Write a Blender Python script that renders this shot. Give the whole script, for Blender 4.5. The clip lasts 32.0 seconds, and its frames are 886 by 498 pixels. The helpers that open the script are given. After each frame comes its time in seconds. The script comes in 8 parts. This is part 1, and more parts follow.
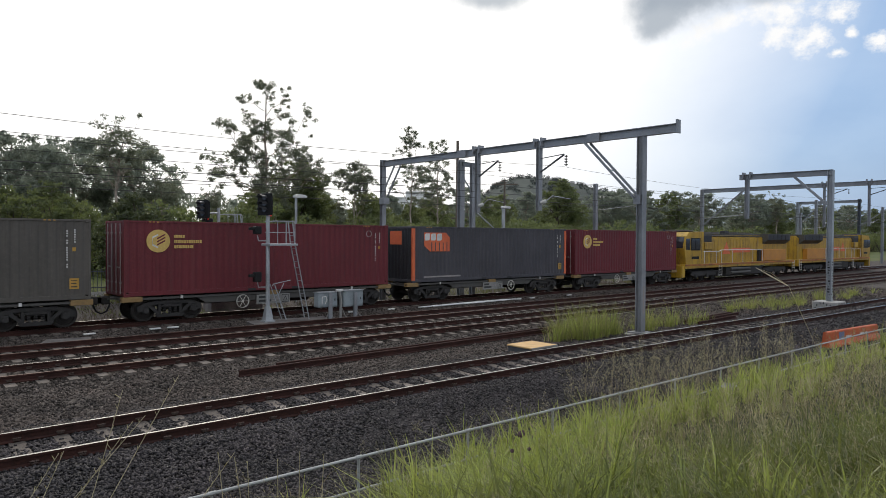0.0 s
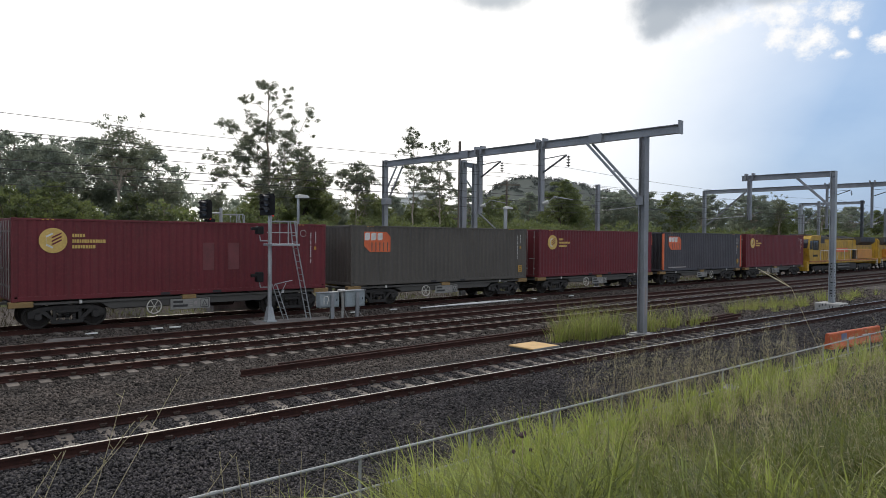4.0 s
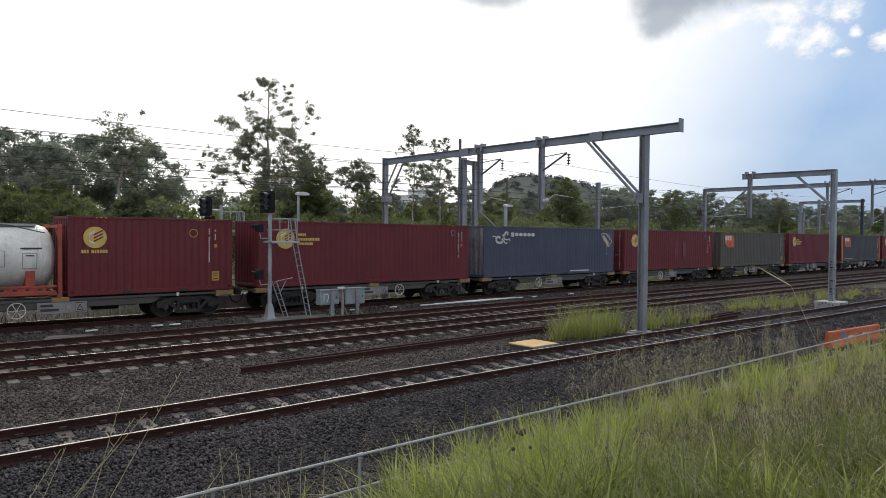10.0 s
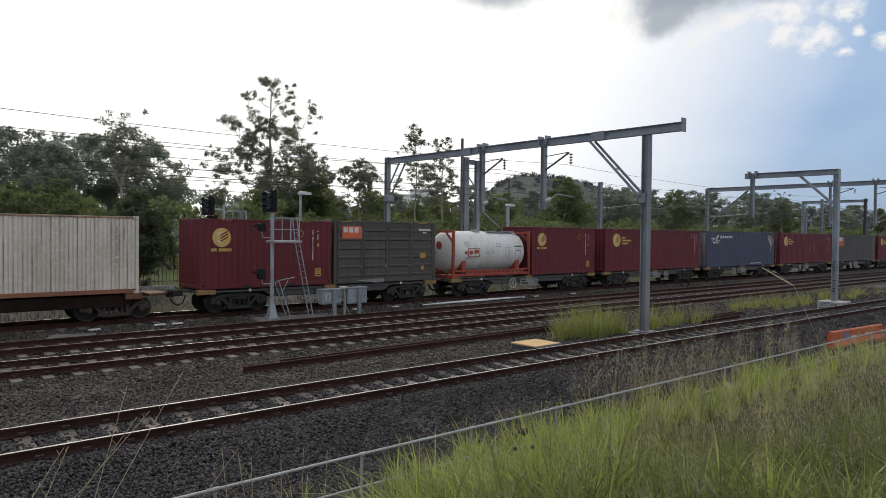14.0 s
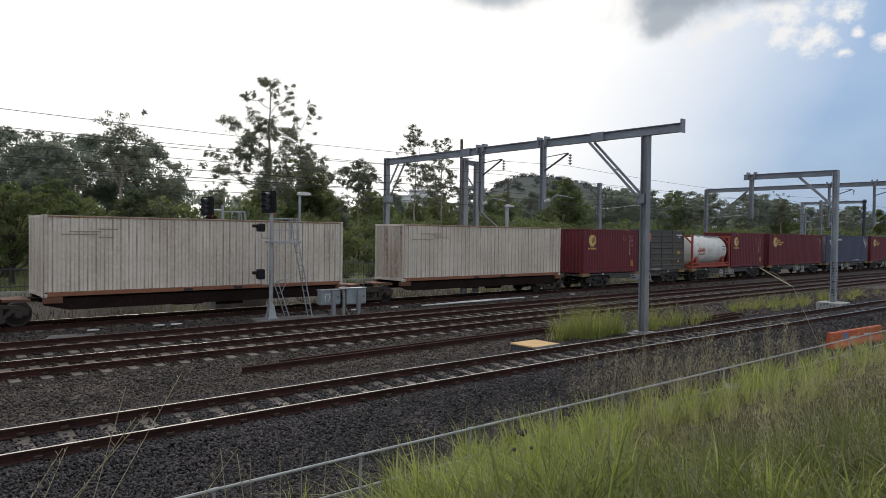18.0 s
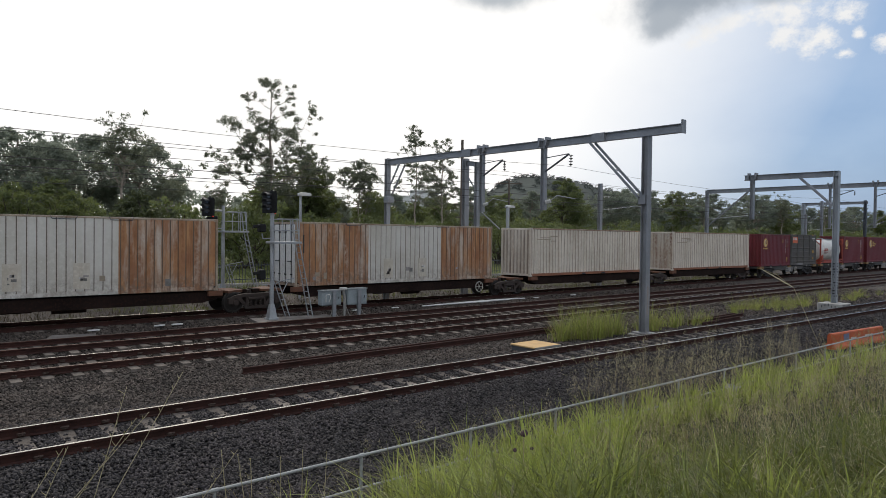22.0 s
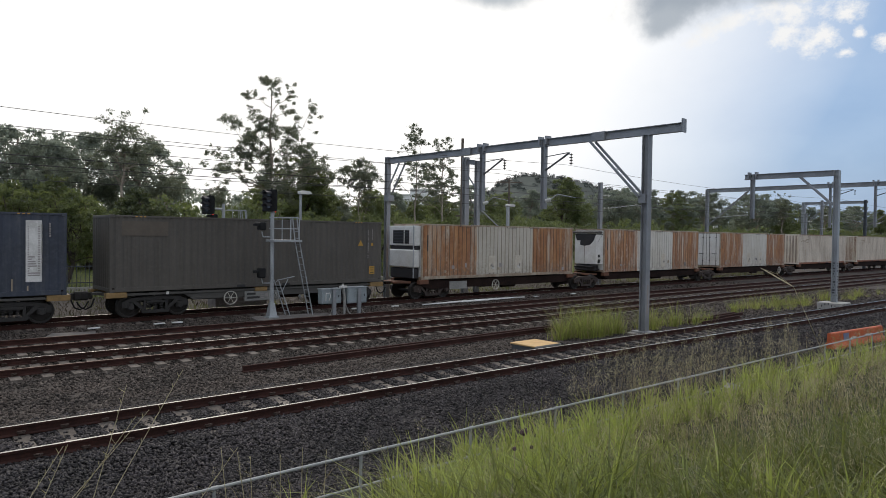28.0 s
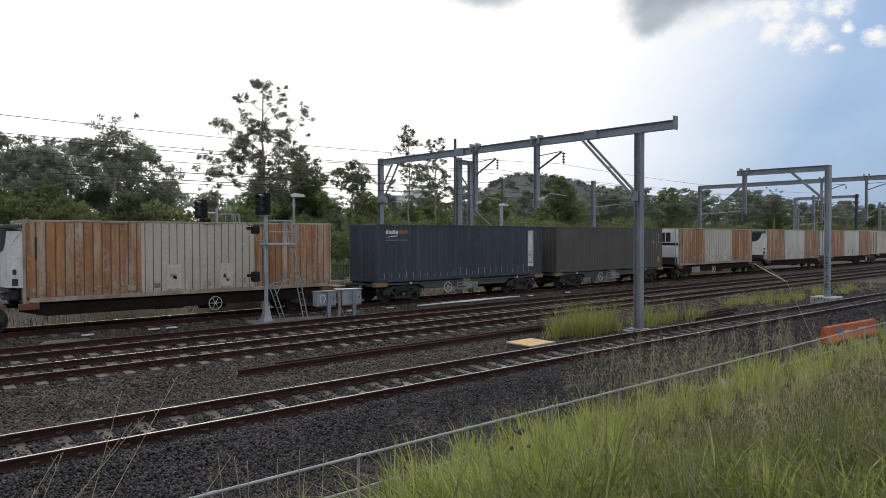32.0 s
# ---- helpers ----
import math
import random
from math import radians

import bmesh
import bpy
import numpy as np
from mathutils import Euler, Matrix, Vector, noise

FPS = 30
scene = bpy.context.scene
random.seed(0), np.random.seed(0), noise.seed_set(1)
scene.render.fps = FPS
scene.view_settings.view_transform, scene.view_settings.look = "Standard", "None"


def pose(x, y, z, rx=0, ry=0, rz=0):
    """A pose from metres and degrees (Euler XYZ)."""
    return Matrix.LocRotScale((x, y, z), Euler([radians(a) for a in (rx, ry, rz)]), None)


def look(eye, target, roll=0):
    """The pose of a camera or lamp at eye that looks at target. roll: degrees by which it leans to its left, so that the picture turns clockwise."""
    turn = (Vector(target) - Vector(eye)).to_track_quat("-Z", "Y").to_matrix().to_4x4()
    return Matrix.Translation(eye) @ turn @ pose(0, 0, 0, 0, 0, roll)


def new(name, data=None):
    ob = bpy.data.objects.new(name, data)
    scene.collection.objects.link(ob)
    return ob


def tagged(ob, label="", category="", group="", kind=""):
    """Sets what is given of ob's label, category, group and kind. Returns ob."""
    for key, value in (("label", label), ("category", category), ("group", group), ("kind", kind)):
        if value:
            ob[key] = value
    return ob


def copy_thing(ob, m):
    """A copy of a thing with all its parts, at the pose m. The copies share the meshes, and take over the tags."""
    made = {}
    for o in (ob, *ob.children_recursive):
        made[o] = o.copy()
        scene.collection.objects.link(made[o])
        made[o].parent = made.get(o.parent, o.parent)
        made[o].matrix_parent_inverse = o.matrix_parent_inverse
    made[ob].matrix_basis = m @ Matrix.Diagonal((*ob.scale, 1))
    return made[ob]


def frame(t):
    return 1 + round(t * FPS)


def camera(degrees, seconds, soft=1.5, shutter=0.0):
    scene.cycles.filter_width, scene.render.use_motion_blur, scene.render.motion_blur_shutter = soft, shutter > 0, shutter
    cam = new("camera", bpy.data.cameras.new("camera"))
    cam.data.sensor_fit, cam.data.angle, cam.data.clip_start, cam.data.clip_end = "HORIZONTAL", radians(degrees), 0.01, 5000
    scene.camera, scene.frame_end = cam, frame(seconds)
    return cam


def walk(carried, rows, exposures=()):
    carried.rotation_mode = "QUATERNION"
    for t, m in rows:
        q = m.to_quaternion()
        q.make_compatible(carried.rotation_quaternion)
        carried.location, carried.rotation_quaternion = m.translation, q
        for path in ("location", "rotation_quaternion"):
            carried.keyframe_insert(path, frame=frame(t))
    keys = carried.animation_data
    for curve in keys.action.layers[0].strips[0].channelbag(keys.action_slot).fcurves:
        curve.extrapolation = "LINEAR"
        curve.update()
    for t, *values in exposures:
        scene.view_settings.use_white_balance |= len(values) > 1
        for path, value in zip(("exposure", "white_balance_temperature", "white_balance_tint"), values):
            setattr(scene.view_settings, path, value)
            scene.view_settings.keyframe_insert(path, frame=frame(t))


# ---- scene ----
EXPOSURE = -0.08
SKY_POWER, SKY_SHARE, SUN_POWER = 0.80, 0.04, 1.2
HAZE_BLUE, HAZE_PALE, VEIL = (0.242, 0.388, 0.65), (0.315, 0.48, 0.74), (1.48, 1.46, 1.43)
BRIGHT = (0.352, 0.812, 0.467)
# clouds: direction, half width, half height (radians), turn (degrees)
CLOUDS = [((0.824, 0.472, 0.328), 0.100, 0.052, 14), ((0.815, 0.500, 0.290), 0.036, 0.022, 35), ((0.880, 0.365, 0.312), 0.060, 0.016, 0), ((0.669, 0.665, 0.336), 0.07, 0.022, 0)]
CLOUD_TONES = [(0.50, 0.565, 0.645), (0.60, 0.66, 0.73), (0.68, 0.74, 0.82), (0.70, 0.75, 0.80)]
# bright torn cloud beside it
TORN = [((0.858, 0.430, 0.286), 0.066, 0.012, 20), ((0.845, 0.458, 0.272), 0.030, 0.014, 30), ((0.884, 0.368, 0.290), 0.058, 0.019, -6), ((0.890, 0.373, 0.262), 0.021, 0.019, 20), ((0.906, 0.337, 0.254), 0.024, 0.026, -25),
        ((0.913, 0.310, 0.282), 0.022, 0.016, 20), ((0.920, 0.297, 0.256), 0.009, 0.008, 0), ((0.933, 0.270, 0.242), 0.016, 0.013, 0), ((0.921, 0.311, 0.234), 0.016, 0.006, 5)]
EYE = (0.0, 0.0, 3.29)  # on the grass bank; z = 0 is the top of the rails, x runs along the tracks, y across them
SECONDS = 32.0
cam = camera(66.9, SECONDS, soft=0.75)
PATH = [  # seconds, heading from the track's normal, tilt, lean (degrees)
    (0, 40.982, -0.928, 0.331), (0.5, 40.984, -0.915, 0.369), (1, 40.983, -0.949, 0.391), (1.5, 40.974, -0.973, 0.430),
    (2, 40.951, -0.968, 0.400), (2.5, 40.917, -0.932, 0.358), (3, 40.887, -0.899, 0.420), (3.5, 40.823, -0.897, 0.445),
    (5.5, 40.829, -0.861, 0.480), (6, 40.802, -0.827, 0.413), (6.5, 40.794, -0.808, 0.485), (7, 40.794, -0.835, 0.460),
    (7.5, 40.781, -0.873, 0.520), (8, 40.781, -0.873, 0.520), (8.5, 40.735, -0.854, 0.470), (9, 40.736, -0.871, 0.509),
    (9.5, 40.772, -1.001, 0.571), (10, 40.812, -1.085, 0.566), (10.5, 40.782, -1.167, 0.482), (11, 40.711, -1.174, 0.480),
    (11.5, 40.660, -1.128, 0.440), (12, 40.685, -1.086, 0.526), (12.5, 40.659, -1.097, 0.558), (13, 40.596, -1.156, 0.586),
    (13.5, 40.596, -1.153, 0.606), (14, 40.630, -1.129, 0.607), (14.5, 40.658, -1.067, 0.554), (16.5, 40.719, -1.081, 0.574),
    (17, 40.728, -1.085, 0.554), (17.5, 40.704, -1.082, 0.582), (18, 40.697, -1.070, 0.655), (18.5, 40.692, -1.063, 0.686),
    (19, 40.663, -1.028, 0.538), (19.5, 40.665, -1.020, 0.601), (20, 40.638, -0.945, 0.507), (20.5, 40.656, -0.932, 0.659),
    (21, 40.615, -0.961, 0.712), (21.5, 40.652, -0.982, 0.669), (22, 40.638, -1.024, 0.700), (22.5, 40.613, -1.016, 0.643),
    (23, 40.603, -0.998, 0.689), (23.5, 40.549, -0.944, 0.606), (24, 40.546, -0.903, 0.649), (24.5, 40.531, -0.917, 0.667),
    (25, 40.525, -0.982, 0.656), (25.5, 40.538, -0.991, 0.672), (27.5, 40.577, -1.087, 0.828), (28, 40.636, -1.142, 0.806),
    (28.5, 40.640, -1.193, 0.707), (29, 40.653, -1.222, 0.660), (29.5, 40.778, -1.249, 0.373), (30, 40.888, -1.177, 0.392),
    (30.5, 41.075, -1.181, 0.054), (31, 41.110, -1.168, -0.005), (31.5, 41.179, -1.124, -0.181), (32, 41.134, -1.082, -0.097),
]


def aim(heading, tilt, lean):
    h, p = radians(heading), radians(tilt)
    way = Vector((math.sin(h) * math.cos(p), math.cos(h) * math.cos(p), math.sin(p)))
    return look(EYE, Vector(EYE) + way * 10, lean)


walk(cam, [(t, aim(h, p, r)) for t, h, p, r in PATH], [(t, EXPOSURE + e) for t, e in ((0, 0.10), (6, 0.12), (11, 0.12), (13, -0.03), (18, -0.07), (24, -0.08), (28, -0.02), (SECONDS, 0.02))])

# ---- sky and sun ----
SUN_WAY = Vector((0.30, 0.72, 0.62)).normalized()  # towards the veiled sun, behind the train


def build_world():
    w = bpy.data.worlds.new("sky")
    scene.world = w
    w.use_nodes = True
    nt = w.node_tree
    nt.nodes.clear()
    N, L = nt.nodes.new, nt.links.new
    out, bg = N("ShaderNodeOutputWorld"), N("ShaderNodeBackground")
    L(bg.outputs[0], out.inputs[0])
    sky = N("ShaderNodeTexSky")
    sky.sky_type = "NISHITA"
    sky.sun_disc = False
    sky.sun_elevation = math.asin(SUN_WAY.z)
    sky.sun_rotation = math.atan2(SUN_WAY.x, SUN_WAY.y)
    sky.altitude, sky.air_density, sky.dust_density = 20, 1.0, 2.0
    tc = N("ShaderNodeTexCoord")

    def val(op, a, b=None, c=None, clamp=False):
        n = N("ShaderNodeMath")
        n.operation, n.use_clamp = op, clamp
        for k, v in enumerate((a, b, c)):
            if v is None:
                continue
            if isinstance(v, (int, float)):
                n.inputs[k].default_value = v
            else:
                L(v, n.inputs[k])
        return n.outputs[0]

    def dot(v):
        n = N("ShaderNodeVectorMath")
        n.operation = "DOT_PRODUCT"
        L(tc.outputs["Generated"], n.inputs[0])
        n.inputs[1].default_value = Vector(v).normalized()
        return n.outputs["Value"]

    def ramp(x, lo, hi):
        n = N("ShaderNodeMapRange")
        n.interpolation_type = "SMOOTHERSTEP"
        L(x, n.inputs["Value"])
        n.inputs["From Min"].default_value, n.inputs["From Max"].default_value = lo, hi
        return n.outputs["Result"]

    def line(x, lo, hi):
        n = N("ShaderNodeMapRange")
        L(x, n.inputs["Value"])
        n.inputs["From Min"].default_value, n.inputs["From Max"].default_value = lo, hi
        return n.outputs["Result"]

    def patch(way, wide, high_, turn=0.0):
        """Falls from 1 at a direction in the sky to 0 at the rim of an ellipse round it."""
        w = Vector(way).normalized()
        r = w.cross(Vector((0, 0, 1))).normalized()
        u = r.cross(w)
        a = radians(turn)
        r, u = r * math.cos(a) + u * math.sin(a), u * math.cos(a) - r * math.sin(a)
        x, y = val("MULTIPLY", dot(r), 1 / wide), val("MULTIPLY", dot(u), 1 / high_)
        return val("SUBTRACT", 1.0, val("SQRT", val("ADD", val("MULTIPLY", x, x), val("MULTIPLY", y, y))))

    def noise_tex(scale, detail, rough, offset, stretch=(1, 1, 1)):
        m = N("ShaderNodeMapping")
        L(tc.outputs["Generated"], m.inputs["Vector"])
        m.inputs["Location"].default_value = offset
        m.inputs["Scale"].default_value = stretch
        n = N("ShaderNodeTexNoise")
        L(m.outputs[0], n.inputs["Vector"])
        n.inputs["Scale"].default_value, n.inputs["Detail"].default_value, n.inputs["Roughness"].default_value = scale, detail, rough
        return n.outputs["Fac"]

    def mix(f, a, b):
        n = N("ShaderNodeMix")
        n.data_type = "RGBA"
        L(f, n.inputs[0])
        for k, v in ((6, a), (7, b)):
            if isinstance(v, tuple):
                n.inputs[k].default_value = (*v, 1)
            else:
                L(v, n.inputs[k])
        return n.outputs[2]

    k = N("ShaderNodeVectorMath")
    k.operation = "SCALE"
    L(sky.outputs[0], k.inputs[0])
    k.inputs["Scale"].default_value = SKY_SHARE
    # high veil: thick round the hidden sun, thinning away from it
    near_sun = line(dot(BRIGHT), 0.672, 0.87)
    wisps = noise_tex(2.2, 6, 0.55, (3.1, 0.4, 1.7), (1, 1, 2.2))
    drift = noise_tex(5.0, 5, 0.6, (0.7, 2.4, 0.2), (1.6, 0.7, 1.0))
    high = ramp(dot((0, 0, 1)), 0.30, 0.62)  # overhead the deck closes
    behind = ramp(dot((-0.45, -0.85, 0.25)), 0.05, 0.65)  # unseen bright cloud added opposite, to warm and lift the sides facing the camera
    cover = val("ADD", val("MAXIMUM", val("MAXIMUM", near_sun, val("MULTIPLY", high, 0.62)), val("MULTIPLY", behind, 0.55)), val("MULTIPLY", val("SUBTRACT", wisps, 0.5), 0.26))
    veil = line(val("ADD", cover, val("MULTIPLY", val("SUBTRACT", drift, 0.5), 0.18)), 0.0, 1.0)
    clear = mix(ramp(wisps, 0.3, 0.75), HAZE_BLUE, HAZE_PALE)
    base = N("ShaderNodeVectorMath")
    base.operation = "ADD"
    L(k.outputs[0], base.inputs[0])
    L(clear, base.inputs[1])
    c = mix(veil, base.outputs[0], VEIL)
    # low cumulus: one thick grey cloud, with bright torn edges beside it
    puff = val("MULTIPLY", val("SUBTRACT", noise_tex(42.0, 10, 0.68, (0.3, 2.2, 0.9), (1, 1, 1.3)), 0.5), 3.4)
    torn = None
    for way, wide, high_, turn in TORN:
        b = patch(way, wide, high_, turn)
        torn = b if torn is None else val("MAXIMUM", torn, b)
    c = mix(val("MULTIPLY", line(val("ADD", torn, puff), -0.05, 0.85), ramp(torn, -0.7, 0.35)), c, (1.22, 1.22, 1.22))
    lump = val("MULTIPLY", val("SUBTRACT", noise_tex(14.0, 7, 0.58, (1.3, 0.2, 4.9)), 0.5), 1.3)
    for (way, wide, high_, turn), tone in zip(CLOUDS, CLOUD_TONES):
        c = mix(ramp(val("ADD", patch(way, wide, high_, turn), lump), -0.30, 0.75), c, tone)
    L(c, bg.inputs["Color"])
    bg.inputs["Strength"].default_value = SKY_POWER
    sun = new("sun", bpy.data.lights.new("sun", "SUN"))
    sun.data.energy, sun.data.angle, sun.data.color = SUN_POWER, radians(14), (1.0, 0.91, 0.79)
    sun.matrix_world = look(SUN_WAY * 60, (0, 0, 0))


build_world()

# ---- materials ----
def material(name, base, rough=0.6, metal=0.0, dark=None, light=None, grain=30.0, blotch=1.2, bump=0.15, bump_scale=None,
             streak=None, streak_amount=0.0, zones=(), leafy=0.0, per_object=0.0, per_island=0.0, spec=0.5, coord="Object", tall=0.12, ribs=None, thru=(0.34, 0.40, 0.09)):
    """Base colour varied at two scales, optional vertical run-down stains, optional stained lengths along x, and fine relief."""
    m = bpy.data.materials.new(name)
    m.use_nodes = True
    nt = m.node_tree
    N, L = nt.nodes.new, nt.links.new
    p = nt.nodes["Principled BSDF"]
    tc = N("ShaderNodeTexCoord")

    def tex(scale, detail=4, rough_=0.6, stretch=None):
        n = N("ShaderNodeTexNoise")
        n.inputs["Scale"].default_value, n.inputs["Detail"].default_value, n.inputs["Roughness"].default_value = scale, detail, rough_
        if stretch:
            mp = N("ShaderNodeMapping")
            mp.inputs["Scale"].default_value = stretch
            L(tc.outputs[coord], mp.inputs["Vector"])
            L(mp.outputs[0], n.inputs["Vector"])
        else:
            L(tc.outputs[coord], n.inputs["Vector"])
        return n.outputs["Fac"]

    def ramp(x, lo, hi):
        n = N("ShaderNodeMapRange")
        L(x, n.inputs["Value"])
        n.inputs["From Min"].default_value, n.inputs["From Max"].default_value = lo, hi
        return n.outputs["Result"]

    def math_(op, a, b):
        n = N("ShaderNodeMath")
        n.operation, n.use_clamp = op, op == "MULTIPLY"
        for k, v in enumerate((a, b)):
            if isinstance(v, (int, float)):
                n.inputs[k].default_value = v
            else:
                L(v, n.inputs[k])
        return n.outputs[0]

    def mix(f, a, b):
        n = N("ShaderNodeMix")
        n.data_type = "RGBA"
        if isinstance(f, (int, float)):
            n.inputs[0].default_value = f
        else:
            L(f, n.inputs[0])
        for k, v in ((6, a), (7, b)):
            if isinstance(v, tuple):
                n.inputs[k].default_value = (*v, 1)
            else:
                L(v, n.inputs[k])
        return n.outputs[2]

    dark = dark or tuple(c * 0.72 for c in base)
    light = light or tuple(min(1, c * 1.22) for c in base)
    g = tex(grain, 5, 0.65)
    c = mix(ramp(tex(blotch, 3, 0.55), 0.36, 0.66), dark, base)
    c = mix(math_("MULTIPLY", ramp(g, 0.48, 0.75), 0.7), c, light)
    if streak:
        s = ramp(tex(1.0, 5, 0.7, (3.2, 3.2, tall)), 0.50, 0.66)
        s = math_("MULTIPLY", s, ramp(tex(6.0, 4, 0.7), 0.30, 0.60))
        amount = streak_amount
        if zones:
            sep = N("ShaderNodeSeparateXYZ")
            L(tc.outputs[coord], sep.inputs[0])
            total = None
            for lo, hi in zones:
                band = math_("MULTIPLY", math_("GREATER_THAN", sep.outputs[0], lo), math_("LESS_THAN", sep.outputs[0], hi))
                total = band if total is None else math_("ADD", total, band)
            # each panel has rusted by its own amount
            own = math_("MULTIPLY", math_("SUBTRACT", N("ShaderNodeObjectInfo").outputs["Random"], 0.52), 0.42)
            wide = ramp(math_("ADD", tex(1.0, 8, 0.68, (2.4, 2.4, 0.45)), own), 0.34, 0.57)
            spots = ramp(tex(8.0, 6, 0.7), 0.44, 0.66)
            wide = math_("MAXIMUM", wide, math_("MULTIPLY", spots, 0.55))
            rusty = mix(ramp(tex(1.0, 6, 0.65, (1.6, 1.6, 0.7)), 0.36, 0.64), (0.25, 0.088, 0.026), (0.43, 0.195, 0.062))
            faint = mix(math_("MULTIPLY", total, 0.30), c, (0.46, 0.33, 0.20))
            c = mix(math_("MULTIPLY", math_("MULTIPLY", wide, total), 0.90), faint, rusty)
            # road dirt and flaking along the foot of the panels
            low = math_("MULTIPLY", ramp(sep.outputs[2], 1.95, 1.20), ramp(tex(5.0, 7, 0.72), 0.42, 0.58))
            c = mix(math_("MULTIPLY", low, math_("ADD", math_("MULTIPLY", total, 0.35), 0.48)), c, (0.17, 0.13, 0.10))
            flake = math_("MULTIPLY", math_("MULTIPLY", ramp(sep.outputs[2], 1.75, 1.25), total), ramp(tex(3.1, 6, 0.7), 0.55, 0.63))
            c = mix(math_("MULTIPLY", flake, 0.7), c, (0.52, 0.44, 0.36))
            fine = math_("MULTIPLY", ramp(tex(1.0, 7, 0.7, (7.0, 7.0, 0.40)), 0.52, 0.66), 0.8)
            held = total
            s = math_("MULTIPLY", math_("MAXIMUM", s, fine), math_("ADD", math_("MULTIPLY", total, 0.88), 0.06))
        c = mix(math_("MULTIPLY", s, amount), c, streak)
    if ribs:
        # slope shade and grime painted along a corrugated sheet's folds: pitch, start, amount, colour
        pitch, start, heavy, shade_grime = ribs
        sx = N("ShaderNodeSeparateXYZ")
        L(tc.outputs[coord], sx.inputs[0])
        v = math_("FRACT", math_("DIVIDE", math_("SUBTRACT", sx.outputs[0], start), pitch), 0.0)
        # one slope of each fold is painted darker than the other
        near = ramp(math_("ABSOLUTE", math_("SUBTRACT", v, 0.88), 0.0), 0.14, 0.03)
        far = math_("MULTIPLY", ramp(math_("ABSOLUTE", math_("SUBTRACT", v, 0.38), 0.0), 0.10, 0.03), 0.45)
        worn = ramp(tex(1.0, 5, 0.7, (2.6, 2.6, 0.5)), 0.28, 0.60)
        amount = math_("MULTIPLY", math_("MULTIPLY", math_("MAXIMUM", near, far), worn), heavy)
        if zones:
            amount = math_("MULTIPLY", near, math_("MULTIPLY", worn, math_("ADD", math_("MULTIPLY", held, 0.75), 0.2)))
        c = mix(amount, c, shade_grime)
    if per_object or per_island:
        if per_object:
            r = N("ShaderNodeObjectInfo").outputs["Random"]
        else:
            r = N("ShaderNodeNewGeometry").outputs["Random Per Island"]
        h = N("ShaderNodeHueSaturation")
        q = per_object or per_island
        mr = N("ShaderNodeMapRange")
        L(r, mr.inputs["Value"])
        mr.inputs["To Min"].default_value, mr.inputs["To Max"].default_value = 1 - q, 1 + q
        L(mr.outputs[0], h.inputs["Value"])
        L(c, h.inputs["Color"])
        c = h.outputs[0]
    L(c, p.inputs["Base Color"])
    p.inputs["Metallic"].default_value = metal
    p.inputs["Specular IOR Level"].default_value = spec
    rr = N("ShaderNodeMapRange")
    L(g, rr.inputs["Value"])
    rr.inputs["From Min"].default_value, rr.inputs["From Max"].default_value = 0.3, 0.7
    rr.inputs["To Min"].default_value, rr.inputs["To Max"].default_value = max(0.04, rough - 0.1), min(1, rough + 0.1)
    L(rr.outputs[0], p.inputs["Roughness"])
    if bump:
        b = N("ShaderNodeBump")
        b.inputs["Strength"].default_value, b.inputs["Distance"].default_value = bump, 0.02
        L(g if bump_scale is None else tex(bump_scale, 3, 0.6), b.inputs["Height"])
        L(b.outputs[0], p.inputs["Normal"])
    if leafy:
        t, ms = N("ShaderNodeBsdfTranslucent"), N("ShaderNodeMixShader")
        warm = mix(0.55, c, thru)
        L(warm, t.inputs["Color"])
        ms.inputs[0].default_value = leafy
        L(p.outputs[0], ms.inputs[1])
        L(t.outputs[0], ms.inputs[2])
        L(ms.outputs[0], nt.nodes["Material Output"].inputs["Surface"])
    return m


def glow(name, colour, power):
    m = bpy.data.materials.new(name)
    m.use_nodes = True
    p = m.node_tree.nodes["Principled BSDF"]
    p.inputs["Base Color"].default_value = (*colour, 1)
    p.inputs["Emission Color"].default_value = (*colour, 1)
    p.inputs["Emission Strength"].default_value = power
    return m


def glass(name, tint=(0.02, 0.025, 0.03)):
    m = bpy.data.materials.new(name)
    m.use_nodes = True
    p = m.node_tree.nodes["Principled BSDF"]
    p.inputs["Base Color"].default_value = (*tint, 1)
    p.inputs["Roughness"].default_value = 0.08
    p.inputs["Coat Weight"].default_value = 0.5
    return m


RUST = (0.30, 0.115, 0.035)
M_BALLAST = material("ballast", (0.026, 0.024, 0.025), 0.9, dark=(0.012, 0.011, 0.012), light=(0.085, 0.076, 0.072), grain=22, blotch=0.8, bump=0.9, spec=0.3)
M_STONE = material("ballast_stone", (0.046, 0.039, 0.041), 0.66, dark=(0.018, 0.0165, 0.018), light=(0.098, 0.090, 0.094), grain=25, blotch=0.7, per_island=0.8, spec=0.24)
M_GRAVEL = material("fine_gravel", (0.075, 0.060, 0.052), 0.9, dark=(0.042, 0.036, 0.032), light=(0.17, 0.15, 0.13), grain=26, blotch=1.0, bump=0.8, spec=0.3)
M_GRAVEL_STONE = material("gravel_stone", (0.092, 0.074, 0.064), 0.85, dark=(0.052, 0.044, 0.040), light=(0.18, 0.155, 0.135), grain=25, blotch=0.6, per_island=0.75, spec=0.2)
M_SLEEPER = material("concrete_sleeper", (0.20, 0.174, 0.152), 0.85, dark=(0.09, 0.074, 0.064), grain=40, blotch=2.2, bump=0.25, per_object=0.18, spec=0.3)
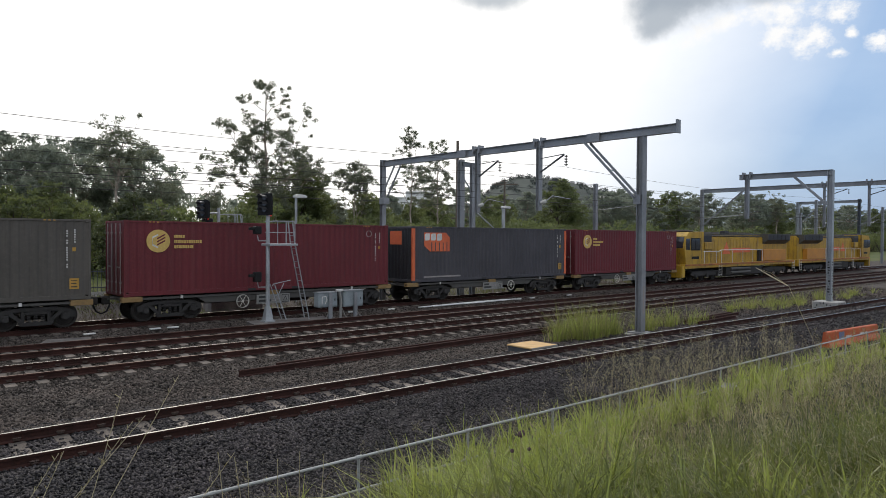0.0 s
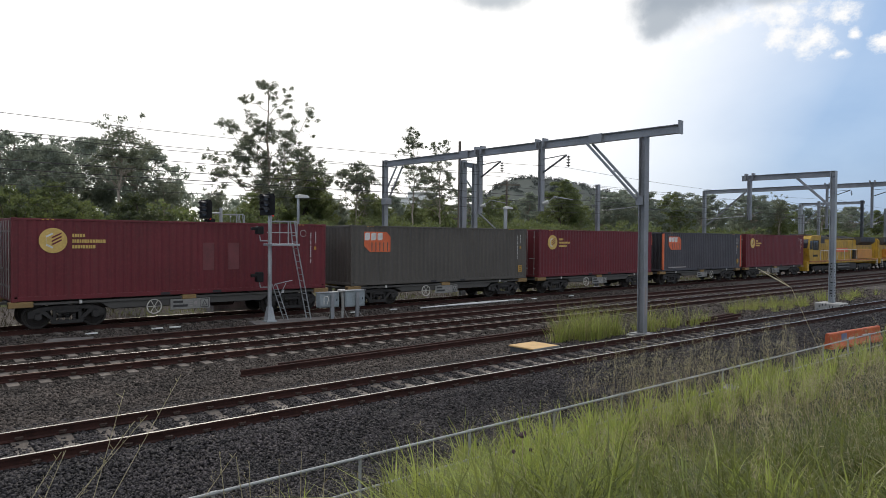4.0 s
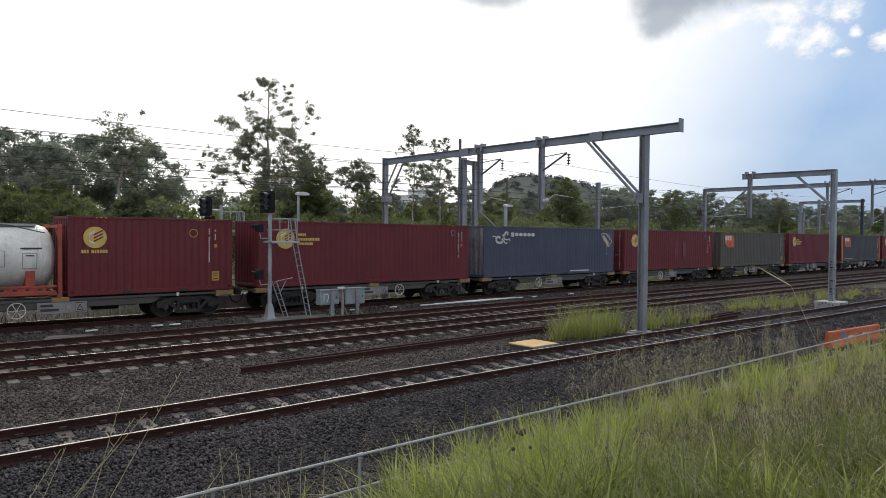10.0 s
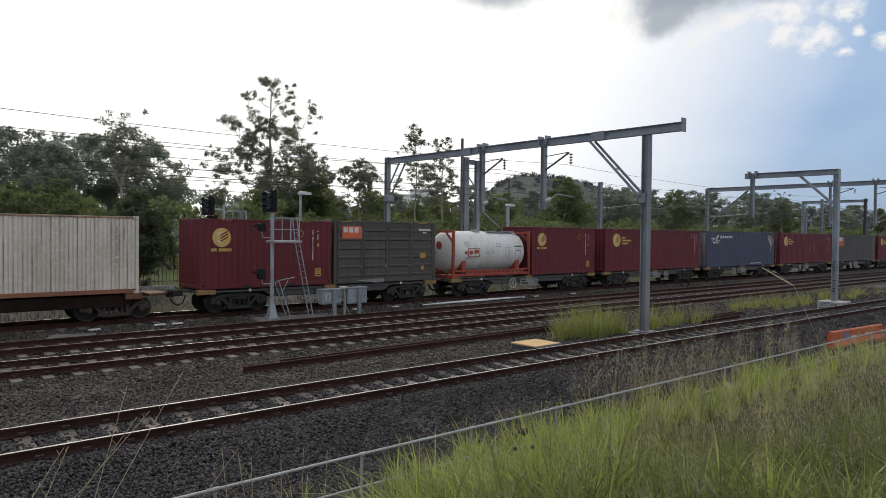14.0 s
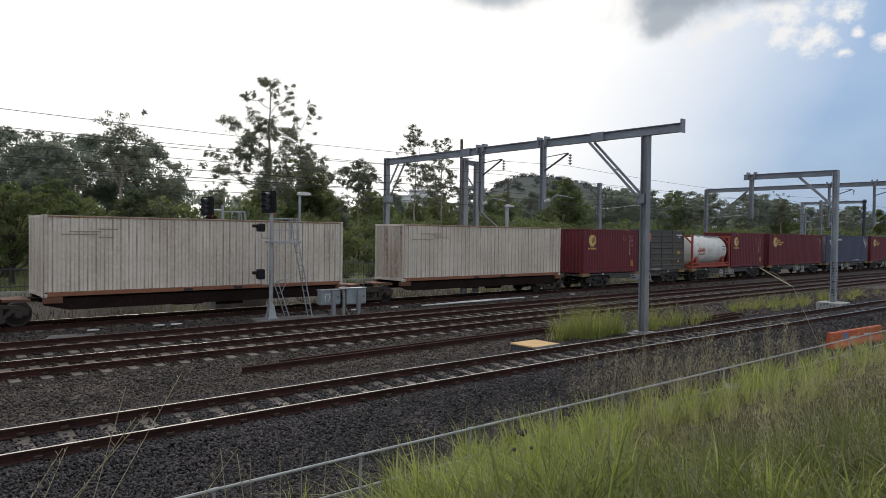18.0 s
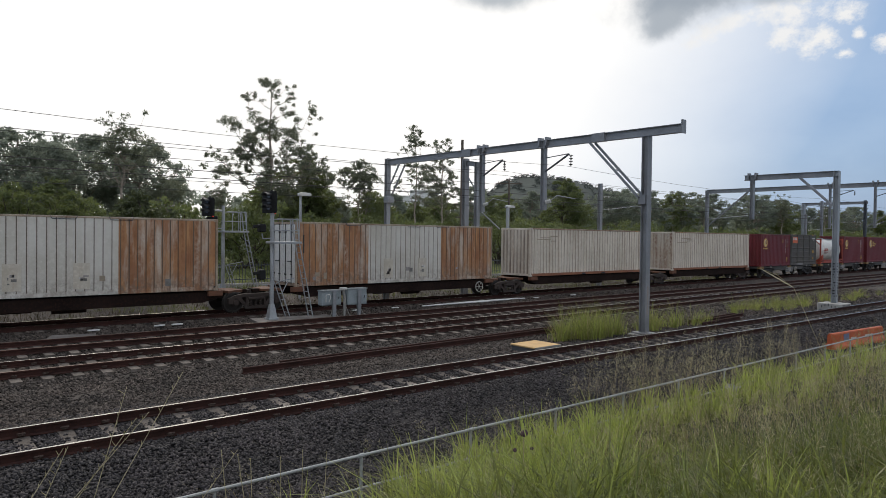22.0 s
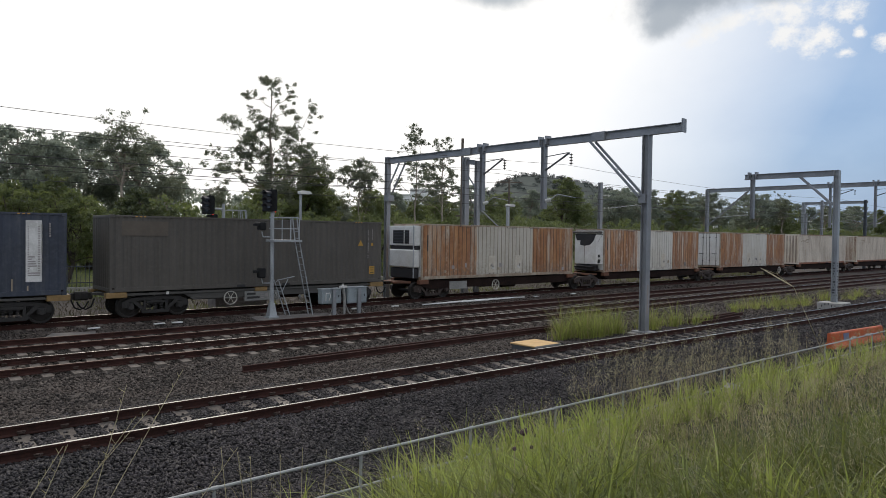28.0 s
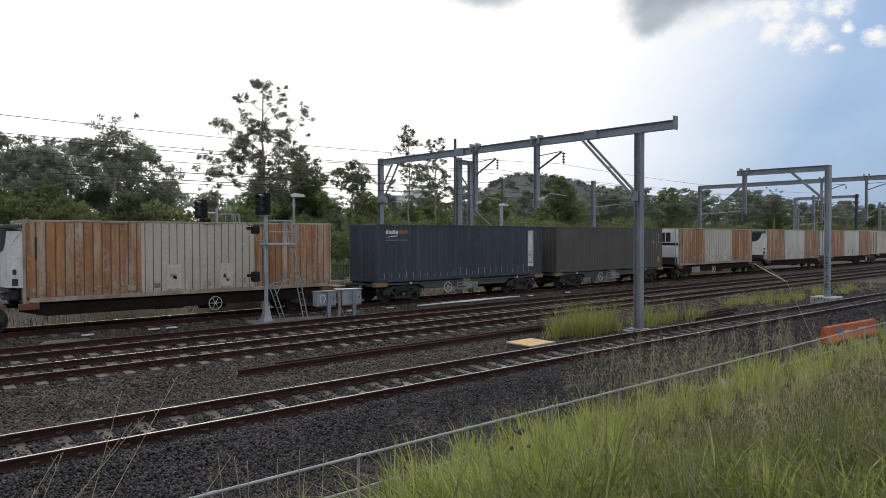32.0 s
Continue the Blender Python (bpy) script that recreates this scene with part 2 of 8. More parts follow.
M_RAIL = material("rail_rust", (0.048, 0.020, 0.016), 0.9, dark=(0.026, 0.012, 0.010), light=(0.085, 0.036, 0.026), grain=25, blotch=1.5, spec=0.25)
M_RAIL_TOP = material("rail_running_face", (0.62, 0.59, 0.54), 0.24, 1.0, grain=60, blotch=2, bump=0.02)
M_RAIL_TOP_DULL = material("rail_head_tarnished", (0.17, 0.115, 0.09), 0.55, 0.5, grain=60, blotch=2, bump=0.05)
M_CLIP = material("rail_clip", (0.075, 0.05, 0.04), 0.75, 0.3)
M_STEEL = material("galvanised_steel", (0.28, 0.288, 0.305), 0.5, 0.25, grain=18, blotch=0.9, bump=0.05)
M_STEEL_LIGHT = material("pale_galvanised_steel", (0.37, 0.39, 0.41), 0.5, 0.3, grain=18, blotch=0.9, bump=0.05)
M_STEEL_DARK = material("dark_steel", (0.075, 0.085, 0.10), 0.55, 0.3, grain=18, blotch=0.9, bump=0.05)
M_WIRE = material("copper_wire", (0.085, 0.08, 0.08), 0.6, 0.5, bump=0)
M_CERAMIC = material("insulator_ceramic", (0.60, 0.60, 0.58), 0.3, bump=0)
M_CERAMIC_DARK = material("brown_insulator", (0.06, 0.045, 0.045), 0.3, bump=0)
M_SOILED = material("soiled_concrete", (0.19, 0.172, 0.160), 0.88, dark=(0.10, 0.09, 0.085), light=(0.27, 0.25, 0.235), grain=24, blotch=1.6, bump=0.3)
M_CONCRETE = material("concrete", (0.38, 0.37, 0.35), 0.85, grain=30, blotch=1.4, bump=0.25)
M_BLACK = material("black_paint", (0.014, 0.014, 0.015), 0.6, grain=20, blotch=2, bump=0.03, spec=0.2)
M_RED_LAMP = glow("red_signal_lamp", (0.9, 0.04, 0.03), 0.5)
M_LENS = glass("signal_lens", (0.03, 0.03, 0.035))
M_LID = material("ochre_lid", (0.62, 0.40, 0.17), 0.7, dark=(0.50, 0.31, 0.13), grain=30, blotch=3)
M_PIT = material("pit_grey", (0.075, 0.08, 0.085), 0.8, grain=30, blotch=3)
M_ORANGE = material("orange_barrier", (0.55, 0.12, 0.035), 0.6, dark=(0.38, 0.075, 0.025), grain=14, blotch=2.0, bump=0.08)
M_BLUE_MARK = material("faded_blue_spray", (0.20, 0.23, 0.36), 0.7)
M_PALE_MARK = material("pale_spray", (0.62, 0.60, 0.58), 0.7)
M_BLACK_MARK = material("black_spray", (0.03, 0.03, 0.032), 0.7)
M_BOX = material("pale_grey_cabinet", (0.27, 0.31, 0.33), 0.5, grain=20, blotch=2, bump=0.03)
M_PIPE = material("galvanised_pipe", (0.40, 0.41, 0.41), 0.55, 0.2, grain=30, blotch=3, bump=0.05)
M_PVC = material("white_conduit", (0.72, 0.72, 0.70), 0.5, bump=0.02)
M_TIMBER = material("weathered_pole_timber", (0.13, 0.105, 0.085), 0.85, grain=18, blotch=1.0)
# vegetation
M_SOIL = material("bank_soil", (0.022, 0.021, 0.013), 0.95, dark=(0.022, 0.020, 0.013), light=(0.07, 0.075, 0.032), grain=14, blotch=0.5, bump=0.5, spec=0.2)
M_FIELD = material("meadow", (0.115, 0.125, 0.05), 0.95, dark=(0.075, 0.095, 0.032), light=(0.15, 0.18, 0.06), grain=5, blotch=0.12, bump=0.4, spec=0.2)
M_GRASS = material("green_grass", (0.245, 0.25, 0.070), 0.42, dark=(0.158, 0.185, 0.045), light=(0.30, 0.34, 0.11), grain=3, blotch=0.6, bump=0, leafy=0.42, per_island=0.6, spec=0.5)
M_GRASS_LIME = material("lime_grass", (0.35, 0.385, 0.10), 0.36, dark=(0.245, 0.29, 0.064), light=(0.47, 0.49, 0.20), grain=3, blotch=0.6, bump=0, leafy=0.5, per_island=0.5, spec=0.6, thru=(0.50, 0.58, 0.13))
M_STALK = material("pale_stalk", (0.80, 0.70, 0.52), 0.7, bump=0, spec=0.2)
M_GRASS_DEEP = material("deep_green_grass", (0.140, 0.142, 0.044), 0.45, dark=(0.092, 0.108, 0.03), light=(0.19, 0.22, 0.07), grain=3, blotch=0.6, bump=0, leafy=0.30, per_island=0.55, spec=0.5)
M_GRASS_DRY = material("dry_grass", (0.34, 0.29, 0.165), 0.6, dark=(0.21, 0.165, 0.095), light=(0.50, 0.43, 0.29), grain=3, blotch=0.8, bump=0, thru=(0.44, 0.37, 0.20), leafy=0.4, per_island=0.45, spec=0.3)
M_GRASS_OLIVE = material("olive_grass", (0.125, 0.122, 0.046), 0.7, dark=(0.07, 0.08, 0.028), light=(0.17, 0.17, 0.07), grain=3, blotch=0.5, bump=0, leafy=0.3, per_island=0.5, spec=0.2)
M_GRASS_DEAD = material("dead_verge_straw", (0.10, 0.082, 0.05), 0.7, grain=3, blotch=0.8, bump=0, per_island=0.4, spec=0.2)
M_SEED = material("seed_heads", (0.44, 0.40, 0.25), 0.8, bump=0, thru=(0.55, 0.49, 0.31), leafy=0.5, per_island=0.45, spec=0.2)
M_STRAW = material("straw_stalk", (0.52, 0.44, 0.30), 0.7, bump=0, leafy=0.2, spec=0.2)
M_BARK = material("gum_bark", (0.36, 0.31, 0.26), 0.85, dark=(0.18, 0.145, 0.115), grain=9, blotch=0.8, bump=0.3)
M_BARK_DARK = material("dark_bark", (0.075, 0.06, 0.05), 0.9, grain=9, blotch=0.8, bump=0.3)
# grey-green gum leaf, its base lifted further to include the haze
M_LEAF = material("gum_leaves", (0.172, 0.19, 0.145), 0.5, dark=(0.118, 0.132, 0.10), light=(0.24, 0.26, 0.205), grain=1.5, blotch=0.25, bump=0, leafy=0.52, thru=(0.30, 0.325, 0.20), per_island=0.5, spec=0.35)
# distance haze is painted in: paler, greyer base than the nearer leaves
M_LEAF_FAR = material("haze_tinted_far_leaves", (0.222, 0.250, 0.222), 0.6, dark=(0.165, 0.185, 0.162), light=(0.245, 0.270, 0.232), grain=0.8, blotch=0.2, bump=0, thru=(0.40, 0.45, 0.32), leafy=0.58, per_island=0.4, spec=0.25)
M_LEAF_DARK = material("dark_leaves", (0.060, 0.076, 0.040), 0.5, dark=(0.036, 0.046, 0.026), light=(0.095, 0.115, 0.062), grain=1.5, blotch=0.3, bump=0, leafy=0.2, per_island=0.5, spec=0.3)
M_LEAF_LIME = material("bright_leaves", (0.155, 0.178, 0.108), 0.5, dark=(0.105, 0.125, 0.074), light=(0.215, 0.24, 0.15), grain=1.5, blotch=0.25, bump=0, leafy=0.48, per_island=0.5, spec=0.3)
M_LEAF_BUSH = material("shrub_leaves", (0.118, 0.142, 0.078), 0.5, dark=(0.072, 0.088, 0.048), light=(0.17, 0.195, 0.115), grain=1.5, blotch=0.3, bump=0, leafy=0.42, per_island=0.5, spec=0.3)
# forest green greyed in the base colour to give the hill's haze
M_HILL = material("haze_tinted_forest", (0.092, 0.104, 0.094), 0.95, dark=(0.07, 0.08, 0.073), light=(0.118, 0.13, 0.116), grain=0.12, blotch=0.02, bump=0.6, per_island=0.25, spec=0.1)
# rolling stock
M_RED = material("maroon_container_paint", (0.142, 0.020, 0.027), 0.5, dark=(0.112, 0.016, 0.021), light=(0.168, 0.030, 0.037), grain=9, blotch=0.7, bump=0.03, streak=(0.085, 0.03, 0.03), streak_amount=0.35, spec=0.35)
M_REDB = material("bright_maroon_paint", (0.140, 0.015, 0.021), 0.45, dark=(0.112, 0.013, 0.017), light=(0.162, 0.022, 0.028), grain=9, blotch=0.7, bump=0.03, streak=(0.085, 0.03, 0.03), streak_amount=0.3, spec=0.4)
M_OLIVE = material("grey_olive_paint", (0.098, 0.088, 0.077), 0.55, dark=(0.080, 0.072, 0.063), light=(0.12, 0.108, 0.095), grain=9, blotch=0.7, bump=0.03, streak=(0.055, 0.05, 0.042), streak_amount=0.5, spec=0.35)
M_DARKGREY = material("slate_grey_paint", (0.072, 0.068, 0.078), 0.5, grain=9, blotch=0.7, bump=0.03, streak=(0.04, 0.04, 0.045), streak_amount=0.4, spec=0.35)
M_BLUE = material("dusty_blue_paint", (0.072, 0.078, 0.122), 0.5, dark=(0.060, 0.064, 0.102), grain=9, blotch=0.7, bump=0.03, streak=(0.055, 0.055, 0.07), streak_amount=0.5, spec=0.35)
M_BLUEGREY = material("worn_blue_grey_paint", (0.046, 0.055, 0.080), 0.55, dark=(0.036, 0.042, 0.058), light=(0.075, 0.084, 0.108), grain=7, blotch=0.6, bump=0.05, streak=(0.11, 0.115, 0.12), streak_amount=0.45, spec=0.35)
M_WHITE = material("soiled_cream_paint", (0.71, 0.64, 0.55), 0.6, dark=(0.54, 0.48, 0.40), light=(0.78, 0.73, 0.66), grain=8, blotch=0.6, bump=0.04, streak=(0.30, 0.17, 0.09), streak_amount=0.38, ribs=(0.27935, 0.09, 0.85, (0.17, 0.125, 0.09)))
M_CREAM_TRIM = material("rust_edged_cream_rail", (0.36, 0.25, 0.18), 0.65, dark=(0.17, 0.08, 0.05), grain=9, blotch=1.6, streak=(0.20, 0.09, 0.04), streak_amount=0.7)
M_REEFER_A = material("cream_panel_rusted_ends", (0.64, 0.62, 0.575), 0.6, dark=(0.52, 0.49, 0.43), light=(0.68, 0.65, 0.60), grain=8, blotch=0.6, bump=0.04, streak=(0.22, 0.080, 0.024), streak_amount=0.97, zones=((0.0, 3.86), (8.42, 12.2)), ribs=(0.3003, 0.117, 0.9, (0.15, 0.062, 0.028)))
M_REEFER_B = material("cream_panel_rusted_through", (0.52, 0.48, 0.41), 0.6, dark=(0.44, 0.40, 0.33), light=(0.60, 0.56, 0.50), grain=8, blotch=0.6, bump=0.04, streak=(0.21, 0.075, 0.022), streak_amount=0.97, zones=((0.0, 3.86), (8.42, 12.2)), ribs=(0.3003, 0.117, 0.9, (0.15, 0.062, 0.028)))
M_REEFER_TRIM = material("stained_cream_rail", (0.40, 0.34, 0.26), 0.65, dark=(0.20, 0.14, 0.10), grain=9, blotch=1.1, streak=(0.20, 0.09, 0.04), streak_amount=0.6)
M_ACCESS = material("plain_cream_plate", (0.58, 0.54, 0.47), 0.6, dark=(0.47, 0.42, 0.34), grain=10, blotch=1.2, streak=(0.30, 0.17, 0.09), streak_amount=0.35)
M_SCRAP = material("scraped_sticker", (0.20, 0.19, 0.18), 0.7, grain=30, blotch=6)
M_GROOVE = material("dark_groove", (0.15, 0.115, 0.09), 0.8)
M_RUSTSTEEL = material("rusty_steel", (0.16, 0.066, 0.035), 0.8, dark=(0.09, 0.045, 0.03), grain=12, blotch=1.4)
M_UNDER = material("underframe_grey", (0.072, 0.068, 0.062), 0.7, dark=(0.065, 0.062, 0.058), grain=10, blotch=1.2)
M_UNDER_DARK = material("brown_underframe", (0.022, 0.014, 0.012), 0.95, dark=(0.012, 0.008, 0.007), light=(0.05, 0.024, 0.017), grain=10, blotch=1.2, spec=0.12)
M_BOGIE = material("bogie_grime", (0.028, 0.026, 0.025), 0.8, dark=(0.020, 0.018, 0.017), light=(0.06, 0.055, 0.05), grain=10, blotch=1.5)
M_BOGIE_RUST = material("bogie_rust", (0.040, 0.027, 0.022), 0.8, dark=(0.036, 0.026, 0.022), grain=10, blotch=1.5)
M_WHEEL = material("wheel_steel", (0.045, 0.040, 0.037), 0.6, 0.4, grain=14, blotch=2)
M_TREAD = material("polished_tread", (0.50, 0.49, 0.48), 0.3, 1.0, bump=0.02)
M_PLATE = material("pale_grey_plate", (0.27, 0.265, 0.25), 0.6, grain=14, blotch=2)
M_YELLOW_PAD = material("ochre_pad", (0.27, 0.17, 0.065), 0.65, grain=16, blotch=3)
M_HANDWHEEL = material("pale_handwheel", (0.50, 0.48, 0.43), 0.6, grain=16, blotch=3)
M_YELLOW = material("faded_logo_yellow", (0.62, 0.43, 0.13), 0.6, dark=(0.52, 0.35, 0.10), grain=12, blotch=1.5)
M_DECAL_Y = material("yellow_placard", (0.50, 0.28, 0.045), 0.5)
M_DECAL_W = material("white_marking", (0.66, 0.65, 0.63), 0.6, dark=(0.50, 0.49, 0.47), grain=16, blotch=2)
M_DECAL_P = material("dim_marking", (0.33, 0.30, 0.29), 0.6)
M_DECAL_K = material("black_marking", (0.03, 0.03, 0.03), 0.6)
M_DECAL_O = material("orange_marking", (0.66, 0.145, 0.05), 0.55, dark=(0.56, 0.115, 0.045), grain=12, blotch=2)
M_TANK = material("white_tank_cladding", (0.72, 0.71, 0.68), 0.45, dark=(0.63, 0.615, 0.57), grain=7, blotch=0.9, bump=0.04, streak=(0.33, 0.28, 0.22), streak_amount=0.4)
M_TANKFRAME = material("orange_red_frame", (0.40, 0.062, 0.032), 0.55, dark=(0.22, 0.045, 0.03), grain=10, blotch=1.3)
M_LOCO = material("locomotive_yellow", (0.47, 0.285, 0.018), 0.55, dark=(0.30, 0.175, 0.022), light=(0.54, 0.34, 0.03), grain=8, blotch=0.9, streak=(0.075, 0.05, 0.025), streak_amount=0.95)
M_LOCO_SILL = material("orange_sill", (0.42, 0.15, 0.03), 0.6, dark=(0.20, 0.07, 0.03), grain=8, blotch=1.2)
M_LOCO_ROOF = material("soot_grey_roof", (0.075, 0.068, 0.058), 0.7, grain=8, blotch=0.9)
M_UNITWHITE = material("white_cooling_unit", (0.66, 0.66, 0.65), 0.45, dark=(0.55, 0.54, 0.52), grain=12, blotch=1.5, bump=0.03)
M_GRILLE = material("dark_grille", (0.022, 0.021, 0.024), 0.6)

# ---- mesh helpers ----
class Geo:
    """Collects points and faces of one part."""

    def __init__(self):
        self.v, self.f = [], []

    def add(self, v, f):
        n = len(self.v)
        self.v += [tuple(q) for q in v]
        self.f += [tuple(n + k for k in g) for g in f]
        return self

    def box(self, x0, y0, z0, x1, y1, z1, b=0.0):
        if b <= 0:
            return self.add([(x, y, z) for z in (z0, z1) for y in (y0, y1) for x in (x0, x1)],
                            [(0, 2, 3, 1), (4, 5, 7, 6), (0, 1, 5, 4), (2, 6, 7, 3), (0, 4, 6, 2), (1, 3, 7, 5)])
        b = min(b, (x1 - x0) * 0.45, (y1 - y0) * 0.45, (z1 - z0) * 0.45)
        v, ix = [], {}
        for i, x in enumerate((x0, x1)):
            for j, y in enumerate((y0, y1)):
                for k, z in enumerate((z0, z1)):
                    sx, sy, sz = (b, -b)[i], (b, -b)[j], (b, -b)[k]
                    ix[i, j, k] = len(v)
                    v += [(x, y + sy, z + sz), (x + sx, y, z + sz), (x + sx, y + sy, z)]
        f = []
        for a in range(3):
            o = [q for q in range(3) if q != a]
            for s in (0, 1):
                ring = []
                for p, q in ((0, 0), (1, 0), (1, 1), (0, 1)):
                    key = [0, 0, 0]
                    key[a], key[o[0]], key[o[1]] = s, p, q
                    ring.append(ix[tuple(key)] + a)
                flip = (s == 0) != (a == 1)
                f.append(tuple(reversed(ring)) if flip else tuple(ring))
        for a in range(3):
            o = [q for q in range(3) if q != a]
            for p in (0, 1):
                for q in (0, 1):
                    k0, k1 = [0, 0, 0], [0, 0, 0]
                    k0[a], k1[a] = 0, 1
                    k0[o[0]] = k1[o[0]] = p
                    k0[o[1]] = k1[o[1]] = q
                    A, B = ix[tuple(k0)], ix[tuple(k1)]
                    f.append((A + o[0], A + o[1], B + o[1], B + o[0]))
        for key, n in ix.items():
            f.append((n, n + 1, n + 2))
        return self.add(v, f)

    def prism(self, pts, axis, a, b):
        """Extrudes a closed outline along an axis. x: pts are (y, z); y: (x, z); z: (x, y)."""
        n = len(pts)
        put = {"x": lambda t, p: (t, p[0], p[1]), "y": lambda t, p: (p[0], t, p[1]), "z": lambda t, p: (p[0], p[1], t)}[axis]
        v = [put(a, p) for p in pts] + [put(b, p) for p in pts]
        f = [tuple(range(n - 1, -1, -1)), tuple(range(n, 2 * n))]
        f += [(i, (i + 1) % n, n + (i + 1) % n, n + i) for i in range(n)]
        return self.add(v, f)

    def tube(self, p0, p1, r0, r1=None, n=8, cap=True):
        p0, p1 = Vector(p0), Vector(p1)
        r1 = r0 if r1 is None else r1
        w = (p1 - p0).normalized()
        u = w.orthogonal().normalized()
        t = w.cross(u)
        v = []
        for p, r in ((p0, r0), (p1, r1)):
            for i in range(n):
                a = 2 * math.pi * i / n
                v.append(p + (u * math.cos(a) + t * math.sin(a)) * r)
        f = [(i, (i + 1) % n, n + (i + 1) % n, n + i) for i in range(n)]
        if cap:
            f += [tuple(range(n - 1, -1, -1)), tuple(range(n, 2 * n))]
        return self.add(v, f)

    def path(self, pts, r, n=6):
        pts = [Vector(p) for p in pts]
        for a, b in zip(pts, pts[1:]):
            self.tube(a, b, r, r, n)
        return self

    def bar(self, p0, p1, w, h):
        """A rectangular bar from p0 to p1, w wide across, h deep."""
        p0, p1 = Vector(p0), Vector(p1)
        d = (p1 - p0).normalized()
        side = d.cross(Vector((0, 0, 1)))
        side = side.normalized() if side.length > 1e-3 else Vector((1, 0, 0))
        up = side.cross(d)
        v = [p + side * a * w / 2 + up * c * h / 2 for p in (p0, p1) for a, c in ((-1, -1), (1, -1), (1, 1), (-1, 1))]
        return self.add(v, [(3, 2, 1, 0), (4, 5, 6, 7), (0, 1, 5, 4), (1, 2, 6, 5), (2, 3, 7, 6), (3, 0, 4, 7)])

    def lathe(self, prof, axis_y=True, n=20, at=(0, 0, 0)):
        """Turns a profile of (r, y) round the y axis."""
        v, f = [], []
        m = len(prof)
        for i in range(n):
            a = 2 * math.pi * i / n
            for r, y in prof:
                v.append((at[0] + r * math.cos(a), at[1] + y, at[2] + r * math.sin(a)))
        for i in range(n):
            for j in range(m - 1):
                p, q = i * m + j, ((i + 1) % n) * m + j
                f.append((p, p + 1, q + 1, q))
        return self.add(v, f)

    def mesh(self, name, mat, smooth=False):
        me = bpy.data.meshes.new(name)
        me.from_pydata(self.v, [], self.f)
        me.materials.append(mat)
        if smooth:
            me.shade_smooth()
        me.update()
        return me


def part(name, geo, mat, parent, label="", smooth=False):
    ob = new(name, geo if isinstance(geo, bpy.types.Mesh) else geo.mesh(name, mat, smooth))
    ob.parent = parent
    if label:
        ob["label"] = label
    return ob


def thing(name, label, category, group="", kind=""):
    return tagged(new(name), label, category, group, kind)


def solo(name, geo, mat, label, category, group="", kind="", smooth=False):
    return tagged(new(name, geo.mesh(name, mat, smooth)), label, category, group, kind)


def mesh_np(name, v, quads, mat, smooth=False):
    """A mesh from arrays: points (n, 3) and faces (m, k)."""
    v, quads = np.asarray(v, np.float32), np.asarray(quads, np.int32)
    me = bpy.data.meshes.new(name)
    me.vertices.add(len(v))
    me.vertices.foreach_set("co", v.ravel())
    k = quads.shape[1]
    me.loops.add(quads.size)
    me.loops.foreach_set("vertex_index", quads.ravel())
    me.polygons.add(len(quads))
    me.polygons.foreach_set("loop_start", np.arange(0, quads.size, k, dtype=np.int32))
    me.materials.append(mat)
    me.update(calc_edges=True)
    if smooth:
        me.shade_smooth()
    return me

# ---- ground ----
TRACKS = {"near_track": 12.0, "second_track": 19.28, "third_track": 22.73, "freight_track": 27.89}
TRAIN_Y = 27.89


def near_y(x):
    """The middle of the near track, which swings gently towards the bank."""
    u = np.clip((np.asarray(x, float) - 4) / 56, 0, 1)
    return 12.42 - 0.5 * (1 - np.cos(np.pi * u))


PROFILE = [(-400, 2.2), (-6, 2.0), (0, 1.62), (4.2, 0.60), (7.2, -0.30), (7.8, -0.40), (8.9, -0.42), (10.6, -0.175), (11.2, -0.18), (11.35, -0.20), (12.65, -0.20), (12.8, -0.18), (13.4, -0.20), (14.0, -0.30),
           (17.4, -0.30), (17.9, -0.25), (24.1, -0.25), (24.5, -0.28), (26.3, -0.24), (26.7, -0.20), (29.2, -0.20), (30.4, -0.40), (34, -0.25), (38, 0.25),
           (60, 0.9), (160, 2.0), (3500, 4.0)]


def ground_z(x, y):
    near = np.clip((np.asarray(y) - 8.6) / 1.6, 0, 1) * np.clip((15.8 - np.asarray(y)) / 1.6, 0, 1)
    z = np.interp(y - (near_y(x) - 12.0) * near, [p[0] for p in PROFILE], [p[1] for p in PROFILE])
    far = np.clip((np.asarray(x) - 9) / 22, 0, 1)
    bank = np.clip((7.6 - np.asarray(y)) / 7.6, 0, 1)
    return z + 0.10 * far * np.minimum(bank * 6, 1) - 0.35 * far * bank


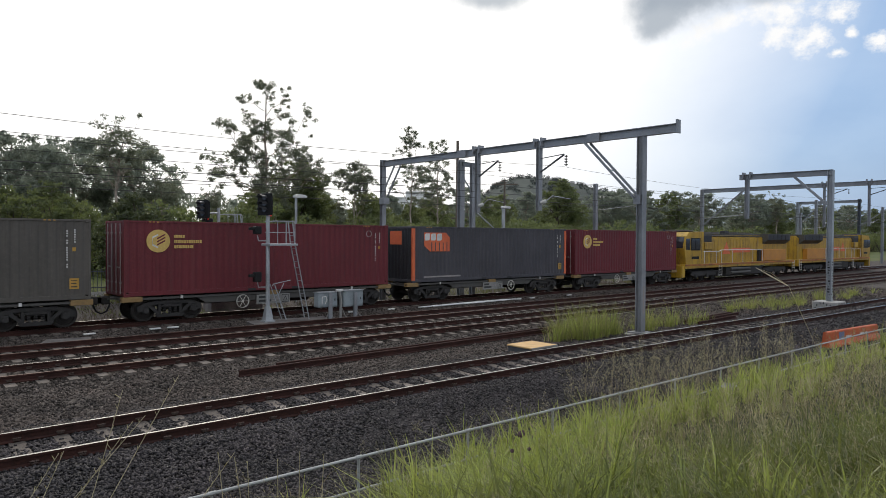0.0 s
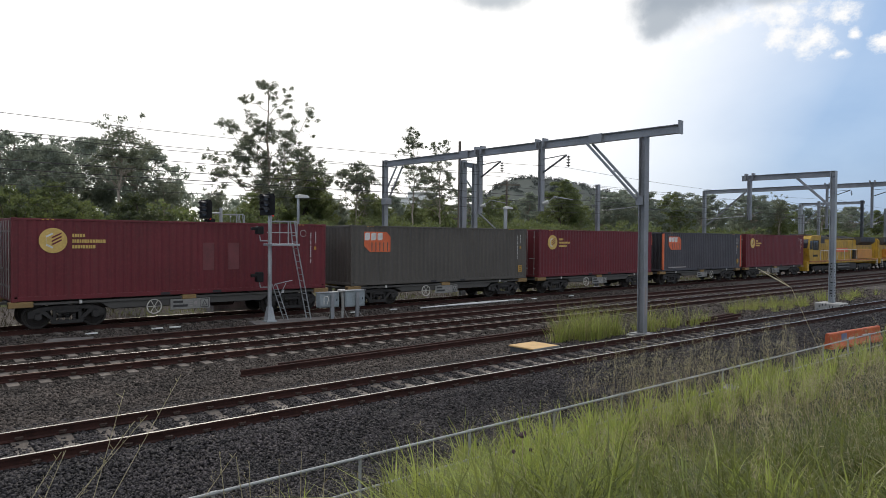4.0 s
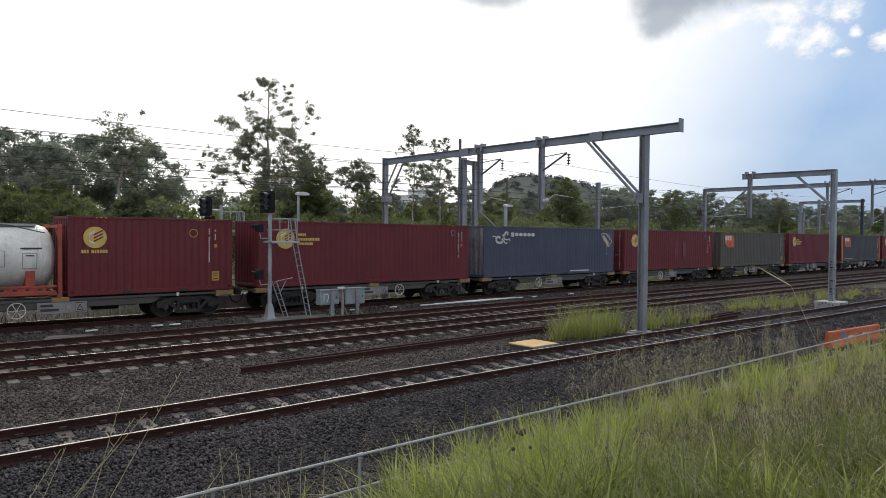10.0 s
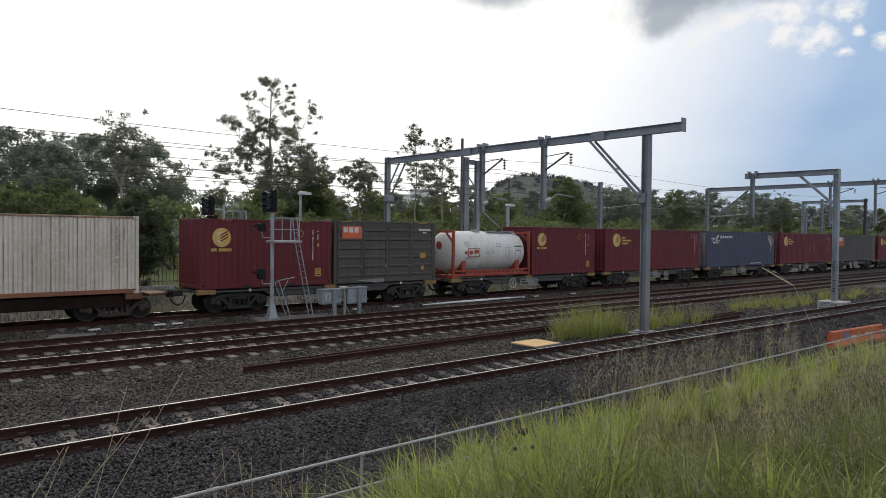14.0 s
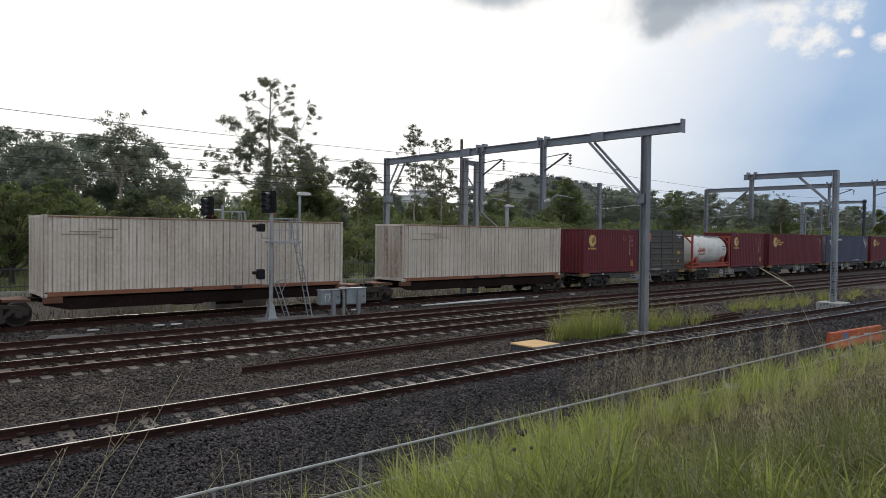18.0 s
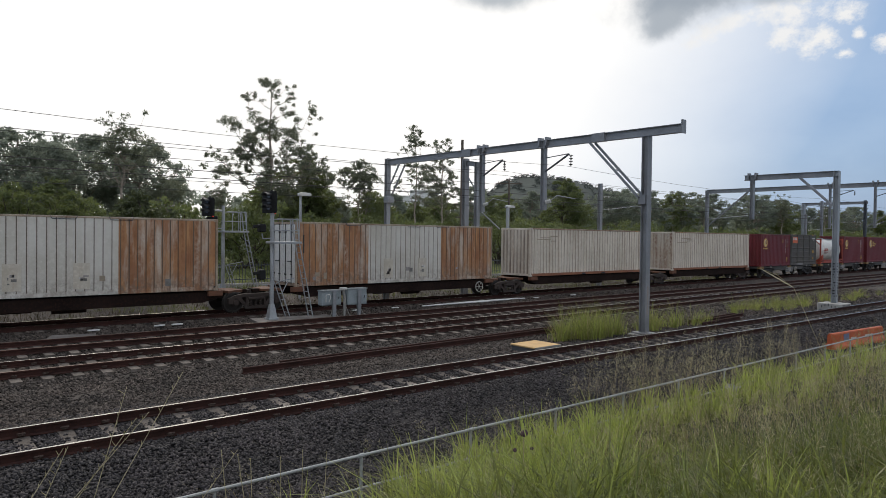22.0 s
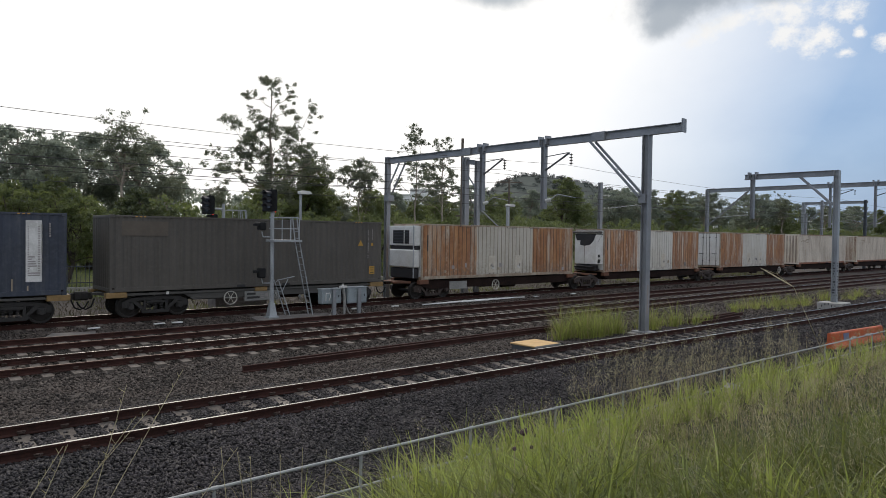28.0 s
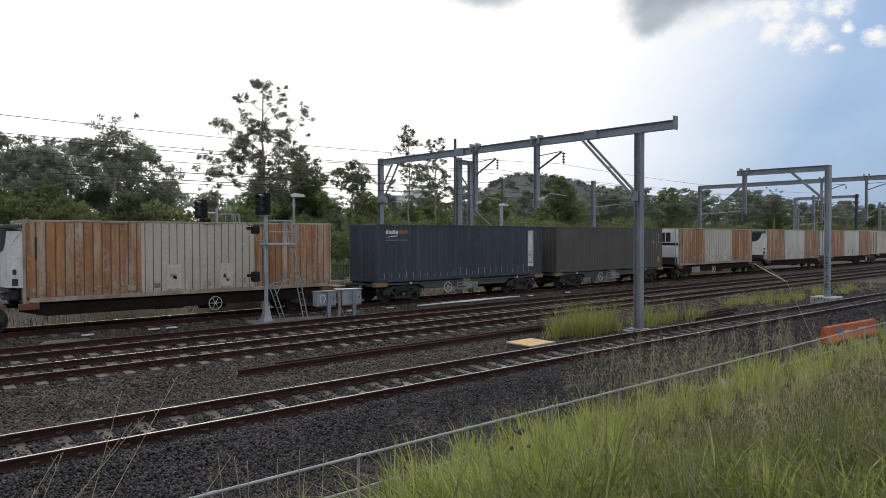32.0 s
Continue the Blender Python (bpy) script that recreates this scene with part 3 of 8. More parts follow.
def build_ground():
    xs = np.concatenate([-np.geomspace(900, 12, 14), np.arange(-10, 60, 0.5), np.geomspace(60, 3500, 40)])
    ys = np.concatenate([-np.geomspace(900, 8, 10), np.arange(-6, 32, 0.25), np.geomspace(32, 3500, 40)])
    rng = np.random.default_rng(4)
    X, Y = np.meshgrid(xs, ys)
    Z = ground_z(X, Y) + np.where((Y > -6) & (Y < 32), rng.normal(0, 0.012, X.shape), 0)
    nx, ny = len(xs), len(ys)
    i, j = np.meshgrid(np.arange(nx - 1), np.arange(ny - 1))
    q = np.stack([j * nx + i, j * nx + i + 1, (j + 1) * nx + i + 1, (j + 1) * nx + i], -1).reshape(-1, 4)
    me = mesh_np("ground", np.stack([X, Y, Z], -1).reshape(-1, 3), q, M_SOIL, True)
    for m in (M_BALLAST, M_GRAVEL, M_FIELD):
        me.materials.append(m)
    mid = (ys[:-1] + ys[1:]) / 2
    slot = np.where(mid < 7.7, 0, np.where(mid < 13.9, 1, np.where(mid < 36.8, 2, 3)))
    me.polygons.foreach_set("material_index", np.repeat(slot, nx - 1).astype(np.int32))
    tagged(new("ground", me), "dark ballast and gravel between the tracks, grassy bank and meadow", "ground", kind="structure")


build_ground()
SLEEPER_STEP = 0.65


def scatter_stones(name, label, mat, n, ylo, yhi, dmax, size, seed, tracks, gamma=1.0):
    rng = np.random.default_rng(seed)
    d = np.exp(rng.uniform(math.log(8.0), math.log(dmax), n * 4))
    a = np.radians(np.where(rng.random(n * 4) < 0.86, rng.uniform(2, 78, n * 4), rng.uniform(-65, 84, n * 4)))
    x, y = d * np.sin(a), d * np.cos(a)
    ok = (y > ylo) & (y < yhi)
    for yc in tracks:
        yc = near_y(x) if yc < 15 else yc + 0 * x
        on = np.abs((x + SLEEPER_STEP / 2) % SLEEPER_STEP - SLEEPER_STEP / 2) < 0.14
        ok &= ~((np.abs(y - yc) < np.where(yc < 15, 0.72, 1.30)) & on & (rng.random(n * 4) < np.where(yc < 15, 0.80, 0.93))) & (np.abs(np.abs(y - yc) - 0.75) > 0.09)
    x, y, d = x[ok][:n], y[ok][:n], d[ok][:n]
    n = len(x)
    r = size * rng.uniform(0.55, 1.35, n) * (1 + np.clip(d - 14, 0, 60) * 0.018)
    base = np.array([(1, 0, 0), (0, 1, 0), (-1, 0, 0), (0, -1, 0), (0, 0, 1), (0, 0, -1)], float)
    v = base[None] * (0.7 + 0.6 * rng.random((n, 6, 1))) + rng.normal(0, 0.18, (n, 6, 3))
    v *= np.stack([rng.uniform(0.8, 1.3, n), rng.uniform(0.7, 1.1, n), rng.uniform(0.55, 0.85, n)], -1)[:, None]
    al, be = rng.uniform(0, 6.28, n), rng.normal(0, 0.5, n)
    ca, sa, cb, sb = np.cos(al), np.sin(al), np.cos(be), np.sin(be)
    vx = v[..., 0] * cb[:, None] + v[..., 2] * sb[:, None]
    vz = -v[..., 0] * sb[:, None] + v[..., 2] * cb[:, None]
    v = np.stack([vx * ca[:, None] - v[..., 1] * sa[:, None], vx * sa[:, None] + v[..., 1] * ca[:, None], vz], -1) * r[:, None, None]
    z = ground_z(x, y) + rng.uniform(0.1, 0.7, n) * r
    v += np.stack([x, y, z], -1)[:, None]
    f = np.array([(0, 1, 4), (1, 2, 4), (2, 3, 4), (3, 0, 4), (1, 0, 5), (2, 1, 5), (3, 2, 5), (0, 3, 5)])
    q = (np.arange(n)[:, None, None] * 6 + f).reshape(-1, 3)
    tagged(new(name, mesh_np(name, v.reshape(-1, 3), q, mat)), label, "ballast", kind="stuff")


scatter_stones("ballast_stones", "dark angular ballast stones heaped along the near track", M_STONE, 100000, 8.2, 14.6, 50, 0.0315, 11, [12.0])
scatter_stones("gravel_stones", "brownish grey gravel between the middle tracks", M_GRAVEL_STONE, 78000, 13.5, 30.5, 60, 0.033, 12, [19.28, 22.73, 27.89])

# ---- tracks ----
def rail_profile(y):
    return [(y - 0.073, -0.17), (y + 0.073, -0.17), (y + 0.073, -0.155), (y + 0.014, -0.135), (y + 0.012, -0.05), (y + 0.036, -0.04), (y + 0.036, -0.006),
            (y + 0.028, -0.003), (y - 0.028, -0.003), (y - 0.036, -0.006), (y - 0.036, -0.04), (y - 0.012, -0.05), (y - 0.014, -0.135), (y - 0.073, -0.155)]


def bent_bar(prof):
    """A rail profile drawn along the curve of the near track."""
    xs = [-120.0, -40.0] + [float(v) for v in np.arange(-8, 64, 2.0)] + [120.0, 700.0]
    g, n = Geo(), len(prof)
    for x in xs:
        g.v += [(x, float(near_y(x)) + a, b) for a, b in prof]
    for k in range(len(xs) - 1):
        for i in range(n):
            j = (i + 1) % n
            g.f.append((k * n + i, k * n + j, (k + 1) * n + j, (k + 1) * n + i))
    g.f += [tuple(range(n - 1, -1, -1)), tuple((len(xs) - 1) * n + i for i in range(n))]
    return g


def build_tracks():
    sl = Geo().prism([(-1.25, -0.36), (1.25, -0.36), (1.25, -0.175), (0.95, -0.165), (0.55, -0.165), (0.35, -0.19), (-0.35, -0.19), (-0.55, -0.165), (-0.95, -0.165), (-1.25, -0.175)], "x", -0.12, 0.12)
    me = sl.mesh("sleeper", M_SLEEPER)
    clip = Geo()
    for s in (-1, 1):
        clip.box(-0.05, s * 0.085 - 0.03, -0.168, 0.05, s * 0.085 + 0.03, -0.145, 0.006)
        clip.path([(-0.05, s * 0.06, -0.14), (-0.045, s * 0.13, -0.115), (0.0, s * 0.15, -0.11), (0.045, s * 0.13, -0.115), (0.05, s * 0.06, -0.14)], 0.017, 5)
    cm = clip.mesh("rail_clip", M_CLIP)
    for name, y in TRACKS.items():
        words = {"near_track": "standard railway track with polished rails on concrete sleepers", "second_track": "railway track with rusty rails, one head polished",
                 "third_track": "railway track with rusty rails in gravel", "freight_track": "railway track under the freight train"}
        t = thing(name, words[name], "railway track", "parallel railway tracks", "structure")
        for s in (-0.75, 0.75):
            head = [(-0.027, -0.003), (0.027, -0.003), (0.02, 0.0), (-0.02, 0.0)]
            if name == "near_track":
                r = part("rail", bent_bar(rail_profile(s)), M_RAIL, t)
                part("running_face", bent_bar([(a + s, b) for a, b in head]), M_RAIL_TOP, r, "polished running face")
                continue
            r = part("rail", Geo().prism(rail_profile(y + s), "x", -120, 700), M_RAIL, t)
            shiny = name == "freight_track" or (name == "second_track" and s > 0) 
            part("running_face", Geo().prism([(y + s + a, b) for a, b in head], "x", -120, 700),
                 M_RAIL_TOP if shiny else M_RAIL_TOP_DULL, r, "polished running face" if shiny else "tarnished running face")
        lo, hi = (-4, 128) if name == "near_track" else (0, 150)
        for k in range(lo, hi):
            o = part("sleeper", me, None, t)
            x = k * SLEEPER_STEP
            o.location = (x, float(near_y(x)) if name == "near_track" else y, 0)
            if name == "near_track":
                o.rotation_euler = (0, 0, math.atan(float(near_y(x + 0.5) - near_y(x - 0.5))))
            if (name == "near_track" and k < 64) or (name == "second_track" and 0 <= k < 40):
                for s in (-0.75, 0.75):
                    c = part("rail_clip", cm, None, o)
                    c.location = (0, s, 0.03)


build_tracks()


def build_spare_rails():
    prof = [(a, b - 0.10) for a, b in rail_profile(0)]
    sets = ((7.25, 16.23, 20.4, 16.50, ((0.0, 0.0, 13.1), (1.2, 0.30, 12.2)), "lengths of rusty spare rail lying side by side on gravel"),
            (26.1, 13.95, 30.0, 14.15, ((0.0, 0.0, 3.7), (0.8, 0.45, 4.3), (0.3, 0.75, 4.6)), "short rusty spare rails lying beside the grass"))
    for x0, y0, x1, y1, bars, lab in sets:
        t = thing("spare_rail_stack", lab, "rails")
        for start, dy, long in bars:
            o = part("rail", Geo().prism(prof, "x", start, start + long), M_RAIL, t)
            o.matrix_basis = pose(x0, y0 + dy, 0, 0, 0, math.degrees(math.atan2(y1 - y0, x1 - x0)))


build_spare_rails()


# ---- pipe fence along the bank ----
def build_fence():
    t = thing("pipe_fence", "low galvanised two-rail pipe fence at the edge of grass", "fence")
    y, z = 7.45, 0.365
    for k in range(-2, 30):
        x = 1.0 + 2.0 * k
        zz = z - 0.005 * max(0, x - 4)
        part("post", Geo().tube((x, y, -0.55), (x, y, zz), 0.021, n=8), M_PIPE, t)
        part("collar", Geo().tube((x - 0.045, y, zz), (x + 0.045, y, zz), 0.029, n=8), M_PIPE, t)
        za = z - 0.005 * max(0, x + 2 - 4)
        part("top_rail", Geo().tube((x, y, zz), (x + 2, y, za), 0.021, n=8), M_PIPE, t)
        part("lower_rail", Geo().tube((x, y, zz - 0.44), (x + 2, y, za - 0.44), 0.017, n=8), M_PIPE, t)


build_fence()


def build_barrier():
    t = thing("barrier", "orange plastic barrier with faded spray marks, lying in the grass", "barrier")
    t.matrix_basis = pose(24.95, 8.72, -0.42, 0, 0, -5.0)
    for k in range(2):
        x0 = k * 2.02
        part("segment", Geo().prism([(-0.2, 0), (0.2, 0), (0.2, 0.10), (0.09, 0.24), (0.07, 0.52), (0.05, 0.56), (-0.05, 0.56), (-0.07, 0.52), (-0.09, 0.24), (-0.2, 0.10)], "x", x0, x0 + 2.0), M_ORANGE, t)
    part("spray_mark", Geo().box(0.85, -0.088, 0.25, 1.25, -0.075, 0.50), M_BLUE_MARK, t, "faded blue spray mark")
    part("spray_mark", Geo().box(1.4, -0.088, 0.24, 1.85, -0.075, 0.34), M_PALE_MARK, t, "pale spray mark")
    part("spray_mark", Geo().box(2.5, -0.088, 0.22, 3.1, -0.075, 0.36), M_PALE_MARK, t, "pale spray mark")


build_barrier()


def build_pit():
    t = thing("cable_pit", "grey cable pit with an ochre lid in the ballast", "cable pit")
    part("body", Geo().box(15.50, 13.66, -0.45, 16.62, 14.66, -0.11, 0.01), M_PIT, t)
    part("lid", Geo().box(15.47, 13.64, -0.11, 16.65, 14.69, -0.06, 0.012), M_LID, t, "ochre lid")
    part("rim", Geo().box(15.45, 13.62, -0.12, 16.67, 13.64, -0.065).box(16.65, 13.64, -0.12, 16.67, 14.69, -0.065), M_PLATE, t)


build_pit()


# ---- overhead line structures ----
def hsection(g, x, y, z0, z1, w=0.26, d=0.26, t=0.03):
    """An upright H-section: flanges facing along y."""
    g.box(x - w / 2, y - d / 2, z0, x + w / 2, y - d / 2 + t, z1)
    g.box(x - w / 2, y + d / 2 - t, z0, x + w / 2, y + d / 2, z1)
    g.box(x - t / 2, y - d / 2 + t, z0, x + t / 2, y + d / 2 - t, z1)
    return g


def ibeam_y(g, x, y0, y1, za, zb, h=0.30, w=0.18, t=0.025):
    """A level or sloping I-beam along y."""
    for dz0, dz1, ww in ((-h / 2, -h / 2 + t, w), (h / 2 - t, h / 2, w), (-h / 2 + t, h / 2 - t, t)):
        v = [(x + s * ww / 2, y, z + dz) for y, z in ((y0, za), (y1, zb)) for s, dz in ((-1, dz0), (1, dz0), (1, dz1), (-1, dz1))]
        g.add(v, [(3, 2, 1, 0), (4, 5, 6, 7), (0, 1, 5, 4), (1, 2, 6, 5), (2, 3, 7, 6), (3, 0, 4, 7)])
    return g


def insulator(g, p0, p1, r=0.07, n=4):
    p0, p1 = Vector(p0), Vector(p1)
    g.tube(p0, p1, 0.018, n=6)
    for k in range(n):
        c = p0.lerp(p1, (k + 0.5) / n)
        d = (p1 - p0).normalized() * 0.022
        g.tube(c - d, c + d, r, r * 0.45, n=8)
    return g


def drop_post(t, x, y, ztop, zbot, mat, reach=-1.35, arms=True):
    o = part("drop_post", hsection(Geo(), x, y, zbot, ztop, 0.2, 0.2, 0.02), mat, t)
    g = Geo()
    for s in (-1, 1):
        g.box(x - 0.16, y + s * 0.2 - 0.04, ztop - 0.22, x + 0.16, y + s * 0.2 + 0.04, ztop + 0.14)
    part("clamp", g, mat, t)
    if arms:
        zi = ztop - 0.95
        part("cantilever", Geo().tube((x, y - 0.1, zi - 0.35), (x, y + reach, zi + 0.28), 0.04, n=6).tube((x, y - 0.1, zi + 0.22), (x, y + reach, zi + 0.3), 0.02, n=5), M_STEEL_DARK, t)
        part("insulator", insulator(Geo(), (x, y + reach - 0.1, zi + 0.25), (x, y + reach - 0.1, zi - 0.22), 0.09), M_CERAMIC_DARK, t)
        part("arm_insulator", insulator(Geo(), (x, y - 0.12, zbot + 0.32), (x, y - 0.42, zbot + 0.40), 0.09, 3), M_CERAMIC, t)
        part("registration_arm", Geo().tube((x, y - 0.4, zbot + 0.40), (x, y - 0.75, zbot + 0.60), 0.02, n=6).tube((x, y - 0.75, zbot + 0.60), (x, y - 1.7, zbot + 0.42), 0.016, n=6), M_STEEL_LIGHT, t)


def build_gantry_a():
    x = 22.0
    t = thing("overhead_line_gantry", "grey steel gantry carrying the overhead wires over the tracks", "gantry", "overhead line gantries")
    part("post", hsection(Geo(), x, 14.06, -0.2, 7.12, 0.27, 0.27, 0.03), M_STEEL, t)
    part("post", hsection(Geo(), x, 30.45, -0.45, 7.62, 0.25, 0.25, 0.03), M_STEEL, t)
    part("beam", ibeam_y(Geo(), x, 12.62, 30.6, 7.27, 7.40, 0.32, 0.2), M_STEEL, t)
    part("end_plate", Geo().box(x - 0.13, 12.57, 7.08, x + 0.13, 12.62, 7.56), M_STEEL, t)
    part("splice_plate", Geo().box(x - 0.12, 15.9, 7.13, x + 0.12, 16.5, 7.47), M_STEEL, t)
    part("splice_plate", Geo().box(x - 0.12, 23.6, 7.18, x + 0.12, 24.2, 7.53), M_STEEL, t)
    for s in (-0.2, 0.2):
        part("brace", Geo().bar((x + s, 16.55, 7.14), (x + s, 14.25, 4.85), 0.06, 0.09), M_STEEL, t)
        part("brace", Geo().bar((x + s, 29.1, 7.22), (x + s, 30.3, 5.6), 0.05, 0.09), M_STEEL, t)
    part("brace_tie", Geo().bar((x - 0.2, 15.35, 5.95), (x + 0.2, 15.35, 5.95), 0.05, 0.05), M_STEEL, t)
    part("brace_plate", Geo().box(x - 0.16, 14.0, 4.6, x + 0.16, 14.3, 4.95), M_STEEL, t)
    drop_post(t, x, 19.06, 7.45, 4.5, M_STEEL)
    drop_post(t, x, 22.86, 7.5, 4.5, M_STEEL)
    part("base_plate", Geo().box(x - 0.32, 13.75, -0.22, x + 0.32, 14.4, -0.17), M_STEEL, t)
    part("footing", Geo().box(x - 0.42, 13.62, -0.5, x + 0.42, 14.5, -0.22, 0.03), M_CONCRETE, t)
    part("pale_stencil", Geo().box(x - 0.05, 13.915, 0.5, x + 0.05, 13.922, 1.55), M_DECAL_P, t, "worn stencilled mark")
    part("switch_box", Geo().box(x - 0.2, 30.1, 5.15, x + 0.2, 30.55, 5.5, 0.02), M_STEEL, t)


build_gantry_a()


def build_gantry_b():
    x = 38.1
    t = thing("overhead_line_gantry", "pale galvanised goalpost gantry on a concrete block", "gantry", "overhead line gantries")
    part("post", hsection(Geo(), x, 13.14, -0.1, 6.95, 0.26, 0.26, 0.03), M_STEEL_LIGHT, t)
    part("beam", ibeam_y(Geo(), x, 13.05, 17.95, 6.82, 6.86, 0.30, 0.2), M_STEEL, t)
    for s in (-0.1, 0.1):
        part("brace", Geo().bar((x + s, 14.95, 6.70), (x + s, 13.3, 5.15), 0.05, 0.09), M_STEEL, t)
    drop_post(t, x, 17.5, 6.98, 4.5, M_STEEL, arms=False)
    part("footing", Geo().box(x - 0.6, 12.55, -0.6, x + 0.6, 13.75, 0.12, 0.03), M_CONCRETE, t, "concrete block with scribbled spray marks")
    rng = random.Random(5)
    g = Geo()
    for k in range(8):
        g = Geo().box(x - 0.55 + k * 0.13, 12.54, -0.1, x - 0.53 + k * 0.13 + rng.random() * 0.03, 12.552, 0.06 + rng.random() * 0.03)
        part("spray_mark", g, M_BLACK_MARK, t)
    for k in range(6):
        zz = -0.08 + rng.random() * 0.15
        part("spray_mark", Geo().box(x - 0.62, 12.7 + k * 0.16, zz - 0.05, x - 0.598, 12.74 + k * 0.16, zz + 0.05), M_BLACK_MARK, t)
    g = Geo()
    for k in range(14):
        zz = 0.3 + k * 0.14
        a = rng.uniform(-0.09, 0.03)
        part("spray_mark", Geo().box(x + a, 13.0, zz, x + a + 0.07, 13.012, zz + rng.uniform(0.04, 0.1)), M_BLACK_MARK, t)
        part("spray_mark", Geo().box(x - 0.142, 13.06 + rng.random() * 0.1, zz, x - 0.13, 13.1 + rng.random() * 0.1, zz + 0.07), M_BLACK_MARK, t)


build_gantry_b()


def build_far_gantries():
    x = 70.0
    t = thing("overhead_line_gantry", "distant grey steel gantry spanning all the tracks", "gantry", "overhead line gantries")
    part("post", hsection(Geo(), x, 37.1, -0.3, 8.75, 0.32, 0.32, 0.04), M_STEEL, t)
    part("post", hsection(Geo(), x, 12.9, -0.3, 8.7, 0.32, 0.32, 0.04), M_STEEL, t)
    part("beam", ibeam_y(Geo(), x, 12.6, 37.2, 8.55, 8.6, 0.42, 0.25), M_STEEL, t)
    for s in (-0.1, 0.1):
        part("brace", Geo().bar((x + s, 32.6, 8.4), (x + s, 36.9, 4.9), 0.07, 0.1), M_STEEL, t)
    drop_post(t, x, 24.7, 8.8, 4.6, M_STEEL, -2.0)
    drop_post(t, x, 20.9, 8.8, 4.6, M_STEEL, -2.0)
    part("cross_arm", Geo().tube((x, 37.0, 5.6), (x, 32.6, 5.9), 0.05, n=6), M_STEEL_LIGHT, t)
    part("arm_insulator", insulator(Geo(), (x, 36.4, 4.6), (x, 35.8, 4.7), 0.14, 3), M_CERAMIC, t)
    x = 100.0
    t = thing("overhead_line_gantry", "distant pale portal gantry over the tracks", "gantry", "overhead line gantries")
    part("post", hsection(Geo(), x, 38.7, 0, 8.6, 0.42, 0.42, 0.04), M_STEEL_LIGHT, t)
    part("post", hsection(Geo(), x, 31.0, -0.3, 8.8, 0.32, 0.32, 0.04), M_STEEL_DARK, t)
    part("beam", ibeam_y(Geo(), x, 30.7, 38.9, 8.5, 8.5, 0.36, 0.22), M_STEEL, t)
    for s in (-0.1, 0.1):
        part("brace", Geo().bar((x + s, 35.6, 8.4), (x + s, 38.4, 5.6), 0.07, 0.1), M_STEEL, t)
        part("brace", Geo().bar((x + s, 30.9, 5.2), (x + s, 27.4, 7.7), 0.07, 0.08), M_STEEL, t)
    for (x, y, zt, w, lab) in ((42.3, 31.0, 7.5, 0.27, "grey steel overhead line mast with white insulators"), (95.0, 34.5, 8.6, 0.3, "distant grey steel overhead line mast"),
                               (86, 33.0, 6.6, 0.25, "distant slim steel mast"), (118, 33.4, 8.4, 0.32, "distant grey steel overhead line mast")):
        t = thing("overhead_line_mast", lab, "mast", "overhead line masts")
        part("post", hsection(Geo(), x, y, -0.5, zt, w, w, 0.03), M_STEEL, t)
        for k, zz in enumerate((zt - 1.0, zt - 1.95)):
            part("insulator", insulator(Geo(), (x + 0.15, y - 0.15, zz), (x + 0.55, y - 0.55, zz), 0.10, 2), M_CERAMIC, t)
        part("registration_arm", Geo().tube((x + 0.5, y - 0.5, zt - 1.95), (x + 1.6, y - 2.2, zt - 1.7), 0.025, n=5).tube((x + 1.6, y - 2.2, zt - 1.7), (x + 2.2, y - 3.2, zt - 1.95), 0.02, n=5), M_STEEL_LIGHT, t)
    x = 28.4
    t = thing("switch_portal", "two grey steel posts with a short top beam", "portal")
    part("post", hsection(Geo(), x, 31.0, -0.5, 8.2, 0.34, 0.3, 0.03), M_STEEL, t)
    part("post", hsection(Geo(), x, 29.95, -0.5, 7.9, 0.26, 0.26, 0.03), M_STEEL, t)
    part("beam", ibeam_y(Geo(), x, 29.7, 31.3, 7.72, 8.0, 0.3, 0.2), M_STEEL, t)
    part("brace", Geo().bar((x, 30.75, 7.0), (x, 30.05, 6.2), 0.05, 0.08), M_STEEL, t)
    t = thing("power_pole", "tall weathered timber power pole with a cross arm", "pole")
    part("shaft", Geo().tube((36.25, 40, 0), (36.25, 40, 11.1), 0.17, 0.11, n=10), M_TIMBER, t)
    part("cross_arm", Geo().bar((36.25, 39.3, 4.9), (36.25, 40.7, 4.9), 0.1, 0.12), M_TIMBER, t)
    t = thing("power_pole", "timber power pole with a double cross arm among the trees", "pole")
    px, py, top = 58.9, 56.5, 10.3
    part("shaft", Geo().tube((px, py, 0), (px, py, top), 0.18, 0.12, n=10), M_TIMBER, t)
    part("cross_arm", Geo().bar((px - 1.3, py + 0.9, top - 0.45), (px + 1.3, py - 0.9, top - 0.45), 0.12, 0.14), M_TIMBER, t)
    part("cross_arm", Geo().bar((px - 0.9, py - 0.4, top - 0.15), (px + 0.9, py + 0.4, top - 0.15), 0.1, 0.12), M_TIMBER, t)
    for k in (-1, 0, 1):
        part("insulator", insulator(Geo(), (px + k * 1.05, py - k * 0.73, top - 0.40), (px + k * 1.05, py - k * 0.73, top - 0.12), 0.1, 2), M_CERAMIC_DARK, t)


build_far_gantries()


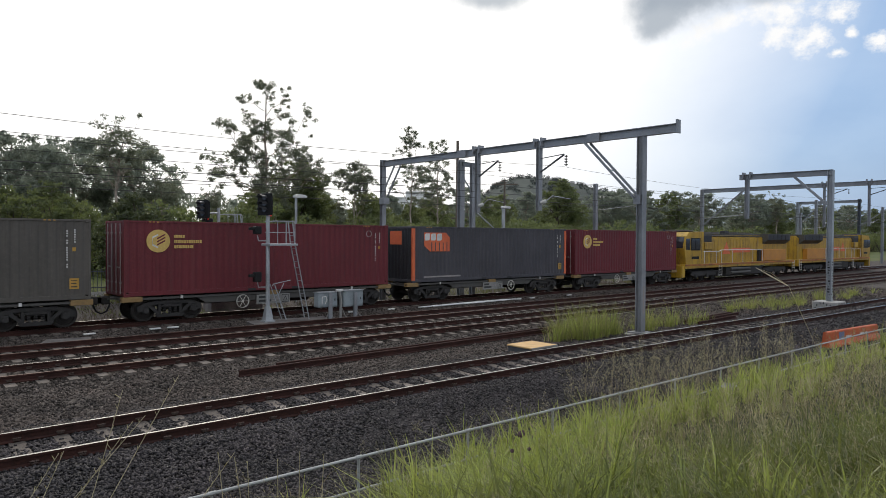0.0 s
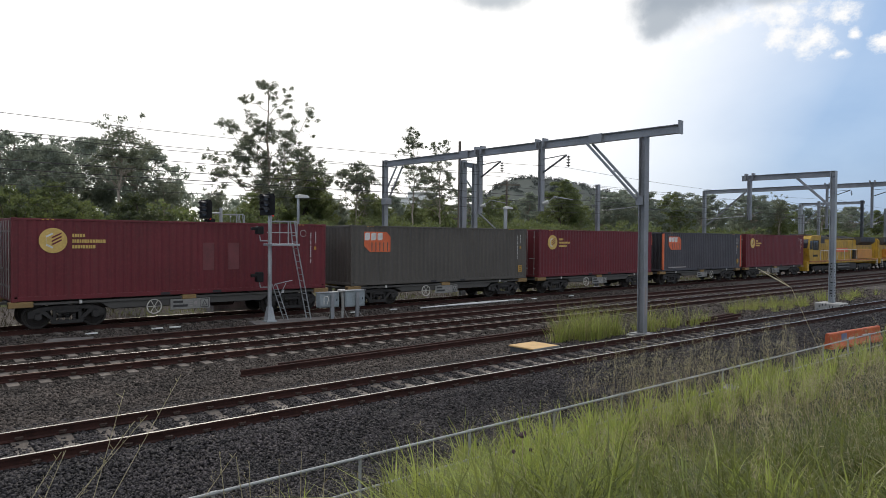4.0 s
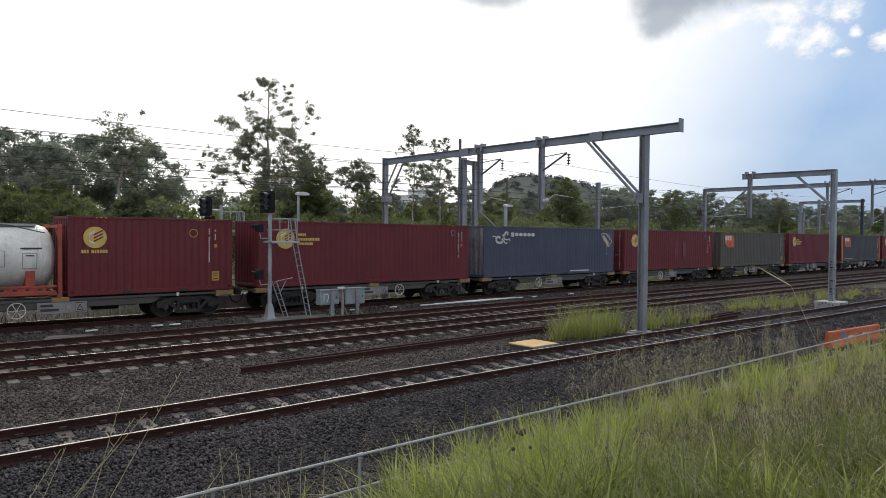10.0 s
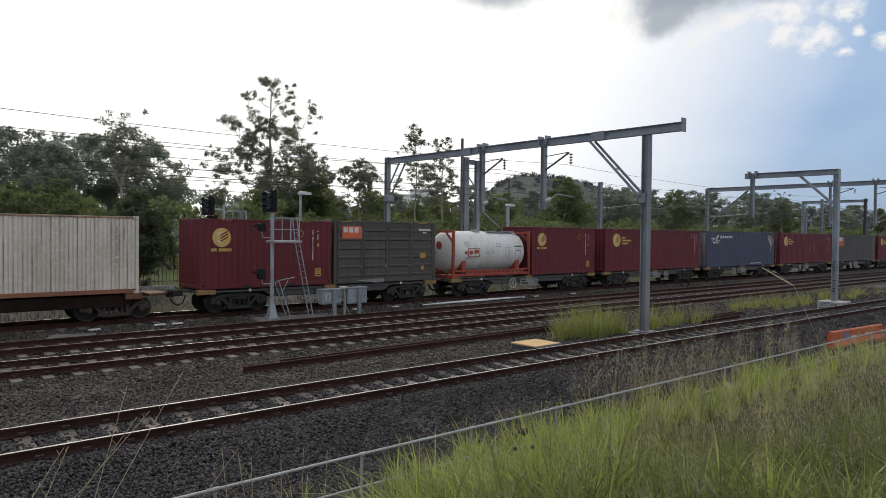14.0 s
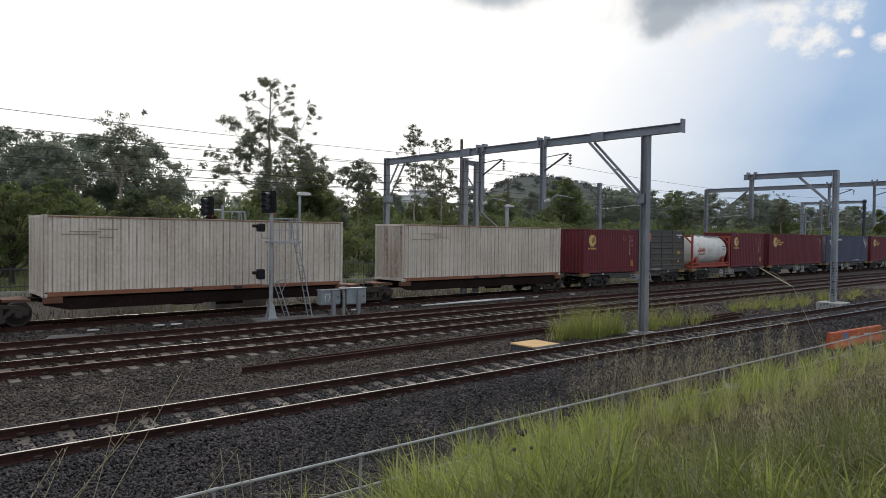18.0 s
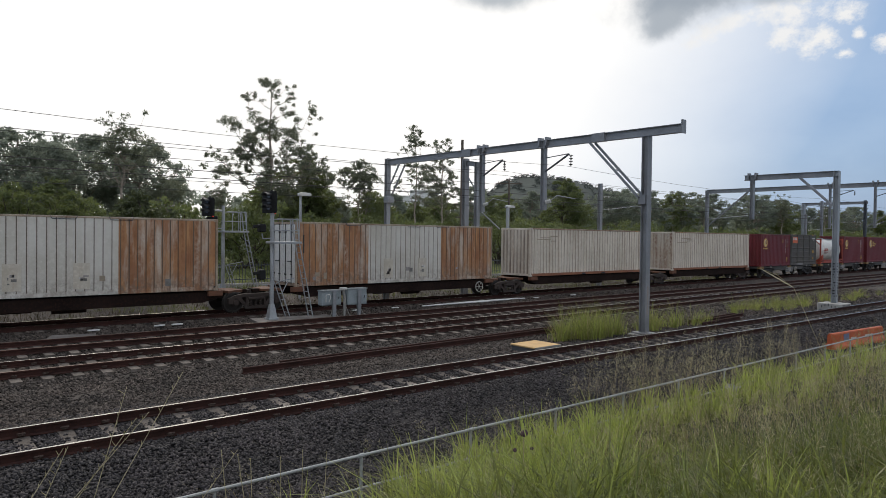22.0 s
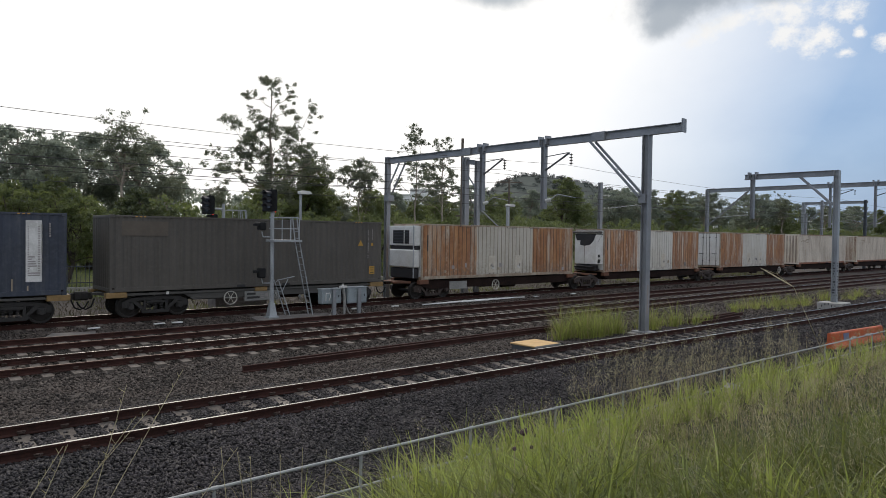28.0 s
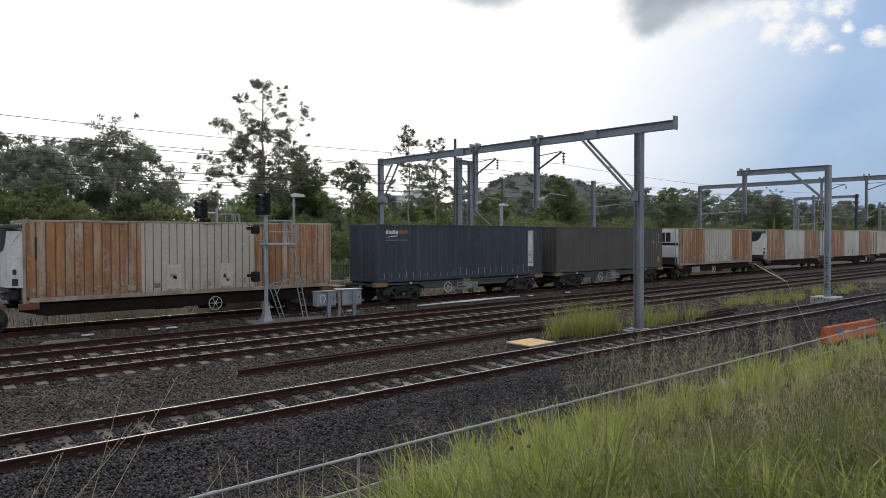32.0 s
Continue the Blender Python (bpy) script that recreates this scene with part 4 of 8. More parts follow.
def build_wires():
    """Catenary and contact wires run with the tracks, sagging a little between their supports; droppers tie them."""
    spans = [-38, -8, 22, 52, 82, 112, 150, 190, 240, 320, 450]

    def wire(lab, y, z, sag, r, droppers=None, shift=0.0, mid=0):
        t = thing("overhead_wire", lab, "wire", "overhead wires")
        pts = []
        for a, b in zip(spans, spans[1:]):
            n = 10
            pts += [(a + (b - a) * k / n, y, z - 4 * sag * (k / n) * (1 - k / n)) for k in range(n)]
        part("strand", Geo().path(pts, r, 5), M_WIRE, t)
        if droppers:
            for a, b in zip(spans[:6], spans[1:7]):
                for k in range(1, 6):
                    u = k / 6
                    zt = z - 4 * sag * u * (1 - u)
                    part("dropper", Geo().tube((a + (b - a) * u, y, zt), (a + (b - a) * u, y, droppers), 0.006, n=4), M_WIRE, t)

    wire("dark messenger wire with droppers over the second track", 17.85, 6.30, 0.30, 0.0065)
    wire("dark contact wire over the second track", 17.85, 5.68, 0.06, 0.0065)
    wire("dark messenger wire over the third track", 21.25, 6.30, 0.35, 0.008)
    wire("dark contact wire over the third track", 21.25, 5.68, 0.06, 0.008)
    wire("thick dark wire over the freight track", 27.6, 6.0, 0.10, 0.015, 5.65)
    wire("thick dark contact wire over the freight track", 27.9, 5.65, 0.03, 0.015)
    wire("thin dark feeder wire along the far masts", 30.6, 5.35, 0.10, 0.012)
    wire("thin dark feeder wire along the far masts", 30.9, 5.9, 0.2, 0.010)


build_wires()


# ---- signals and lineside equipment ----
M_HOOD = material("charcoal_hood", (0.05, 0.05, 0.052), 0.35, grain=20, blotch=2, bump=0.03)

def build_signal(lab, x, y, lit, base=-0.02, head_x=0.0, head_z=0.0):
    t = thing("railway_signal", lab, "signal", "railway signals")
    part("base_cone", Geo().prism([(-0.22, -0.22), (0.22, -0.22), (0.22, 0.22), (-0.22, 0.22)], "z", -0.1, -0.04).add(
        [(-0.17, -0.17, -0.04), (0.17, -0.17, -0.04), (0.17, 0.17, -0.04), (-0.17, 0.17, -0.04), (-0.09, -0.09, 0.5), (0.09, -0.09, 0.5), (0.09, 0.09, 0.5), (-0.09, 0.09, 0.5)],
        [(0, 1, 5, 4), (1, 2, 6, 5), (2, 3, 7, 6), (3, 0, 4, 7), (4, 5, 6, 7)]), M_STEEL_LIGHT, t)
    part("mast", Geo().tube((0, 0, 0.3), (0, 0, 4.25), 0.085, 0.075, n=12), M_STEEL_LIGHT, t)
    # three-aspect head with hoods, facing back along the track
    head = part("signal_head", Geo().box(-0.20, -0.20, 4.22, 0.10, 0.20, 5.02, 0.04), M_BLACK, t)
    part("top_cap", Geo().tube((-0.05, 0, 5.02), (-0.05, 0, 5.12), 0.07, 0.03, n=8), M_BLACK, head)
    part("backboard", Geo().box(-0.20, -0.36, 4.18, -0.16, 0.36, 5.06, 0.015), M_BLACK, head)
    part("bracket", Geo().tube((0, 0, 4.1), (0, 0, 4.3), 0.05, n=8), M_STEEL_LIGHT, head)
    for k in range(3):
        z = 4.40 + k * 0.24
        part("hood", Geo().prism([(-0.15 * math.cos(a) - 0.0, z + 0.12 * math.sin(a)) for a in (0, 0.5, 1.0, 1.57, 2.1, 2.64, 3.14)]
                                 + [(-0.13 * math.cos(a) - 0.0, z + 0.10 * math.sin(a)) for a in (3.14, 2.64, 2.1, 1.57, 1.0, 0.5, 0)], "x", -0.50, -0.19), M_HOOD, head)
        part("lens", Geo().tube((-0.23, 0, z), (-0.198, 0, z), 0.095, n=12), M_LENS, head)
    if lit:
        part("red_lamp", Geo().tube((-0.06, -0.22, 4.18), (-0.06, -0.19, 4.18), 0.032, n=12), M_RED_LAMP, head, "glowing red lamp")
    # working platform with guard rails
    pl = part("platform", Geo().box(-0.1, -0.38, 2.96, 1.15, 0.38, 3.05, 0.01), M_STEEL_LIGHT, t)
    for yy in (-0.36, 0.36):
        part("guard_rail", Geo().path([(0.05, yy, 3.95), (0.98, yy, 3.95), (1.02, yy, 3.9), (1.02, yy, 3.05)], 0.022), M_STEEL_LIGHT, pl)
        part("guard_rail", Geo().path([(0.05, yy, 3.5), (1.02, yy, 3.5)], 0.018), M_STEEL_LIGHT, pl)
        part("stanchion", Geo().tube((0.62, yy, 3.05), (0.62, yy, 3.95), 0.018, n=6), M_STEEL_LIGHT, pl)
    lad = part("ladder", Geo().path([(1.0, -0.19, 4.0), (1.12, -0.19, 3.0), (1.78, -0.19, -0.1)], 0.026).path([(1.0, 0.19, 4.0), (1.12, 0.19, 3.0), (1.78, 0.19, -0.1)], 0.026), M_STEEL_LIGHT, t)
    for k in range(13):
        z = 0.15 + k * 0.27
        xx = 1.12 + (3.0 - z) * 0.213 if z < 3 else 1.12 - (z - 3) * 0.12
        part("rung", Geo().tube((xx, -0.19, z), (xx, 0.19, z), 0.014, n=5), M_STEEL_LIGHT, lad)
    low = part("step_frame", Geo().path([(0.10, -0.2, 1.35), (0.15, -0.2, 1.42), (0.9, -0.2, 1.55)], 0.02).path([(0.2, -0.2, 1.4), (0.72, -0.2, -0.05)], 0.022)
               .path([(0.2, 0.2, 1.4), (0.72, 0.2, -0.05)], 0.022).path([(0.62, -0.2, 1.45), (0.35, -0.2, 0.95)], 0.016), M_STEEL_LIGHT, t)
    for k in range(5):
        z = 0.15 + 0.26 * k
        xx = 0.72 - (z + 0.05) * 0.52 / 1.45
        part("rung", Geo().tube((xx, -0.2, z), (xx, 0.2, z), 0.012, n=5), M_STEEL_LIGHT, low)
    for z, big in ((3.58, 0.0), (1.72, 0.04)):
        w = part("side_lamp", Geo().box(-0.62, -0.2, z - 0.16 - big, -0.34, 0.1, z + 0.16 + big, 0.04), M_BLACK, t, "black side lamp")
        part("hood", Geo().box(-0.82, -0.13, z + 0.0, -0.6, 0.03, z + 0.12, 0.02), M_BLACK, w)
        part("bracket", Geo().path([(-0.45, 0, z - 0.2), (-0.4, 0, z - 0.42), (-0.05, 0, z - 0.42)], 0.022), M_STEEL_LIGHT, w)
    for o in t.children:
        if o is head:
            o.matrix_basis = pose(head_x, 0, head_z, 0, 0, 24)
    if head_x:
        part("head_arm", Geo().tube((0, 0, 4.0), (head_x, 0, 4.0), 0.045, n=8).tube((head_x, 0, 3.7), (head_x, 0, 4.0), 0.045, n=8), M_STEEL_LIGHT, t)
    t.matrix_basis = pose(x, y, base, 0, 0, 0)
    return t


build_signal("railway signal on a galvanised mast with ladder, showing red", 12.40, 25.05, True)
build_signal("railway signal on a galvanised mast beyond the freight train", 12.95, 31.3, True, 0.42, -0.62, -0.46)
solo("signal_footing", Geo().box(12.4, 30.8, -0.6, 15.0, 31.8, 0.40, 0.03), M_SOILED, "raised concrete footing of the far signal", "footing")


def build_lineside():
    solo("signal_slab", Geo().prism([(11.55, 24.45), (14.9, 24.45), (15.1, 25.3), (11.8, 25.75)], "z", -0.5, -0.12), M_SOILED, "pale concrete slab under the signal", "slab")
    solo("drain_slab", Geo().prism([(4.3, 24.7), (5.75, 24.5), (6.0, 25.4), (4.7, 25.7)], "z", -0.45, -0.19), M_SOILED, "flat concrete slab lying in gravel", "slab")
    t = thing("signal_cabinet_pair", "two pale grey cabinets on steel legs with trailing conduits", "cabinet")
    for x0, x1, z0, z1 in ((14.35, 15.28, 0.36, 0.97), (15.58, 16.58, 0.32, 1.0)):
        b = part("cabinet", Geo().box(x0, 24.4, z0, x1, 24.75, z1, 0.02), M_BOX, t)
        part("door", Geo().box(x0 + 0.05, 24.385, z0 + 0.05, x1 - 0.05, 24.4, z1 - 0.05, 0.005), M_BOX, b)
        part("roof_lip", Geo().box(x0 - 0.03, 24.36, z1, x1 + 0.03, 24.79, z1 + 0.03), M_STEEL_LIGHT, b)
        part("hasp", Geo().box(x1 - 0.16, 24.37, (z0 + z1) / 2 - 0.05, x1 - 0.12, 24.387, (z0 + z1) / 2 + 0.05), M_STEEL_DARK, b)
    part("stencil", Geo().path([(14.52, 24.38, 0.5), (14.52, 24.38, 0.8), (14.7, 24.38, 0.82), (14.75, 24.38, 0.68), (14.66, 24.38, 0.5)], 0.018), M_DECAL_W, t, "white painted mark")
    for x in (14.9, 16.15):
        part("leg", hsection(Geo(), x, 24.36, -0.3, 0.95, 0.16, 0.1, 0.02), M_STEEL, t)
    part("conduit", Geo().path([(15.42, 24.4, -0.2), (15.45, 24.4, 0.6), (15.4, 24.4, 0.85), (15.34, 24.36, 1.05)], 0.06, 8), M_PLATE, t, "pale conduit hose")
    part("conduit_cap", Geo().box(15.2, 24.28, 1.0, 15.5, 24.46, 1.1, 0.02), M_DECAL_W, t)
    for k, (xa, xb) in enumerate(((14.5, 14.9), (15.1, 14.9), (15.7, 15.5), (16.0, 16.3), (16.5, 16.15))):
        part("cable", Geo().path([(xa, 24.15, -0.18), ((xa + xb) / 2, 24.3, -0.05), (xb, 24.4, 0.3)], 0.014, 5), M_PLATE, t)
    t = thing("conduit_bundle", "white plastic conduits lying along the freight track", "conduits")
    for k in range(4):
        x0 = 21.0 + k * 0.9
        part("conduit", Geo().path([(x0, 26.0 + k * 0.09, -0.17), (x0 + 2.4, 25.9 + k * 0.1, -0.15), (x0 + 4.6, 25.98 + k * 0.07, -0.17)], 0.035, 7), M_PVC, t)
    rng = random.Random(8)
    for k in range(9):
        x = (6.1, 8.35, 9.0, 17.3, 19.5, 28.5, 29.6, 33, 41)[k]
        g = Geo().box(-0.2, -0.06, 0, 0.2, 0.06, 0.05, 0.01)
        o = solo("marker_block", g, M_PVC, "small white marker block in the gravel", "marker", "white marker blocks")
        o.matrix_basis = pose(x, 26.2 + rng.uniform(-0.15, 0.15), -0.2, 0, 0, rng.uniform(-8, 8))
    # platform lamps behind the train
    for x, y, zt, lab in ((18.0, 33.0, 5.5, "slim grey lamp post with a flat white head"), (34.3, 33.0, 5.45, "grey lamp post with a flat white head and a leaning stay")):
        t = thing("lamp_post", lab, "lamp post", "lamp posts")
        w = 0.07 if x < 20 else 0.13
        part("shaft", Geo().tube((x, y, -0.35), (x, y, zt), w, w, n=10), M_STEEL_LIGHT, t)
        part("head", Geo().prism([(x - 0.1, zt - 0.05), (x + 0.55, zt - 0.03), (x + 0.62, zt + 0.03), (x + 0.5, zt + 0.12), (x + 0.1, zt + 0.15), (x - 0.1, zt + 0.09)], "y", y - 0.16, y + 0.16), M_CERAMIC, t)
    part("stay", Geo().tube((31.3, 33.6, 5.7), (33.6, 33.1, 3.9), 0.05, n=6), M_STEEL_LIGHT, t)


build_lineside()


def build_far_fence():
    """Paling fence on a concrete plinth beyond the tracks."""
    t = thing("paling_fence", "dark steel paling fence on a pale concrete plinth", "fence", kind="structure")
    part("plinth", Geo().box(-6, 37.6, 0.0, 40, 37.85, 0.42), M_CONCRETE, t)
    for z in (0.62, 1.45):
        part("rail", Geo().box(-6, 37.7, z, 40, 37.74, z + 0.05), M_STEEL_DARK, t)
    me = Geo().box(-0.012, -0.012, 0.42, 0.012, 0.012, 1.62).mesh("paling", M_STEEL_DARK)
    for k in range(230):
        o = part("paling", me, None, t)
        o.location = (-6 + 0.2 * k, 37.72, 0)


build_far_fence()

# ---- freight train ----
DECK = 1.0
MOVERS, WHEELS = [], []
WHEEL_R = 0.43
SIDE = -1.219  # the side that faces the camera


def run(t):
    """How far the train has come along the track at t seconds."""
    u = (t - 16) / 16
    return 99.0 * u + 3.029 * u * u - 0.326 * u ** 3


def mover(ob, at):
    ob.location = (at, TRAIN_Y, 0)
    MOVERS.append((ob, at))
    return ob


def corrugated(x0, x1, z0, z1, y, out, pitch=0.278, depth=0.028):
    """A folded sheet along x between two heights, its folds standing out by depth; out is -1 or 1."""
    n = max(1, round((x1 - x0) / pitch))
    p = (x1 - x0) / n
    prof = []
    for k in range(n):
        a = x0 + k * p
        prof += [(a, y), (a + 0.26 * p, y), (a + 0.50 * p, y - out * depth), (a + 0.76 * p, y - out * depth)]
    prof.append((x1, y))
    back = y - out * (depth + 0.02)
    return Geo().prism(prof + [(x1, back), (x0, back)] if out > 0 else prof + [(x1, back), (x0, back)], "z", z0, z1)


def corrugated_end(x, y0, y1, z0, z1, out, pitch=0.30, depth=0.045):
    n = max(1, round((y1 - y0) / pitch))
    p = (y1 - y0) / n
    prof = []
    for k in range(n):
        a = y0 + k * p
        prof += [(x, a), (x, a + 0.26 * p), (x - out * depth, a + 0.50 * p), (x - out * depth, a + 0.76 * p)]
    prof.append((x, y1))
    back = x - out * (depth + 0.02)
    return Geo().prism(prof + [(back, y1), (back, y0)], "z", z0, z1)


def frame_parts(t, length, height, mat, z=DECK, w=0.09, foot=None, top=None):
    s = -SIDE
    for x in (0.0, length - w):
        for y in (-s, s - w):
            part("corner_post", Geo().box(x, y, z + 0.1, x + w, y + w, z + height - 0.1, 0.012), mat, t)
            for zz in (z, z + height - 0.118):
                part("corner_casting", Geo().box(x - 0.004 if x == 0 else length - 0.174, y - 0.004 if y < 0 else s - 0.158, zz - 0.002, x + 0.178 if x == 0 else length + 0.004, y + 0.162 if y < 0 else s + 0.004, zz + 0.12, 0.012), mat, t)
    for y in (-s, s - 0.07):
        part("top_side_rail", Geo().box(0.178, y, z + height - 0.085, length - 0.178, y + 0.07, z + height - 0.02, 0.008), top or mat, t)
        part("bottom_side_rail", Geo().box(0.178, y, z + 0.02, length - 0.178, y + 0.07, z + 0.18, 0.008), foot or mat, t)
    for x in (0.0, length - 0.08):
        part("end_header", Geo().box(x + 0.006, -s + 0.162, z + height - 0.12, x + 0.074, s - 0.162, z + height - 0.015, 0.008), mat, t)
        part("end_sill", Geo().box(x + 0.006, -s + 0.162, z + 0.02, x + 0.074, s - 0.162, z + 0.16, 0.008), mat, t)
    part("floor", Geo().box(0.09, -s + 0.075, z + 0.1, length - 0.09, s - 0.075, z + 0.16), M_UNDER_DARK, t)


def doors_end(t, x, out, height, mat, gasket, z=DECK):
    """A pair of doors with locking bars on the end at x."""
    for a, b in ((-1.12, -0.012), (0.012, 1.12)):
        d = part("end_door", Geo().box(min(x, x - out * 0.05), a, z + 0.17, max(x, x - out * 0.05), b, z + height - 0.125, 0.012), mat, t)
        for f in (0.25, 0.75):
            y = a + (b - a) * f
            part("locking_bar", Geo().tube((x + out * 0.03, y, z + 0.1), (x + out * 0.03, y, z + height - 0.1), 0.018, n=6), gasket, d)
            part("bar_keeper", Geo().box(min(x, x + out * 0.06), y - 0.05, z + 0.5, max(x, x + out * 0.06), y + 0.05, z + 0.56).box(min(x, x + out * 0.06), y - 0.05, z + height - 0.5, max(x, x + out * 0.06), y + 0.05, z + height - 0.44), gasket, d)
        part("bar_handle", Geo().box(min(x + out * 0.04, x + out * 0.07), a + 0.2, z + 1.1, max(x + out * 0.04, x + out * 0.07), a + 0.62, z + 1.14), gasket, d)


def plate(x0, z0, x1, z1, y=SIDE, proud=0.006):
    return Geo().box(x0, y - proud, z0, x1, y + 0.004, z1)


def disc(cx, cz, r, y=SIDE, n=28, proud=0.006):
    return Geo().tube((cx, y + 0.004, cz), (cx, y - proud, cz), r, r, n)


def mark_columns(t, length, height, z=DECK, dim=False):
    """Worn serial rows down the right of the side, as plain bars."""
    rng = random.Random(int(length * 10))
    near = 0.20 if length < 7 else 0.0
    m = M_DECAL_P if dim else M_DECAL_W
    for dx, n, top in ((0.77 + near, 16, 0.40), (0.52 + near, 6, 0.36)):
        g = Geo()
        for k in range(n):
            if rng.random() < 0.86:
                zz = z + height - top - k * 0.085
                g.box(length - dx - 0.025, SIDE - 0.006, zz - 0.056, length - dx + 0.015 + 0.014 * rng.random(), SIDE + 0.004, zz)
        part("serial_marking", g, m, t, "worn white serial marking")


def container(name, label, at, mat, length=12.192, height=2.896, logo=None, doors_left=False, plain_left=False, wall_left=None, group="shipping containers", marks=True, placard=True, top_mark=True, dim=False, foot=None, pockets=True, trim=None):
    t = thing(name, label, "container", group)
    s, z = -SIDE, DECK
    frame_parts(t, length, height, mat, foot=foot, top=trim)
    if pockets:
        for x in (length / 2 - 1.2, length / 2 + 0.85):
            part("fork_pocket", Geo().box(x, SIDE - 0.003, z + 0.03, x + 0.36, SIDE + 0.05, z + 0.13), M_GRILLE, t, "dark fork pocket")
    part("side_wall", corrugated(0.09, length - 0.09, z + 0.18, z + height - 0.085, -s + 0.012, -1), mat, t)
    part("side_wall", corrugated(0.09, length - 0.09, z + 0.18, z + height - 0.085, s - 0.012, 1), mat, t)
    if doors_left:
        doors_end(t, 0.012, -1, height, mat, M_DECAL_P)
    else:
        part("end_wall", corrugated_end(0.012, -s + 0.09, s - 0.09, z + 0.16, z + height - 0.12, -1), wall_left or mat, t)
    part("end_wall", corrugated_end(length - 0.012, -s + 0.09, s - 0.09, z + 0.16, z + height - 0.12, 1), mat, t)
    part("roof", Geo().box(0.09, -s + 0.07, z + height - 0.06, length - 0.09, s - 0.07, z + height - 0.01), mat, t)
    if marks:
        mark_columns(t, length, height, dim=dim)
    if placard:
        e = length - (0.16 if length < 7 else 0.0)
        part("small_label", plate(e - 0.60, z + height - 1.15, e - 0.49, z + height - 1.01), M_DECAL_Y, t, "small yellow label")
    if placard is True:
        part("placard", plate(e - 0.70, z + 0.40, e - 0.40, z + 0.78), M_DECAL_Y, t, "yellow placard")
        part("placard_mark", Geo().box(e - 0.65, SIDE - 0.009, z + 0.68, e - 0.45, SIDE - 0.005, z + 0.71).box(e - 0.65, SIDE - 0.009, z + 0.58, e - 0.48, SIDE - 0.005, z + 0.61).box(e - 0.65, SIDE - 0.009, z + 0.46, e - 0.45, SIDE - 0.005, z + 0.50), M_DECAL_K, t)
    if top_mark:
        g = Geo()
        for x in (0.9, 1.05, 1.2, length - 1.5, length - 1.35, length - 1.2):
            g.box(x, SIDE - 0.004, z + height - 0.07, x + 0.08, SIDE + 0.004, z + height - 0.035)
        part("height_marking", g, M_DECAL_Y, t, "row of small yellow height marks")
    if logo:
        logo(t, length, height)
    return mover(t, at)


def logo_disc(t, length, height, cx=1.25, cz=None, r=0.44, words=True):
    cz = DECK + height - 0.78 if cz is None else cz
    d = part("disc_emblem", disc(cx, cz, r), M_YELLOW, t, "faded yellow disc emblem")
    g = Geo()
    for q0, q1 in (((-0.03, 0.55), (-0.50, 0.30)), ((-0.50, 0.30), (-0.50, -0.32)), ((-0.50, -0.32), (-0.03, -0.58))):
        g.bar((cx + q0[0] * r, SIDE - 0.007, cz + q0[1] * r), (cx + q1[0] * r, SIDE - 0.007, cz + q1[1] * r), 0.006, 0.06)
    part("emblem_chevron", g, M_DECAL_W, d, "pale chevron")
    for k in range(3):
        z0 = cz - 0.18 + k * 0.12
        part("emblem_bar", Geo().prism([(cx - 0.05, z0), (cx + 0.26, z0 + 0.17), (cx + 0.26, z0 + 0.23), (cx - 0.05, z0 + 0.06)], "y", SIDE - 0.0095, SIDE - 0.004), mat_of(t), d)
    if words:
        rng = random.Random(3)
        for k, w in enumerate((0.42, 1.10, 0.74)):
            g = Geo()
            x = cx + r + 0.16
            end = x + w
            while x < end:
                cw = rng.uniform(0.045, 0.085)
                g.box(x, SIDE - 0.006, cz + 0.12 - k * 0.2, x + cw, SIDE + 0.004, cz + 0.24 - k * 0.2)
                x += cw + 0.02
            part("lettering_line", g, M_YELLOW, t, "faded yellow lettering, drawn as bars")


def mat_of(t):
    return next(c for c in t.children if c.name.startswith("side_wall")).data.materials[0]


def logo_disc_small(t, length, height):
    cz = DECK + height - 0.77
    logo_disc(t, length, height, 0.88, cz, 0.39, False)
    g = Geo()
    x, rng = 0.43, random.Random(9)
    while x < 1.24:
        w = rng.uniform(0.05, 0.095)
        g.box(x, SIDE - 0.006, cz - 0.57, x + w, SIDE + 0.004, cz - 0.45)
        x += w + (0.09 if 0.54 < x < 0.62 else 0.022)
    part("lettering_line", g, M_YELLOW, t, "faded yellow lettering, drawn as bars")
    part("ring_emblem", Geo().lathe([(0.14, -0.006), (0.17, -0.006), (0.17, 0.004)], n=20, at=(4.45, SIDE, DECK + height - 0.58)), M_DECAL_Y, t, "thin ring emblem")


def logo_ring(t, length, height):
    part("ring_emblem", Geo().lathe([(0.13, -0.006), (0.155, -0.006), (0.155, 0.004)], n=20, at=(length - 1.15, SIDE, DECK + height - 0.42)), M_DECAL_P, t, "thin ring emblem")


def logo_red(t, length, height):
    logo_disc(t, length, height)
    logo_ring(t, length, height)


def logo_patches(t, length, height):
    logo_red(t, length, height)
    for x in (6.55, 7.6):
        part("paint_patch", plate(x, DECK + 0.95, x + 0.45, DECK + 2.05, proud=0.004), M_PATCH, t, "lighter repainted patch")


